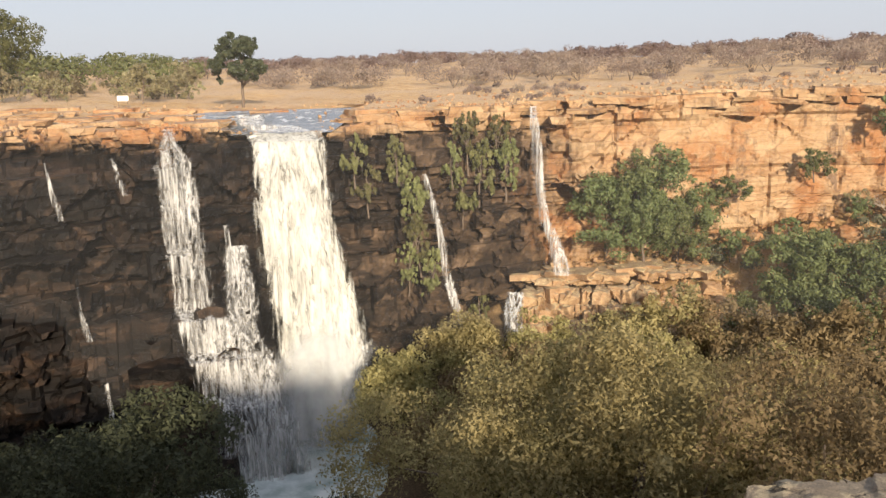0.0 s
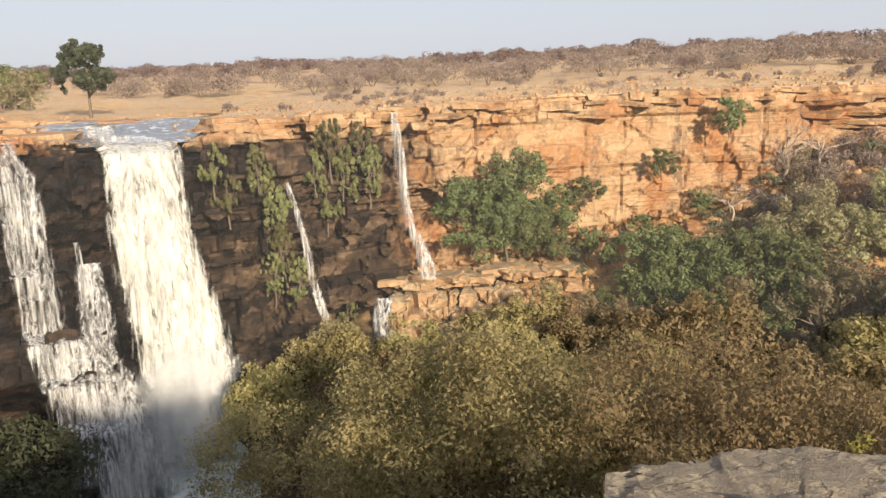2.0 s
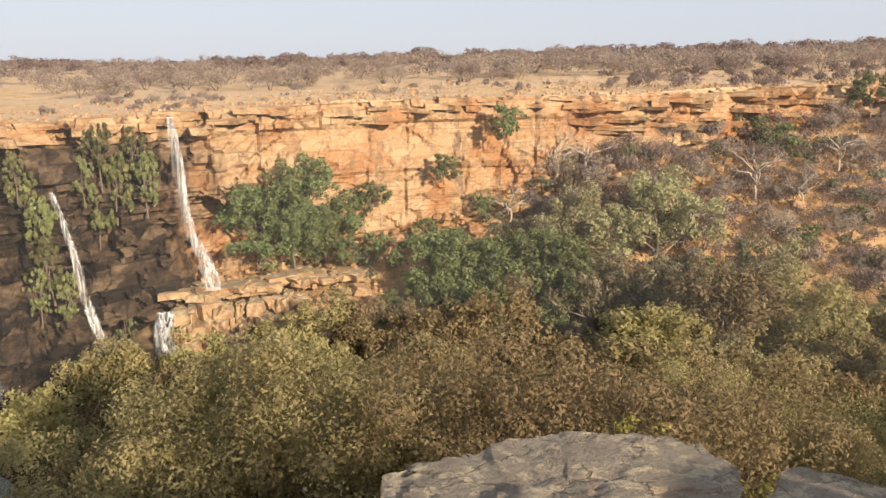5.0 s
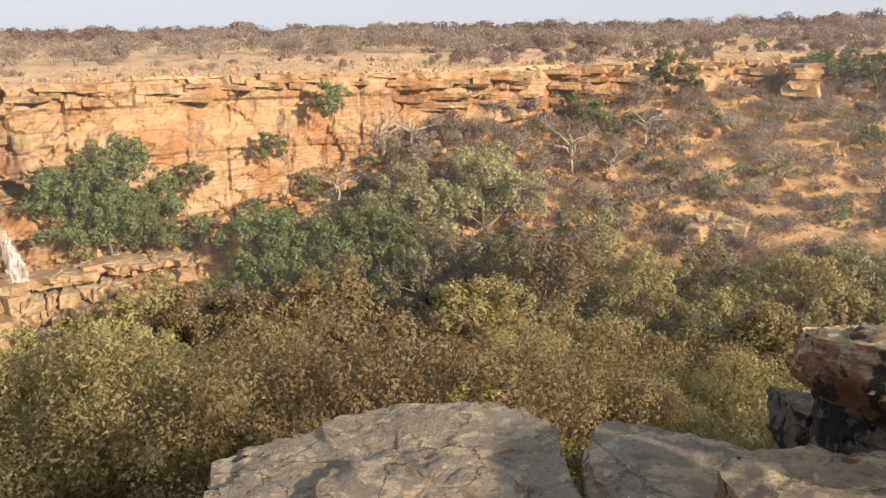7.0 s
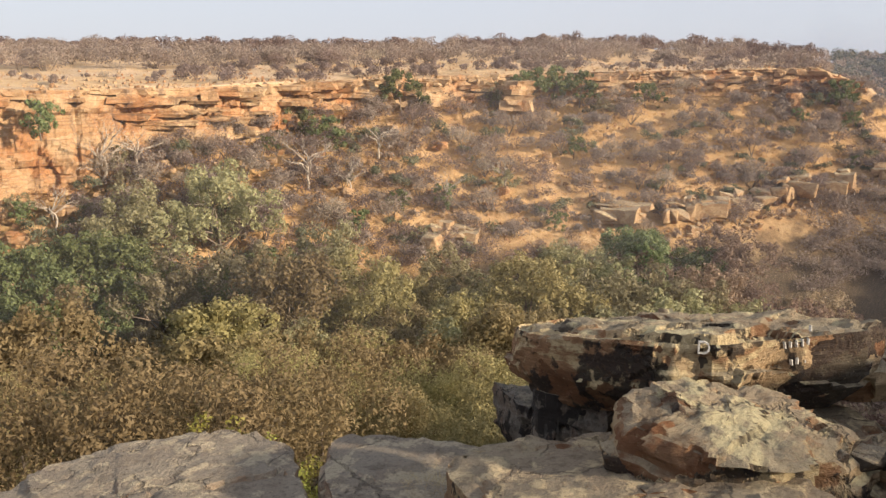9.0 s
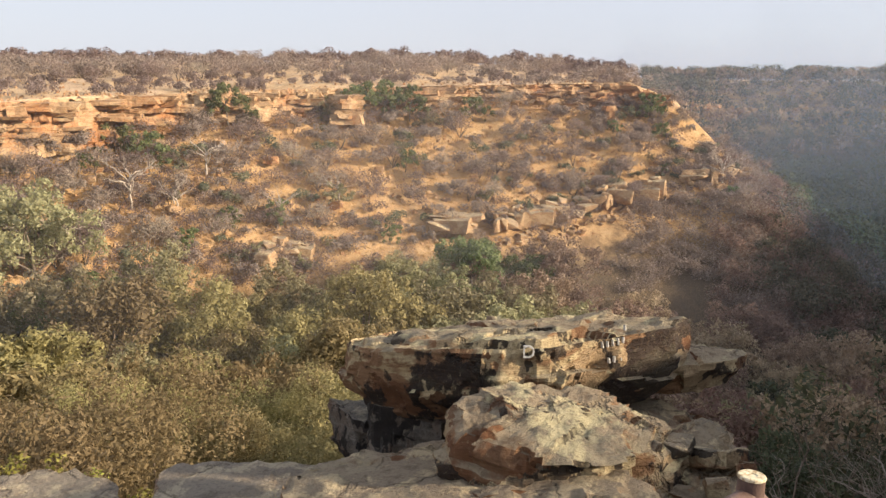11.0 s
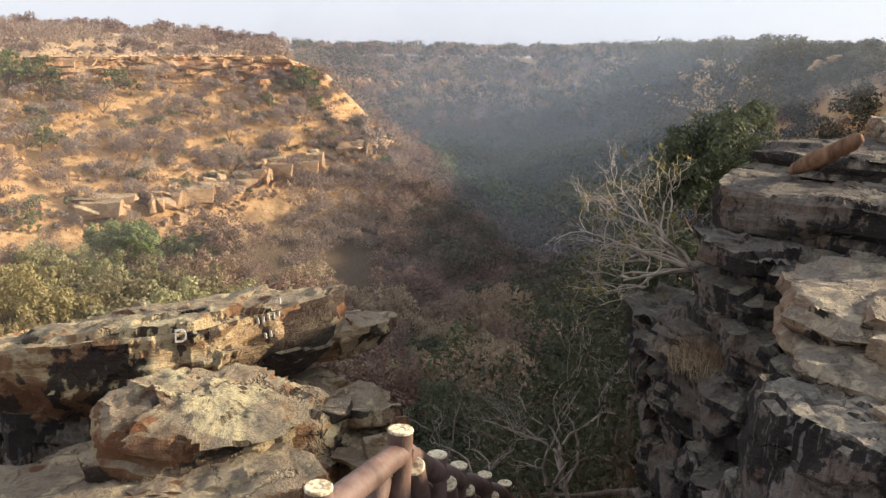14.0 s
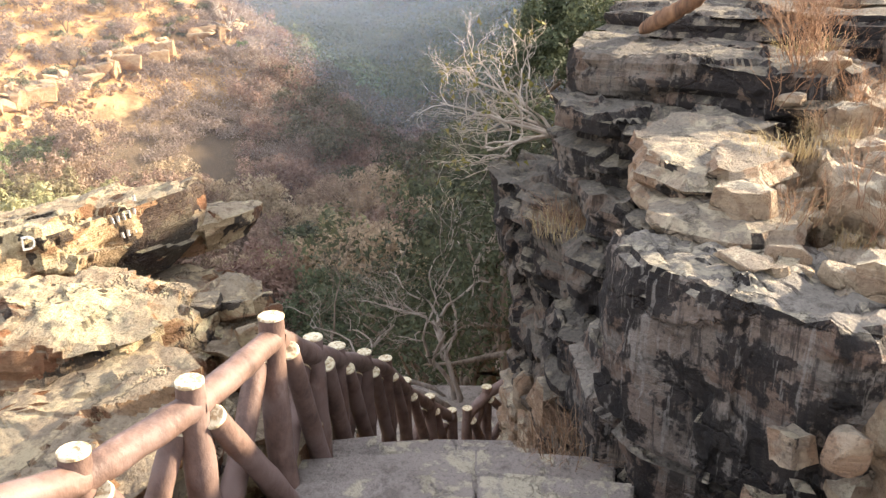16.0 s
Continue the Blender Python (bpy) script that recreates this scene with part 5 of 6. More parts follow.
for i in range(130):
    if i < 80:
        b, u = block_rng.uniform(6, 40), block_rng.uniform(-0.3, 0.95)
    else:
        b, u = block_rng.uniform(40, 84), block_rng.uniform(-0.25, 0.9)
    D, Z = profile(b)
    d = D[5] + (D[6] - D[5]) * u
    s = block_rng.choice((0.5, 0.7, 0.9, 1.3, 1.9))
    ob = new("boulder", block_rng.choice(BLOCKS))
    p = at(b, d, ground_z(b, d) + s * 0.12)
    ob.matrix_basis = pose(p.x, p.y, p.z, block_rng.uniform(-15, 15), block_rng.uniform(-15, 15), block_rng.uniform(0, 360)) @ Matrix.Diagonal((s * 1.3, s, s * 0.75, 1))
    tagged(ob, "tan sandstone boulder lying on the slope", "boulder", "slope boulders")
def rubble_stuff(name, label, places, seed):
    """Small stones beyond counting, as one mesh."""
    r = random.Random(seed)
    v, f = [], []
    for x, y, z, s in places:
        k = len(v)
        a = r.uniform(0, 6.28)
        for j in range(4):
            t = a + j * 1.57 + r.uniform(-0.4, 0.4)
            v.append((x + math.cos(t) * s * r.uniform(0.7, 1.3), y + math.sin(t) * s * r.uniform(0.7, 1.3), z - 0.1))
        for j in range(4):
            t = a + j * 1.57 + r.uniform(-0.4, 0.4)
            v.append((x + math.cos(t) * s * 0.6, y + math.sin(t) * s * 0.6, z + s * r.uniform(0.5, 0.9)))
        f += [[k + j, k + (j + 1) % 4, k + 4 + (j + 1) % 4, k + 4 + j] for j in range(4)] + [[k + 4, k + 5, k + 6, k + 7]]
    return tagged(new(name, mesh_of(name, v, f, CLIFF_DRY)), label, "rubble", kind="stuff")


rubble_stuff("slope_rubble", "small tan stones strewn over the slope", slope_places(2600, 5, 84, -0.3, 1.0, 0.12, 0.5, 81), 81)
rubble_stuff("plateau_rubble", "small tan stones strewn along the rim", [(x, y, z + 0.25, h) for x, y, z, h in band(2000, -30, 78, lambda b: 0.5, 50, 0.1, 0.35, 82)], 82)
shelf = tagged(new("rock_shelf"), "flat tan rock shelf with a blocky front below the thin fall", "outcrop", kind="structure")
SHELFSET = [block_mesh("rock_block", 110 + i, OUTCROP, 15, 0.4) for i in range(6)] + [slab_mesh("rock_block", 120 + i, OUTCROP) for i in range(5)]
for tier, (z, out, n, tall) in enumerate(((-21.6, 2.6, 90, 0.7), (-22.9, 0.4, 26, 1.3), (-24.4, -0.3, 30, 1.5), (-26.0, -0.9, 32, 1.7), (-27.8, -1.6, 32, 2.2))):
    for i in range(n):
        b = 5.4 + (13 if tier == 0 else 9 - 0.6 * tier) * (i + block_rng.random()) / n
        flat = tier == 0
        w = block_rng.uniform(1.2, 3.6) if flat else block_rng.choice((0.7, 1.0, 1.5, 2.4))
        ob = put_block(shelf, "rock_block", b, 84.0 + (b - 4) * 0.25 + out + (block_rng.uniform(-1.2, 4.5) if flat else block_rng.uniform(-0.5, 0.5)), z + block_rng.uniform(-0.35, 0.35) + (0.06 * (b - 6) if flat else 0), w, block_rng.uniform(2.0, 4.0), tall * block_rng.uniform(0.7, 1.25), block_rng.uniform(-25, 25), 5)
        ob.data = block_rng.choice(SHELFSET)
wet_ledge = tagged(new("wet_ledge"), "dark wet rock ledges beside the foot of the falls", "outcrop", kind="structure")
for b0, b1, d, z, h in ((-23.5, -14.4, 76.6, -22.4, 4.4), (-20.5, -13.4, 74.4, -26.0, 4.8), (-21.5, -14.2, 72.0, -30.0, 5.2), (-24, -17, 70.0, -33.2, 4.6)):
    b = b0
    while b < b1:
        w = block_rng.choice((1.6, 2.2, 3.0, 3.8))
        ob = put_block(wet_ledge, "slab", b, d + block_rng.uniform(-0.5, 0.5), z + block_rng.uniform(-0.4, 0.3), w * 1.2, 5.0, h, block_rng.uniform(-8, 8), 3)
        b += math.degrees(w / d)

# plants that hang on the wet cliff, and bushes on the orange face
IVY = Kinds([lambda s=s: leafy_tree("bush", 330 + s, 3.4, 2.2, "creeper", 0.15, 60, 30, 0.05, BARK, True) for s in range(3)], "green creeper hanging on the damp cliff face", "creeper", "cliff creepers")
for b, d, z, s in ((-2.8, 82.6, -11.5, 1.0), (-2.2, 82.4, -14.5, 1.2), (-1.8, 82.2, -17.5, 1.1), (-2.6, 82.3, -19.5, 0.9), (-1.2, 82.2, -20.5, 1.0), (1.6, 85.0, -8.0, 1.1), (2.4, 85.2, -11.2, 1.2), (1.2, 84.6, -13.6, 1.1), (3.6, 86.0, -8.4, 1.1), (4.2, 86.2, -10.8, 1.1), (-6.0, 82.4, -8.5, 0.9), (-5.2, 82.4, -11.5, 1.0), (2.4, 83.0, -24.5, 0.8), (0.6, 84.0, -9.6, 0.8), (-3.2, 82.8, -8.4, 0.8)):
    p = at(b, cliff_distance(b, z) - 0.1, z)
    IVY.place(p.x, p.y, p.z - 1.6, s * 0.85, squash=1.7)
for b, d, z, s in ((27.7, 100.0, -7.2, 0.95), (23.6, 98.0, -12.0, 0.8), (18.6, 95.0, -15.5, 0.95), (50.0, 130.0, -5.6, 1.35), (43.2, 121.0, -10.5, 1.35), (60.0, 145.0, -5.8, 1.5), (61.8, 146.0, -5.8, 1.3), (77.5, 166.0, -6.5, 1.3), (66.0, 152, -6.5, 1.1), (45.0, 119.0, -11.5, 1.2), (58.7, 143.5, -5.8, 1.3)):
    p = at(b, d, z)
    GREENBUSH.place(p.x, p.y, p.z, s)


# ---- the lookout: rocks close by ----
def polygon_radius(poly, th):
    """Distance from the origin to the outline of a star-shaped polygon along th."""
    dx, dy = math.cos(th), math.sin(th)
    best = 0.0
    for (x0, y0), (x1, y1) in zip(poly, poly[1:] + poly[:1]):
        ex, ey = x1 - x0, y1 - y0
        den = dx * ey - dy * ex
        if abs(den) < 1e-9:
            continue
        t = (x0 * ey - y0 * ex) / den
        u = (x0 * dy - y0 * dx) / den
        if t > 0 and -1e-6 <= u <= 1 + 1e-6:
            best = max(best, t)
    return best


LOOKOUT, LEDGE, STAIRHEAD = (0.0, 0.06), (0.14, -0.01), (0.23, -0.15)


def rock(name, outline, z0, z1, mat, seed, label="", category="rock", tilt=(0.0, 0.0), rows=None, bump=0.05, beds=0.05, bed_h=0.13, parent=None, res=0.05, dome=0.03, kind="", group="", about=LOOKOUT):
    """A weathered block of bedded rock over an outline of (bearing, distance), between two heights. rows: (share of height, share of outline)."""
    pts = [at(b, d) for b, d in outline]
    cx, cy = sum(p.x for p in pts) / len(pts) + about[0], sum(p.y for p in pts) / len(pts) + about[1]
    poly = [(p.x + about[0] - cx, p.y + about[1] - cy) for p in pts]
    per = sum(math.hypot(a[0] - b[0], a[1] - b[1]) for a, b in zip(poly, poly[1:] + poly[:1]))
    n = max(24, min(190, int(per / res)))
    h = z1 - z0
    prof = rows or [(0.0, 0.94), (0.5, 1.0), (0.93, 0.99), (1.0, 0.965)]
    m = max(5, min(40, int(h / (res * 0.8))))
    rings = [(float(np.interp(i / m, [p[0] for p in prof], [p[1] for p in prof])), i / m) for i in range(m + 1)]
    k = max(4, min(30, int(per / 6.28 / res / 1.2)))
    top = [(rings[-1][0] * (1 - (i / k)), 1.0) for i in range(1, k)]
    rad = [polygon_radius(poly, 2 * math.pi * i / n) for i in range(n)]
    layer = {}
    rr = random.Random(seed)
    verts = []
    base_r = rings[-1][0]
    shift = Vector((seed * 1.37, seed * 0.71, seed * 0.23))
    for gi, (s, u) in enumerate(rings + top):
        for i in range(n):
            th = 2 * math.pi * i / n
            r0 = rad[i] * s
            x, y = math.cos(th) * r0, math.sin(th) * r0
            z = z0 + h * u
            on_top = gi >= len(rings)
            if on_top:
                z += dome * (1 - (s / base_r) ** 2)
            side = 1.0 if not on_top else max(0.0, (s / base_r - 0.75) * 4)
            q = Vector((x + cx, y + cy, z)) + shift
            warp = noise.noise(q * 0.9) * 0.45
            li = int(math.floor(z / bed_h + warp))
            if li not in layer:
                layer[li] = rr.uniform(-1, 1)
            cell = noise.cell(Vector((x * 1.9 + li * 3.1 + 40, y * 1.9 + 40, li + seed)))
            off = (layer[li] * 0.6 + (cell - 0.5) * 1.1) * beds * side
            lumpy = noise.fractal(q * 1.2, 1.0, 2.0, 4) * 0.55
            for scale, amp in ((1.5, 0.75), (4.2, 0.3)):
                home = noise.voronoi(q * scale)[1][0]
                lumpy += amp * ((q * scale - home).dot(noise.cell_vector(home * 57.3) * 1.6 - Vector((0.8, 0.8, 0.8))) + noise.cell(home * 31.7) * 0.9 - 0.45)
            lumpy *= bump
            grain = noise.fractal(q * 9.0, 0.8, 2.1, 3) * bump * 0.24
            x += math.cos(th) * (off + (lumpy + grain) * side)
            y += math.sin(th) * (off + (lumpy + grain) * side)
            step = math.floor((noise.noise(q * 0.8 + Vector((9, 0, 0))) + 1) * 3.0) / 3.0 - 1.0
            z += (lumpy * 0.8 + grain + step * bump * 0.8) * (1.0 if gi >= len(rings) - 1 else 0.35 * u) + tilt[0] * x + tilt[1] * y
            verts.append((x + cx, y + cy, z))
    nr = len(rings) + len(top)
    faces = grid_faces(nr, n, True).tolist()
    ctr = len(verts)
    last = (nr - 1) * n
    verts.append((cx, cy, sum(v[2] for v in verts[last:]) / n))
    faces += [[last + i, last + (i + 1) % n, ctr] for i in range(n)]
    faces.append([i for i in range(n)][::-1])
    me = mesh_of(name, verts, faces, mat, True)
    me.set_sharp_from_angle(angle=radians(26))
    ob = new(name, me)
    if parent:
        ob.parent = parent
        return tagged(ob, label)
    return tagged(ob, label, category, group, kind)


# the bare rock underfoot
rock("lookout_rock", [(-150, 2.6), (-110, 2.2), (-60, 1.7), (-20, 1.5), (20, 1.5), (50, 1.5), (75, 1.2), (84, 0.95), (112, 0.95), (118, 1.5), (135, 2.4), (170, 2.8)], -4.4, -1.66, SLAB, 2, "bare grey rock of the lookout beside the stair head", kind="structure", bump=0.05, beds=0.06)
# grey slabs at the edge
rock("rock_slab", [(17.2, 5.3), (17.8, 5.95), (20.5, 6.1), (22.5, 6.15), (25, 6.1), (27, 6.4), (31, 6.5), (36, 6.55), (41, 6.5), (43.5, 6.15), (45, 5.7), (48, 4.6), (51, 3.2), (20, 3.0), (17.5, 4.2)], -4.3, -2.84, SLAB, 3, "large flat weathered grey sandstone slab at the cliff edge", tilt=(0.02, 0.0), bump=0.035, beds=0.08, bed_h=0.2)
rock("rock_slab", [(40.5, 5.8), (46, 5.9), (52, 5.9), (52, 3.2), (46, 3.0), (40.5, 3.2)], -4.4, -3.12, SLAB, 14, "lower grey rock at the bottom of the open crack", bump=0.05)
rock("rock_slab", [(26.2, 5.45), (30, 5.75), (36, 5.7), (41.5, 5.45), (42.5, 4.9), (35, 4.0), (24, 4.2)], -3.0, -2.78, SLAB, 13, "thin broken layer of grey rock on the slab", bump=0.05, rows=[(0, 1.0), (0.9, 1.0), (1.0, 0.98)])
rock("rock_slab", [(45.3, 5.5), (45.7, 6.2), (49, 6.3), (55, 6.2), (60, 5.9), (62, 4.6), (56, 3.4), (50, 3.0), (47, 4.4)], -4.0, -2.80, SLAB, 4, "flat grey rock slab beyond an open crack", bump=0.035, rows=[(0, 0.96), (0.9, 1.0), (1.0, 0.985)])
rock("rock_slab", [(51.8, 4.6), (54, 4.9), (58, 4.95), (66, 5.0), (74, 4.6), (80, 4.2), (82.5, 3.75), (81, 3.3), (72, 2.95), (58, 2.9)], -3.3, -2.11, TAN, 5, "tan sloping rock plate stained brown", tilt=(0.05, -0.10), about=LEDGE, beds=0.06, bed_h=0.07, bump=0.045, res=0.04, rows=[(0, 0.86), (0.5, 0.9), (0.8, 0.99), (0.97, 1.0), (1.0, 0.98)])
big_boulder = rock("overhanging_boulder", [(56.4, 6.2), (57.0, 5.75), (60.5, 5.45), (64, 5.3), (68, 5.15), (72, 5.2), (75.5, 5.5), (78, 5.7), (80.6, 5.95), (81.2, 6.3), (79.0, 6.45), (74, 6.55), (70, 6.55), (64, 6.6), (60, 6.55)], -2.32, -1.74, BOULDER, 6, "overhanging tan sandstone boulder with black crust and rusty stains", about=LEDGE, rows=[(0, 0.78), (0.2, 0.88), (0.4, 0.97), (0.6, 1.0), (0.92, 0.985), (1, 0.95)], beds=0.018, bed_h=0.2, bump=0.075, res=0.032, tilt=(-0.11, -0.13), dome=0.0)
rock("rock_tongue", [(77.5, 6.0), (80, 6.0), (83.6, 6.3), (84.3, 6.5), (82, 6.7), (78, 6.6)], -2.24, -2.0, BOULDER, 27, "thin tongue of rock jutting from the boulder", about=LEDGE, bump=0.05, beds=0.05, rows=[(0, 0.8), (0.5, 0.97), (1.0, 0.97)])
rock("rock_block", [(58.6, 6.3), (59, 5.7), (64, 5.5), (67, 6.0), (64, 6.6)], -2.95, -2.22, CRUST, 16, "black crusted rock under the overhanging boulder", about=LEDGE, beds=0.05)
rock("rock_block", [(56.0, 6.9), (57.5, 6.3), (62.5, 6.1), (63, 6.9)], -3.1, -2.63, CRUST, 17, "low dark rock lying under the boulder", about=LEDGE)
rock("rock_block", [(66, 6.6), (67, 5.6), (76, 5.4), (84, 5.5), (85, 6.1), (78, 6.6)], -3.3, -2.34, TAN, 26, "brown rock ledge that carries the boulders", about=LEDGE, beds=0.09, bump=0.08)
rock("boulder", [(63.2, 4.75), (64, 4.3), (70, 4.1), (76, 4.2), (81, 4.5), (81.5, 4.8), (76, 5.1), (71, 5.15), (66.5, 5.0)], -2.35, -1.90, BOULDER, 7, "weathered tan and grey boulder on the rock plate", dome=0.03, tilt=(0.09, 0.12), about=LEDGE, bump=0.085, beds=0.035, bed_h=0.12, rows=[(0, 1.03), (0.6, 1.0), (0.85, 0.97), (1.0, 0.9)], res=0.03)
rock("rock_ledge", [(77, 4.9), (78, 4.4), (83.8, 4.2), (86.5, 4.6), (86.5, 5.2), (82, 5.6)], -3.2, -2.17, TAN, 18, "broken tan ledge below the boulder", about=LEDGE, bump=0.10, beds=0.10)
rock("rock_ledge", [(78, 4.3), (79, 3.7), (85, 3.75), (88.5, 4.3), (87.5, 4.9), (82, 4.6)], -3.6, -2.45, TAN, 19, "layered tan rock beside the railing", about=LEDGE, bump=0.08, beds=0.08)
rock("rock_ledge", [(52, 3.2), (60, 2.7), (72, 2.5), (84, 2.9), (84, 3.6), (70, 3.5), (56, 3.6)], -3.7, -2.75, TAN, 20, "rubble-strewn rock under the railing", about=LEDGE, bump=0.10)
for i, (b, d, z, s) in enumerate(((80.5, 4.75, -2.08, 0.2), (82.5, 4.8, -2.12, 0.17), (84.3, 4.9, -2.15, 0.14), (79.0, 4.6, -2.06, 0.13), (85.2, 4.75, -2.18, 0.12), (83.6, 4.5, -2.2, 0.16))):
    ob = tagged(new("stone", block_rng.choice(BLOCKS).copy()), "broken chunk of pale tan rock on the ledge", "stone", "ledge stones")
    ob.data.materials[0] = TAN
    p = at(b, d, z)
    ob.matrix_basis = pose(p.x + LEDGE[0], p.y + LEDGE[1], p.z, 10 * i, 14 * i, 50 * i) @ Matrix.Diagonal((s * 1.5, s, s * 0.9, 1))

# writing on the boulder: white paint
PAINT = Nodes("white_paint")
PAINT = PAINT.finish(PAINT.ramp(PAINT.noise(PAINT.pos, 60, 3), [(0.35, (0.30, 0.27, 0.23)), (0.6, (0.66, 0.63, 0.57))]), 0.7, 0.2)



def paint_matrix(place, right, out):
    """Stands marks on a face: x along the face, y up it, z out of it."""
    out, right = Vector(out).normalized(), Vector(right)
    right = (right - out * right.dot(out)).normalized()
    up = out.cross(right)
    m = Matrix((right, up, out)).transposed().to_4x4()
    m.translation = Vector(place)
    return m


def letter_mesh(text, size, depth):
    curve = bpy.data.curves.new("painted_letter", "FONT")
    curve.body, curve.size, curve.extrude = text, size, depth
    curve.align_x, curve.align_y = "CENTER", "CENTER"
    tmp = bpy.data.objects.new("letter", curve)
    me = bpy.data.meshes.new_from_object(tmp)
    bpy.data.objects.remove(tmp)
    me.materials.append(PAINT)
    return me


letter = part("painted_letter", letter_mesh("D", 0.115, 0.022), big_boulder, "white painted letter")
letter.matrix_basis = paint_matrix((5.10, 1.782, -1.725), (0.36, -0.93, 0.0), (-0.91, -0.36, 0.2))
for i, (x, y, w, h, slant) in enumerate(((-0.10, 0.05, 0.03, 0.07, 8), (-0.055, 0.05, 0.034, 0.062, -6), (-0.01, 0.055, 0.03, 0.07, 4), (0.035, 0.06, 0.034, 0.075, 0), (0.08, 0.065, 0.03, 0.066, -8), (-0.05, -0.06, 0.026, 0.06, 6), (-0.005, -0.055, 0.04, 0.066, -4), (0.05, -0.05, 0.036, 0.06, 5), (0.10, 0.15, 0.034, 0.06, 0))):
    bm = bmesh.new()
    bmesh.ops.create_cube(bm, size=1.0)
    for v in bm.verts:
        v.co = Vector((v.co.x * 0.007, v.co.y * h * 0.62, v.co.z * 0.022))
    me = bpy.data.meshes.new("paint_bar")
    bm.to_mesh(me)
    bm.free()
    me.materials.append(PAINT)
    bar = part("paint_bar", me, big_boulder, "white paint stroke")
    bar.matrix_basis = paint_matrix((5.583, 1.348, -1.79), (0.81, -0.58, -0.05), (-0.56, -0.80, 0.2)) @ pose(x, y, 0.0, 0, 0, slant)

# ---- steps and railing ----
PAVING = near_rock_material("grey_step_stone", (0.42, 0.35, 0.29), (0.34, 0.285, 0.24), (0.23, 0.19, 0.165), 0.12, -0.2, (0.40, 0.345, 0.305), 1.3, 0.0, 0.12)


def stone_step(name, b0, b1, d0, d1, z, mat, seed, parent, rise=0.22):
    """One slab of a step, with worn edges."""
    r = random.Random(seed)
    bm = bmesh.new()
    low, high = [], []
    for b, d in ((b0, d0), (b1, d0), (b1, d1), (b0, d1)):
        p = at(b, d)
        q = Vector((p.x + STAIRHEAD[0], p.y + STAIRHEAD[1], 0))
        low.append(bm.verts.new((q.x, q.y, z - rise)))
        high.append(bm.verts.new((q.x, q.y, z + r.uniform(-0.006, 0.006))))
    bm.faces.new(high[::-1])
    bm.faces.new(low)
    for i in range(4):
        bm.faces.new((low[i], high[i], high[(i + 1) % 4], low[(i + 1) % 4])[::-1])
    bmesh.ops.recalc_face_normals(bm, faces=list(bm.faces))
    bmesh.ops.bevel(bm, geom=list(bm.edges), offset=0.012, segments=2, affect="EDGES")
    me = bpy.data.meshes.new(name)
    bm.to_mesh(me)
    bm.free()
    me.materials.append(mat)
    return part(name, me, parent)


steps = tagged(new("steps"), "worn grey stone steps leading down beside the rock", "steps", kind="structure")
treads = [(1.0, -1.75)] + [(1.0 + 0.42 * i, -1.75 - 0.155 * i) for i in range(1, 7)]
for i, (d, z) in enumerate(treads):
    w = math.degrees(0.8 / (d + 0.3))
    stone_step("step", 96 - w, 98, d, d + 0.425, z, PAVING, 50 + i, steps)
    stone_step("step", 98.2, 97 + w, d, d + 0.425, z, PAVING, 70 + i, steps)
landing = [(84.5, 90.5), (90.6, 96.6), (96.7, 103.0), (103.1, 110.5)]
for i, (b0, b1) in enumerate(landing):
    stone_step("step", b0, b1, 3.93, 4.55 - 0.07 * i, -2.97, PAVING, 90 + i, steps)
for i in range(17):
    d, z = 4.5 + 0.22 * i, -2.97 - 0.175 * (i + 1)
    for j in range(2):
        stone_step("step", 88.5 + 6.1 * j + 0.3 * i, 94.5 + 6.5 * j + 0.3 * i, d, d + 0.25, z, PAVING, 120 + 2 * i + j, steps)
stone_step("step", 90, 108, 8.3, 10.5, -5.95, PAVING, 200, steps)

LOGWOOD = Nodes("brown_log_concrete")
n1 = LOGWOOD.noise(LOGWOOD.scaled(LOGWOOD.pos, 11, 11, 7), 1.0, 6.0, 0.65)
n2 = LOGWOOD.noise(LOGWOOD.pos, 3.0, 5.0)
LOGWOOD.bump(n1, 0.5, 0.02)
LOGWOOD = LOGWOOD.finish(LOGWOOD.mix(LOGWOOD.step(n2, 0.45, 0.62), LOGWOOD.ramp(n1, [(0.32, (0.075, 0.045, 0.035)), (0.6, (0.17, 0.105, 0.08)), (0.78, (0.27, 0.19, 0.16))]), (0.185, 0.125, 0.105)), 0.6, 0.35)
CUTWOOD = Nodes("cream_cut_end")
CUTWOOD = CUTWOOD.finish(CUTWOOD.ramp(CUTWOOD.noise(CUTWOOD.pos, 45, 4), [(0.4, (0.40, 0.29, 0.16)), (0.5, (0.66, 0.57, 0.38)), (0.7, (0.74, 0.67, 0.48))]), 0.7, 0.3)


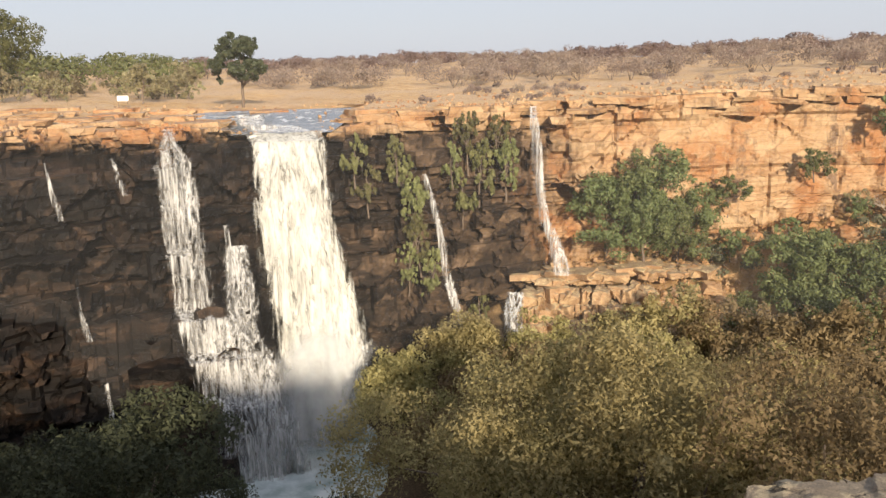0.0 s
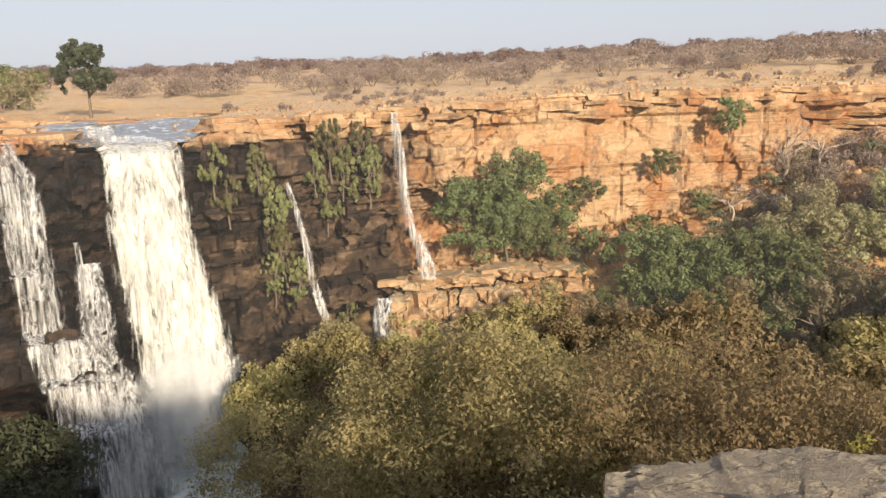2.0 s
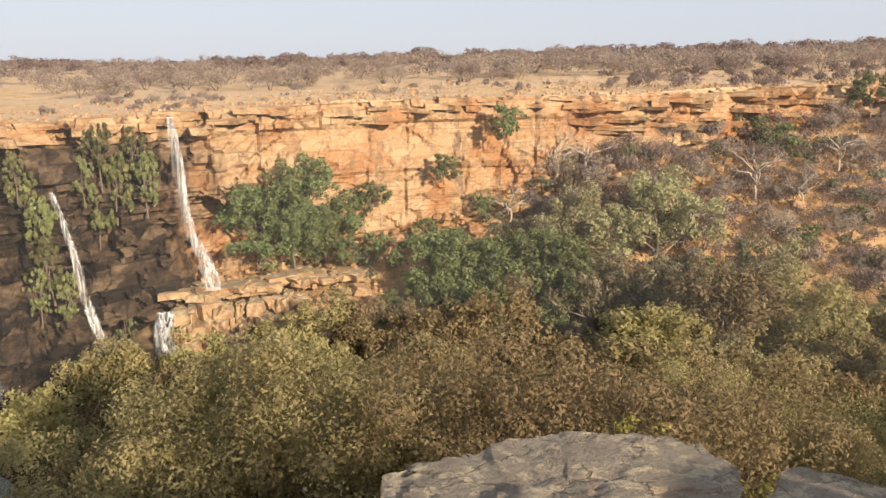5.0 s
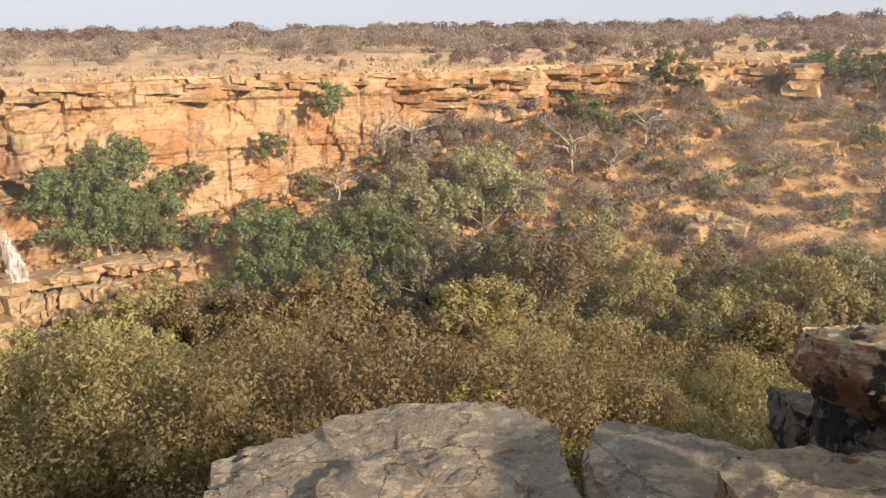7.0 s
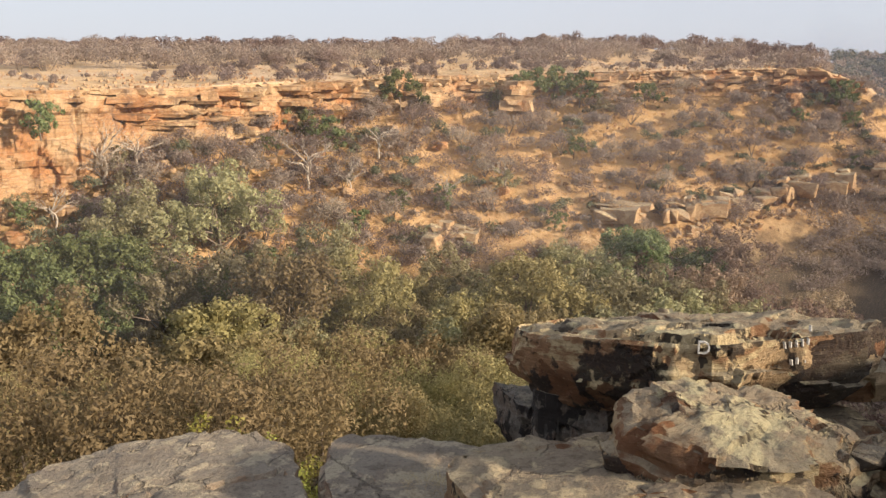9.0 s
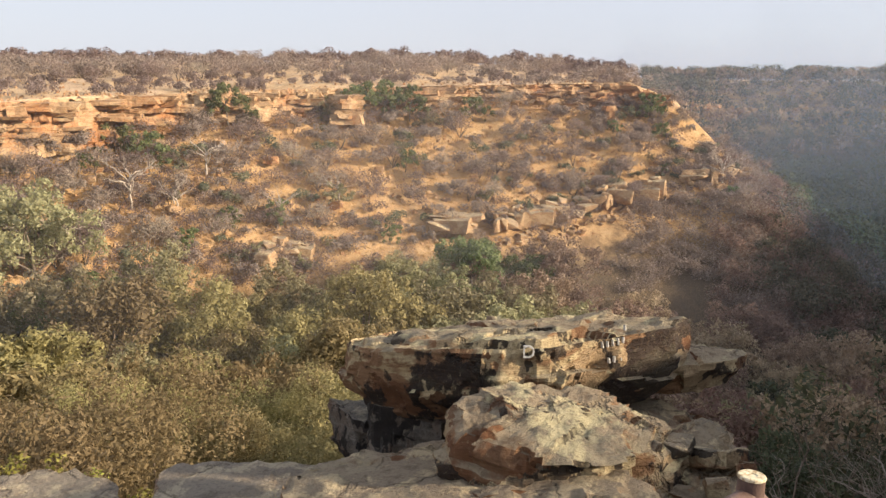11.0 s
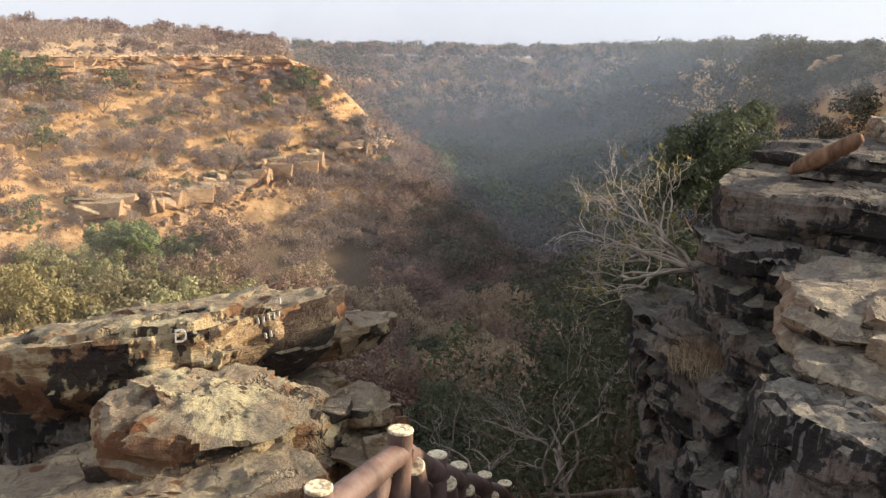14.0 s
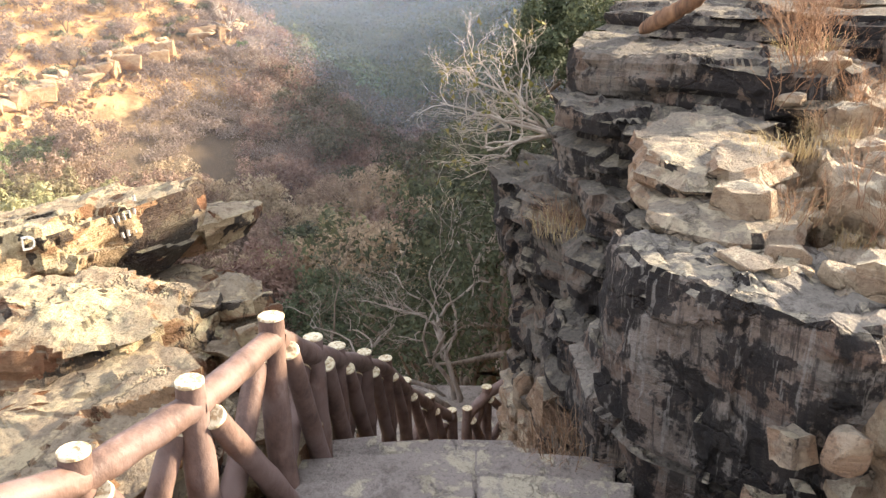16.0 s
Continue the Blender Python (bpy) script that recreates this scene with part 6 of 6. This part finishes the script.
def log_part(name, a, b, r0, r1, parent, seed, cap=True, bend=0.0):
    """A log from a to b, a little crooked, with its pale cut ends."""
    r = random.Random(seed)
    v, f = [], []
    pts = limb(r, a, b, bend + 0.012, 9)
    rad = [(r0 + (r1 - r0) * i / 8) * (1 + 0.06 * r.uniform(-1, 1)) for i in range(9)]
    tube(v, f, pts, rad, 12)
    ob = part(name, mesh_of(name, v, f, LOGWOOD, True), parent)
    ob.data.set_sharp_from_angle(angle=radians(50))
    if cap:
        for p, q, rr in ((pts[-1], pts[-2], rad[-1]),):
            ax = (p - q).normalized()
            u = ax.orthogonal().normalized()
            w = ax.cross(u)
            cv, cf = [], []
            prof = [(0.0, 1.03), (0.010, 1.03), (0.014, 0.95), (0.013, 0.42), (0.009, 0.36), (0.010, 0.0)]
            for hgt, sc in prof:
                for kk in range(14):
                    t = 2 * math.pi * kk / 14
                    cv.append(tuple(p + ax * hgt + (u * math.cos(t) + w * math.sin(t)) * rr * max(sc, 0.02)))
            cf = grid_faces(len(prof), 14, True).tolist()
            part("cut_end", mesh_of("cut_end", cv, cf, CUTWOOD), ob, "cream cut end with a ring")
    return ob


def railing(label, tops, height, seed):
    """A railing of crossed logs: posts, a top rail and two braces in each bay."""
    thing = tagged(new("railing"), label, "railing", "railings")
    tops = [Vector(p) for p in tops]
    for i, p in enumerate(tops):
        log_part("post", p - Vector((0, 0, height)), p, 0.069, 0.055, thing, seed + i)
    for i, (p, q) in enumerate(zip(tops, tops[1:])):
        dn = Vector((0, 0, 1))
        log_part("top_rail", p - dn * 0.10, q - dn * 0.10, 0.06, 0.057, thing, seed + 40 + i, False)
        side = (q - p).cross(dn).normalized() * 0.055
        log_part("brace", q - dn * height * 0.98 + side + (p - q) * 0.12, p - dn * 0.16 + side + (q - p) * 0.06, 0.058, 0.048, thing, seed + 80 + i)
        log_part("brace", p - dn * height * 0.98 - side + (q - p) * 0.12, q - dn * 0.2 - side + (p - q) * 0.10, 0.058, 0.048, thing, seed + 120 + i)
    return thing


def steps_at(b, d, z):
    p = at(b, d, z)
    return (p.x + STAIRHEAD[0], p.y + STAIRHEAD[1], z)


railing("rustic railing of brown crossed logs with cream cut ends", [(2.28, 1.05, -1.45), (2.66, 0.80, -1.60), (3.04, 0.50, -1.58), (3.72, 0.27, -1.65), steps_at(86.0, 4.25, -2.13), steps_at(87.7, 5.0, -2.57), steps_at(89.7, 5.7, -2.99), steps_at(91.25, 6.4, -3.42), steps_at(92.7, 7.0, -3.97), steps_at(94.5, 7.6, -4.5), steps_at(96.2, 8.1, -4.97)], 0.95, 300)
railing("rustic log railing round the lower landing", [steps_at(97.4, 8.35, -5.1), steps_at(98.9, 8.75, -5.05), steps_at(102.2, 9.0, -4.79), steps_at(105.5, 9.3, -4.6)], 0.95, 500)

# ---- the layered outcrop beside the steps ----
wall = tagged(new("rock_wall"), "dark layered rock outcrop beside the steps", "outcrop", kind="structure")


def ledge(outline, z0, z1, seed, mat=CRUST, label="", **more):
    more.setdefault("beds", 0.07)
    if more.get("bed_h", 0.13) <= 0.3:
        more["bed_h"] = more.get("bed_h", 0.13) * 0.55
        more["beds"] *= 0.75
    more["bump"] = more.get("bump", 0.05) * 0.7
    more.setdefault("res", 0.055)
    return rock("ledge", outline, z0, z1, mat, seed, label, parent=wall, about=STAIRHEAD, **more)


ledge([(103.8, 6.6), (105, 6.1), (109, 5.9), (114, 5.7), (118, 5.5), (121, 5.6), (124, 6.5), (118, 8.2), (108, 8.4)], -1.28, -0.86, 31, bump=0.09, bed_h=0.16)
ledge([(105.5, 7.6), (110, 7.0), (117, 6.9), (127, 6.6), (127, 9), (112, 9.5)], -1.0, -0.66, 32, bump=0.07, bed_h=0.1)
ledge([(102.8, 6.3), (103.5, 5.8), (108, 5.4), (113, 5.3), (116.5, 5.3), (121, 6.2), (115, 7.5), (106, 7.6)], -1.78, -1.17, 33, bump=0.10, bed_h=0.22, beds=0.10)
ledge([(104.5, 5.9), (106, 5.3), (110, 5.0), (113, 5.0), (114, 6.2), (107, 6.6)], -2.05, -1.66, 34, bump=0.06)
ledge([(99.0, 7.3), (99.6, 6.4), (102.5, 6.0), (106, 5.7), (108, 6.4), (105, 7.6), (101, 7.9)], -2.75, -1.93, 35, bump=0.12, beds=0.12, bed_h=0.22)
ledge([(100.4, 7.2), (101, 6.2), (104.5, 5.6), (109, 5.3), (110, 6.5), (104, 7.6)], -3.6, -2.6, 36, bump=0.12, beds=0.14, bed_h=0.25)
ledge([(104, 6.0), (105, 5.2), (109, 4.8), (113, 4.8), (113, 6), (107, 6.6)], -3.2, -1.98, 37, bump=0.10, beds=0.12, bed_h=0.2)
ledge([(108.2, 5.2), (108.5, 4.5), (112, 4.15), (116, 4.2), (119, 4.6), (117, 5.6), (111, 5.8)], -1.72, -1.17, 38, SLAB, "pale flat-topped ledge of grey rock", bump=0.07, bed_h=0.14, tilt=(0.0, 0.0))
ledge([(109.4, 4.5), (110, 4.0), (115, 3.8), (120, 3.9), (121, 4.6), (114, 5.0)], -1.62, -1.33, 39, SLAB, bump=0.06, bed_h=0.1)
ledge([(108, 4.6), (109.5, 4.1), (113, 3.9), (113, 5.0), (110, 5.2)], -2.5, -1.5, 40, bump=0.10, beds=0.12, bed_h=0.2)
ledge([(106.0, 3.95), (107.4, 3.5), (112.5, 3.28), (117, 3.12), (123, 2.95), (127, 3.0), (128, 3.6), (119, 4.2), (110, 4.3)], -2.28, -1.34, 41, STREAKED, "large black-streaked boulder", bump=0.13, beds=0.015, bed_h=0.6, tilt=(0.0, 0.04), rows=[(0, 0.86), (0.25, 0.94), (0.6, 1.0), (0.9, 0.98), (1.0, 0.92)], res=0.035)
ledge([(104.6, 4.7), (106.5, 3.95), (111, 3.5), (117, 3.4), (123, 3.3), (124, 4.2), (110, 5)], -3.4, -2.2, 42, STREAKED, bump=0.10, beds=0.09, bed_h=0.3)
ledge([(103.2, 5.4), (104.2, 4.8), (107, 4.6), (108, 5.4), (105, 5.9)], -3.5, -2.42, 43, bump=0.09, beds=0.1)
ledge([(102.2, 6.4), (103, 5.5), (105, 5.3), (106, 6.2)], -4.0, -2.9, 44, bump=0.09)
ledge([(101.2, 7.2), (101.6, 6.6), (103.2, 6.3), (104.5, 7.0)], -5.0, -3.3, 45, SLAB, bump=0.08)
ledge([(99.5, 8.2), (100.5, 7.4), (103, 7.3), (104, 8.4)], -6.2, -4.5, 46, SLAB, bump=0.1)
ledge([(119, 5.0), (121, 4.3), (127, 4.0), (134, 4.2), (136, 7.5), (122, 7.6)], -2.2, -1.12, 47, PALE_STONE, "stony earth bank with dry grass", bump=0.12, tilt=(0.08, -0.02))
ledge([(120, 4.2), (122, 3.2), (130, 2.6), (138, 2.8), (138, 4.6), (124, 5.0)], -2.6, -1.42, 48, PALE_STONE, bump=0.12)
ledge([(116, 3.4), (118, 3.1), (124, 2.7), (134, 2.2), (140, 2.6), (136, 3.4), (122, 3.8)], -3.3, -2.3, 49, CRUST, bump=0.1)

ledge([(112.5, 8.6), (114, 8.0), (118, 7.6), (123, 7.8), (124, 10), (114, 10.5)], -1.0, -0.46, 52, SLAB, bump=0.08, bed_h=0.12)

# loose stones on the bank and below the boulder
LOOSE = [slab_mesh("loose_stone", 400 + i, PALE_STONE) for i in range(2)] + [block_mesh("loose_stone", 400 + i, PALE_STONE, 22, 0.66) for i in range(5)]
LOOSE_DARK = [slab_mesh("loose_stone", 420 + i, SLAB) for i in range(3)] + [block_mesh("loose_stone", 420 + i, SLAB, 22, 0.66) for i in range(4)]


def loose_stone(b, d, z, w, dep, h, turn, dark=False, tip=10, label="pale angular loose stone on the bank"):
    ob = new("stone", block_rng.choice(LOOSE_DARK if dark else LOOSE))
    p = steps_at(b, d, z)
    ob.matrix_basis = pose(*p, block_rng.uniform(-tip, tip), block_rng.uniform(-tip, tip), turn) @ Matrix.Diagonal((w * 0.66, dep * 0.72, h * 0.66, 1))
    return tagged(ob, label, "stone", "loose stones")


def bank_top():
    """The surface of the outcrop and bank, to rest stones and stalks on."""
    v, f = [], []
    for ob in wall.children:
        k = len(v)
        v += [tuple(p.co) for p in ob.data.vertices]
        f += [[i + k for i in p.vertices] for p in ob.data.polygons]
    return bvhtree.BVHTree.FromPolygons(v, f)


BANK = bank_top()


def bank_height(b, d):
    p = steps_at(b, d, 3.0)
    hit = BANK.ray_cast(Vector(p), Vector((0, 0, -1)))[0]
    return hit.z if hit else None


for b, d, w, dep, h, turn in ((116.2, 4.1, 0.36, 0.26, 0.22, 20), (119.9, 4.6, 0.20, 0.16, 0.12, 60), (120.6, 4.15, 0.34, 0.2, 0.22, -50), (121.6, 5.3, 0.26, 0.2, 0.24, 15), (124.3, 4.7, 0.5, 0.36, 0.26, 30), (119.2, 3.75, 0.34, 0.22, 0.16, 70), (122.5, 3.6, 0.32, 0.22, 0.2, 0), (125.4, 3.5, 0.3, 0.24, 0.3, 40), (116.4, 3.55, 0.5, 0.22, 0.07, 10), (118.6, 3.5, 0.14, 0.1, 0.06, 30), (126.6, 4.3, 0.3, 0.24, 0.22, 80), (120.2, 5.9, 0.4, 0.26, 0.14, 10)):
    loose_stone(b, d, bank_height(b, d) + h * 0.22, w, dep, h, turn)
for i in range(46):
    b, d, w = block_rng.uniform(117.5, 128), block_rng.uniform(3.5, 6.6), block_rng.choice((0.07, 0.09, 0.12, 0.16, 0.22))
    z = bank_height(b, d)
    if z is not None:
        loose_stone(b, d, z + w * 0.15, w * 1.3, w, w * 0.7, block_rng.uniform(0, 180), dark=i % 4 == 0, tip=16, label="small stone among the dry grass of the bank")
for row in ((121.2, 2.95, -1.84, 0.24, 0.18, 0.22, 10), (124.8, 2.85, -1.75, 0.3, 0.26, 0.34, 30), (120.2, 2.9, -2.14, 0.40, 0.26, 0.22, -15), (124.0, 2.75, -2.05, 0.46, 0.14, 0.14, -50), (126.2, 2.7, -1.98, 0.4, 0.2, 0.16, -60), (118.6, 2.9, -2.33, 0.3, 0.3, 0.2, 70), (122.6, 2.7, -2.28, 0.34, 0.26, 0.24, 20), (116.2, 3.0, -2.45, 0.26, 0.2, 0.16, 0), (126.0, 2.55, -2.3, 0.4, 0.3, 0.26, 44)):
    row = (*row[:3], *[k * 0.82 for k in row[3:6]], row[6])
    loose_stone(*row, dark=True, label="angular stone in the heap at the foot of the boulder", tip=18)
for row in ((104.0, 5.0, -3.0, 0.4, 0.3, 0.36, 0), (103.0, 5.6, -3.3, 0.36, 0.3, 0.4, 20), (101.9, 6.0, -3.5, 0.34, 0.3, 0.5, 40)):
    loose_stone(*row, dark=True, label="dark grey loose stone beside the outcrop")

# the log on the ledge
LOGBARK = bark_material("orange_brown_log", (0.09, 0.055, 0.04), (0.29, 0.17, 0.10))
lv, lf = [], []
tube(lv, lf, limb(random.Random(9), Vector(steps_at(108.6, 6.9, -0.80)), Vector(steps_at(112.4, 6.55, -0.50)), 0.012, 16), [0.02, 0.045, 0.052, 0.06, 0.055, 0.064, 0.06, 0.066, 0.06, 0.063, 0.058, 0.062, 0.06, 0.055, 0.05, 0.03], 12)
lv = [tuple(Vector(q) + noise.noise_vector(Vector(q) * 22) * 0.014) for q in lv]
tagged(new("fallen_log", mesh_of("fallen_log", lv, lf, LOGBARK, True)), "short orange-brown dead log lying on the ledge", "log")

# bare crooked tree that leans out over the stair, and plants about the outcrop
def crooked_tree(name, label, base, ways, seed, size, bark, leaf=None, girth=0.034):
    r = random.Random(seed)
    thing = tagged(new(name), label, "bare tree", "bare trees")
    v, f = [], []
    foot = Vector(base) + Vector((0.15, -0.2, -1.3))
    tube(v, f, limb(r, foot, Vector(base), 0.08, 6), list(np.linspace(girth * 2.0, girth * 1.25, 6)), 8)
    part("trunk", mesh_of("trunk", v, f, bark, True), thing)
    v, f = [], []
    for w in ways:
        branch_out(r, v, f, Vector(base), Vector(w).normalized(), size * r.uniform(0.8, 1.1), girth, 5, 0.0, 6, 0.24)
    part("crown", mesh_of("crown", v, f, bark, True), thing)
    if leaf:
        rs = np.random.RandomState(seed)
        tips = [v[i] for i in range(0, len(v), 331)]
        q, g = scatter_leaves(rs, tips, [0.10] * len(tips), 2, 0.03)
        part("foliage", mesh_of("foliage", q, g, LEAF[leaf]), thing, "few yellow-green leaves")
    return thing


crooked_tree("bare_tree", "bare tree with pale crooked branches growing out of the outcrop", steps_at(103.4, 7.4, -1.75), [(0.1, 1.0, 0.3), (0.2, 0.8, 0.7), (-0.5, 0.9, 0.0), (0.5, 0.6, 0.5), (0.4, 1.0, -0.3), (0.3, 0.9, 0.1), (-0.2, 1.0, -0.35), (-0.4, 0.6, 0.5)], 61, 0.6, BARK_PALE, "lime", 0.019)
crooked_tree("bare_tree", "bare ash-grey tree with fine twigs rising beside the stair", steps_at(96.5, 10.0, -6.2), [(0, 0.4, 1), (-0.3, 0.9, 0.8), (0.2, 0.2, 1), (0.1, 0.9, 0.5)], 64, 1.25, BARK_ASH, None, 0.045)
crooked_tree("bare_tree", "bare grey tree rising from the gorge below the stair", steps_at(97.0, 12.5, -7.5), [(0, 0.2, 1), (-0.3, 0.5, 0.8), (0.3, -0.3, 0.9)], 62, 1.8, BARK)
crooked_tree("bare_tree", "bare grey tree rising from the gorge below the stair", steps_at(89.0, 14.5, -9.0), [(0, 0.2, 1), (-0.3, 0.3, 0.8), (0.3, -0.3, 0.9)], 63, 2.0, BARK)
GREYTREE = Kinds([lambda s=s: bare_tree("bare_tree", 280 + s, 6.5, BARK_ASH if s == 1 else BARK, 5) for s in range(3)], "leafless grey tree in the shaded thicket below the stair", "bare tree", "thicket trees")
for i in range(20):
    plant(GREYTREE, plant_rng.uniform(83, 103), plant_rng.uniform(16, 52), plant_rng.uniform(0.7, 1.15))
NEARLEAF = Kinds([lambda: leafy_tree("tree", 341, 5.5, 4.2, "dark", 0.075, 160, 110, 0.15, BARK, True)], "dense dark green tree behind the outcrop", "tree")
p = steps_at(104.6, 16.5, -6.2)
NEARLEAF.place(p[0], p[1], p[2] + 1.6, 0.66)
LOWLEAF = Kinds([lambda s=s: leafy_tree("tree", 350 + s, 5.0, 4.6, "dark", 0.05, 130, 52, 0.1, BARK, True) for s in range(2)], "small-leaved dark green tree below the stair", "tree", "stair trees")
for b, d, z, s in ((101.5, 12.5, -9.0, 1.1), (97.5, 13.5, -10.5, 1.1), (94.0, 15.0, -12.0, 1.1), (103.5, 11.0, -7.8, 0.9), (99.5, 16, -10.0, 1.2)):
    p = steps_at(b, d, z)
    LOWLEAF.place(p[0], p[1], p[2], s)
TWIGLEAF = Kinds([lambda: leafy_tree("tree", 360, 4.0, 3.0, "sage", 0.06, 80, 50, 0.2, BARK, True)], "small-leaved tree at the top of the bank", "tree")
p = steps_at(121.0, 17.0, -1.2)
TWIGLEAF.place(p[0], p[1], p[2], 1.0)

# dry grass on the rocks
DRYGRASS = Kinds([lambda s=s: grass_tuft("grass_tuft", 370 + s, 0.26, 0.62, 190, "hay", 0.0022) for s in range(3)], "tuft of dry straw-coloured grass among the rocks", "grass", "grass tufts")
for b, d, z, s in ((103.8, 5.75, -1.98, 0.8), (104.6, 5.6, -2.0, 0.8), (105.2, 5.8, -1.95, 0.8), (110.2, 4.6, -2.05, 0.5), (105.9, 4.15, -2.95, 0.8), (105.6, 4.05, -2.7, 0.9), (104.9, 4.3, -2.9, 0.8)):
    p = steps_at(b, d, z)
    DRYGRASS.place(p[0], p[1], p[2], s)
def dry_stalks(name, seed):
    """A dead herb: thin forking red-brown stalks."""
    r = random.Random(seed)
    v, f = [], []
    for i in range(6):
        w = Vector((r.uniform(-0.6, 0.6), r.uniform(-0.6, 0.6), 1.0)).normalized()
        branch_out(r, v, f, Vector((r.uniform(-0.1, 0.1), r.uniform(-0.1, 0.1), -0.03)), w, 0.2, 0.0032, 3, 0.0, 3)
    return new(name, mesh_of(name, v, f, STALK, True))


STALK = bark_material("red_brown_stalk", (0.16, 0.085, 0.05), (0.36, 0.22, 0.13))
STALKS = Kinds([lambda s=s: dry_stalks("dry_herb", 640 + s) for s in range(3)], "dead red-brown herb with thin forking stalks", "dry plant", "dry herbs")
for i in range(34):
    b, d = plant_rng.uniform(117.5, 127), plant_rng.uniform(3.9, 6.8)
    z = bank_height(b, d)
    if z is not None:
        p = steps_at(b, d, z)
        if i % 2:
            STALKS.place(p[0], p[1], z, plant_rng.uniform(0.5, 1.0))
        else:
            DRYGRASS.place(p[0], p[1], z, plant_rng.uniform(0.35, 0.8))
for i in range(9):
    b, d = 117.6 + 3.2 * plant_rng.random(), plant_rng.uniform(5.2, 6.4)
    z = bank_height(b, d)
    if z is not None:
        p = steps_at(b, d, z)
        STALKS.place(p[0], p[1], z, plant_rng.uniform(1.0, 1.5))
for b, d, z, s in ((50.6, 5.2, -2.95, 0.9), (51.4, 4.9, -2.95, 0.8), (50.0, 4.8, -2.98, 0.7), (52.5, 5.3, -2.8, 0.6)):
    p = at(b, d, z)
    DRYGRASS.place(p.x, p.y, p.z, s)

# a scrap of white cloth in the crack
cv = []
for i in range(9):
    for j in range(7):
        p = at(47.6 + 0.22 * i, 4.85 + 0.03 * j, -2.72 + 0.05 * math.sin(i * 1.1) + 0.03 * math.cos(j * 1.7 + i) - 0.03 * j)
        cv.append(tuple(p))
CLOTH = Nodes("white_cloth")
CLOTH = CLOTH.finish(CLOTH.ramp(CLOTH.noise(CLOTH.pos, 30, 3), [(0.3, (0.66, 0.68, 0.74)), (0.6, (0.8, 0.81, 0.84))]), 0.8, 0.2)
cloth = new("cloth_scrap", mesh_of("cloth_scrap", cv, grid_faces(9, 7).tolist(), CLOTH, True))
sol = cloth.modifiers.new("thickness", "SOLIDIFY")
sol.thickness = 0.006
tagged(cloth, "scrap of white cloth caught in the crack", "cloth")

# a small white signboard on the river bank
WHITE = Nodes("white_board")
WHITE = WHITE.finish(WHITE.ramp(WHITE.noise(WHITE.pos, 3, 3), [(0.3, (0.7, 0.7, 0.68)), (0.6, (0.8, 0.8, 0.78))]), 0.6, 0.3)
sign = tagged(new("signboard"), "small white signboard on two posts by the river", "sign")
p = at(-20.2, 128, 0)
gz = ground_z(-20.2, 128)
sign.matrix_basis = pose(p.x, p.y, gz, 0, 0, 20)


def box(name, x, y, z, w, d, h, mat, parent, label=""):
    bm = bmesh.new()
    bmesh.ops.create_cube(bm, size=1.0)
    for v in bm.verts:
        v.co = Vector((v.co.x * w + x, v.co.y * d + y, v.co.z * h + z))
    bmesh.ops.bevel(bm, geom=list(bm.edges), offset=min(w, d, h) * 0.12, segments=1, affect="EDGES")
    me = bpy.data.meshes.new(name)
    bm.to_mesh(me)
    bm.free()
    me.materials.append(mat)
    return part(name, me, parent, label)


box("board", 0, 0, 1.5, 1.5, 0.06, 0.75, WHITE, sign)
box("post", -0.6, 0.06, 0.7, 0.07, 0.07, 1.8, BARK, sign, "thin dark post")
box("post", 0.6, 0.06, 0.7, 0.07, 0.07, 1.8, BARK, sign, "thin dark post")
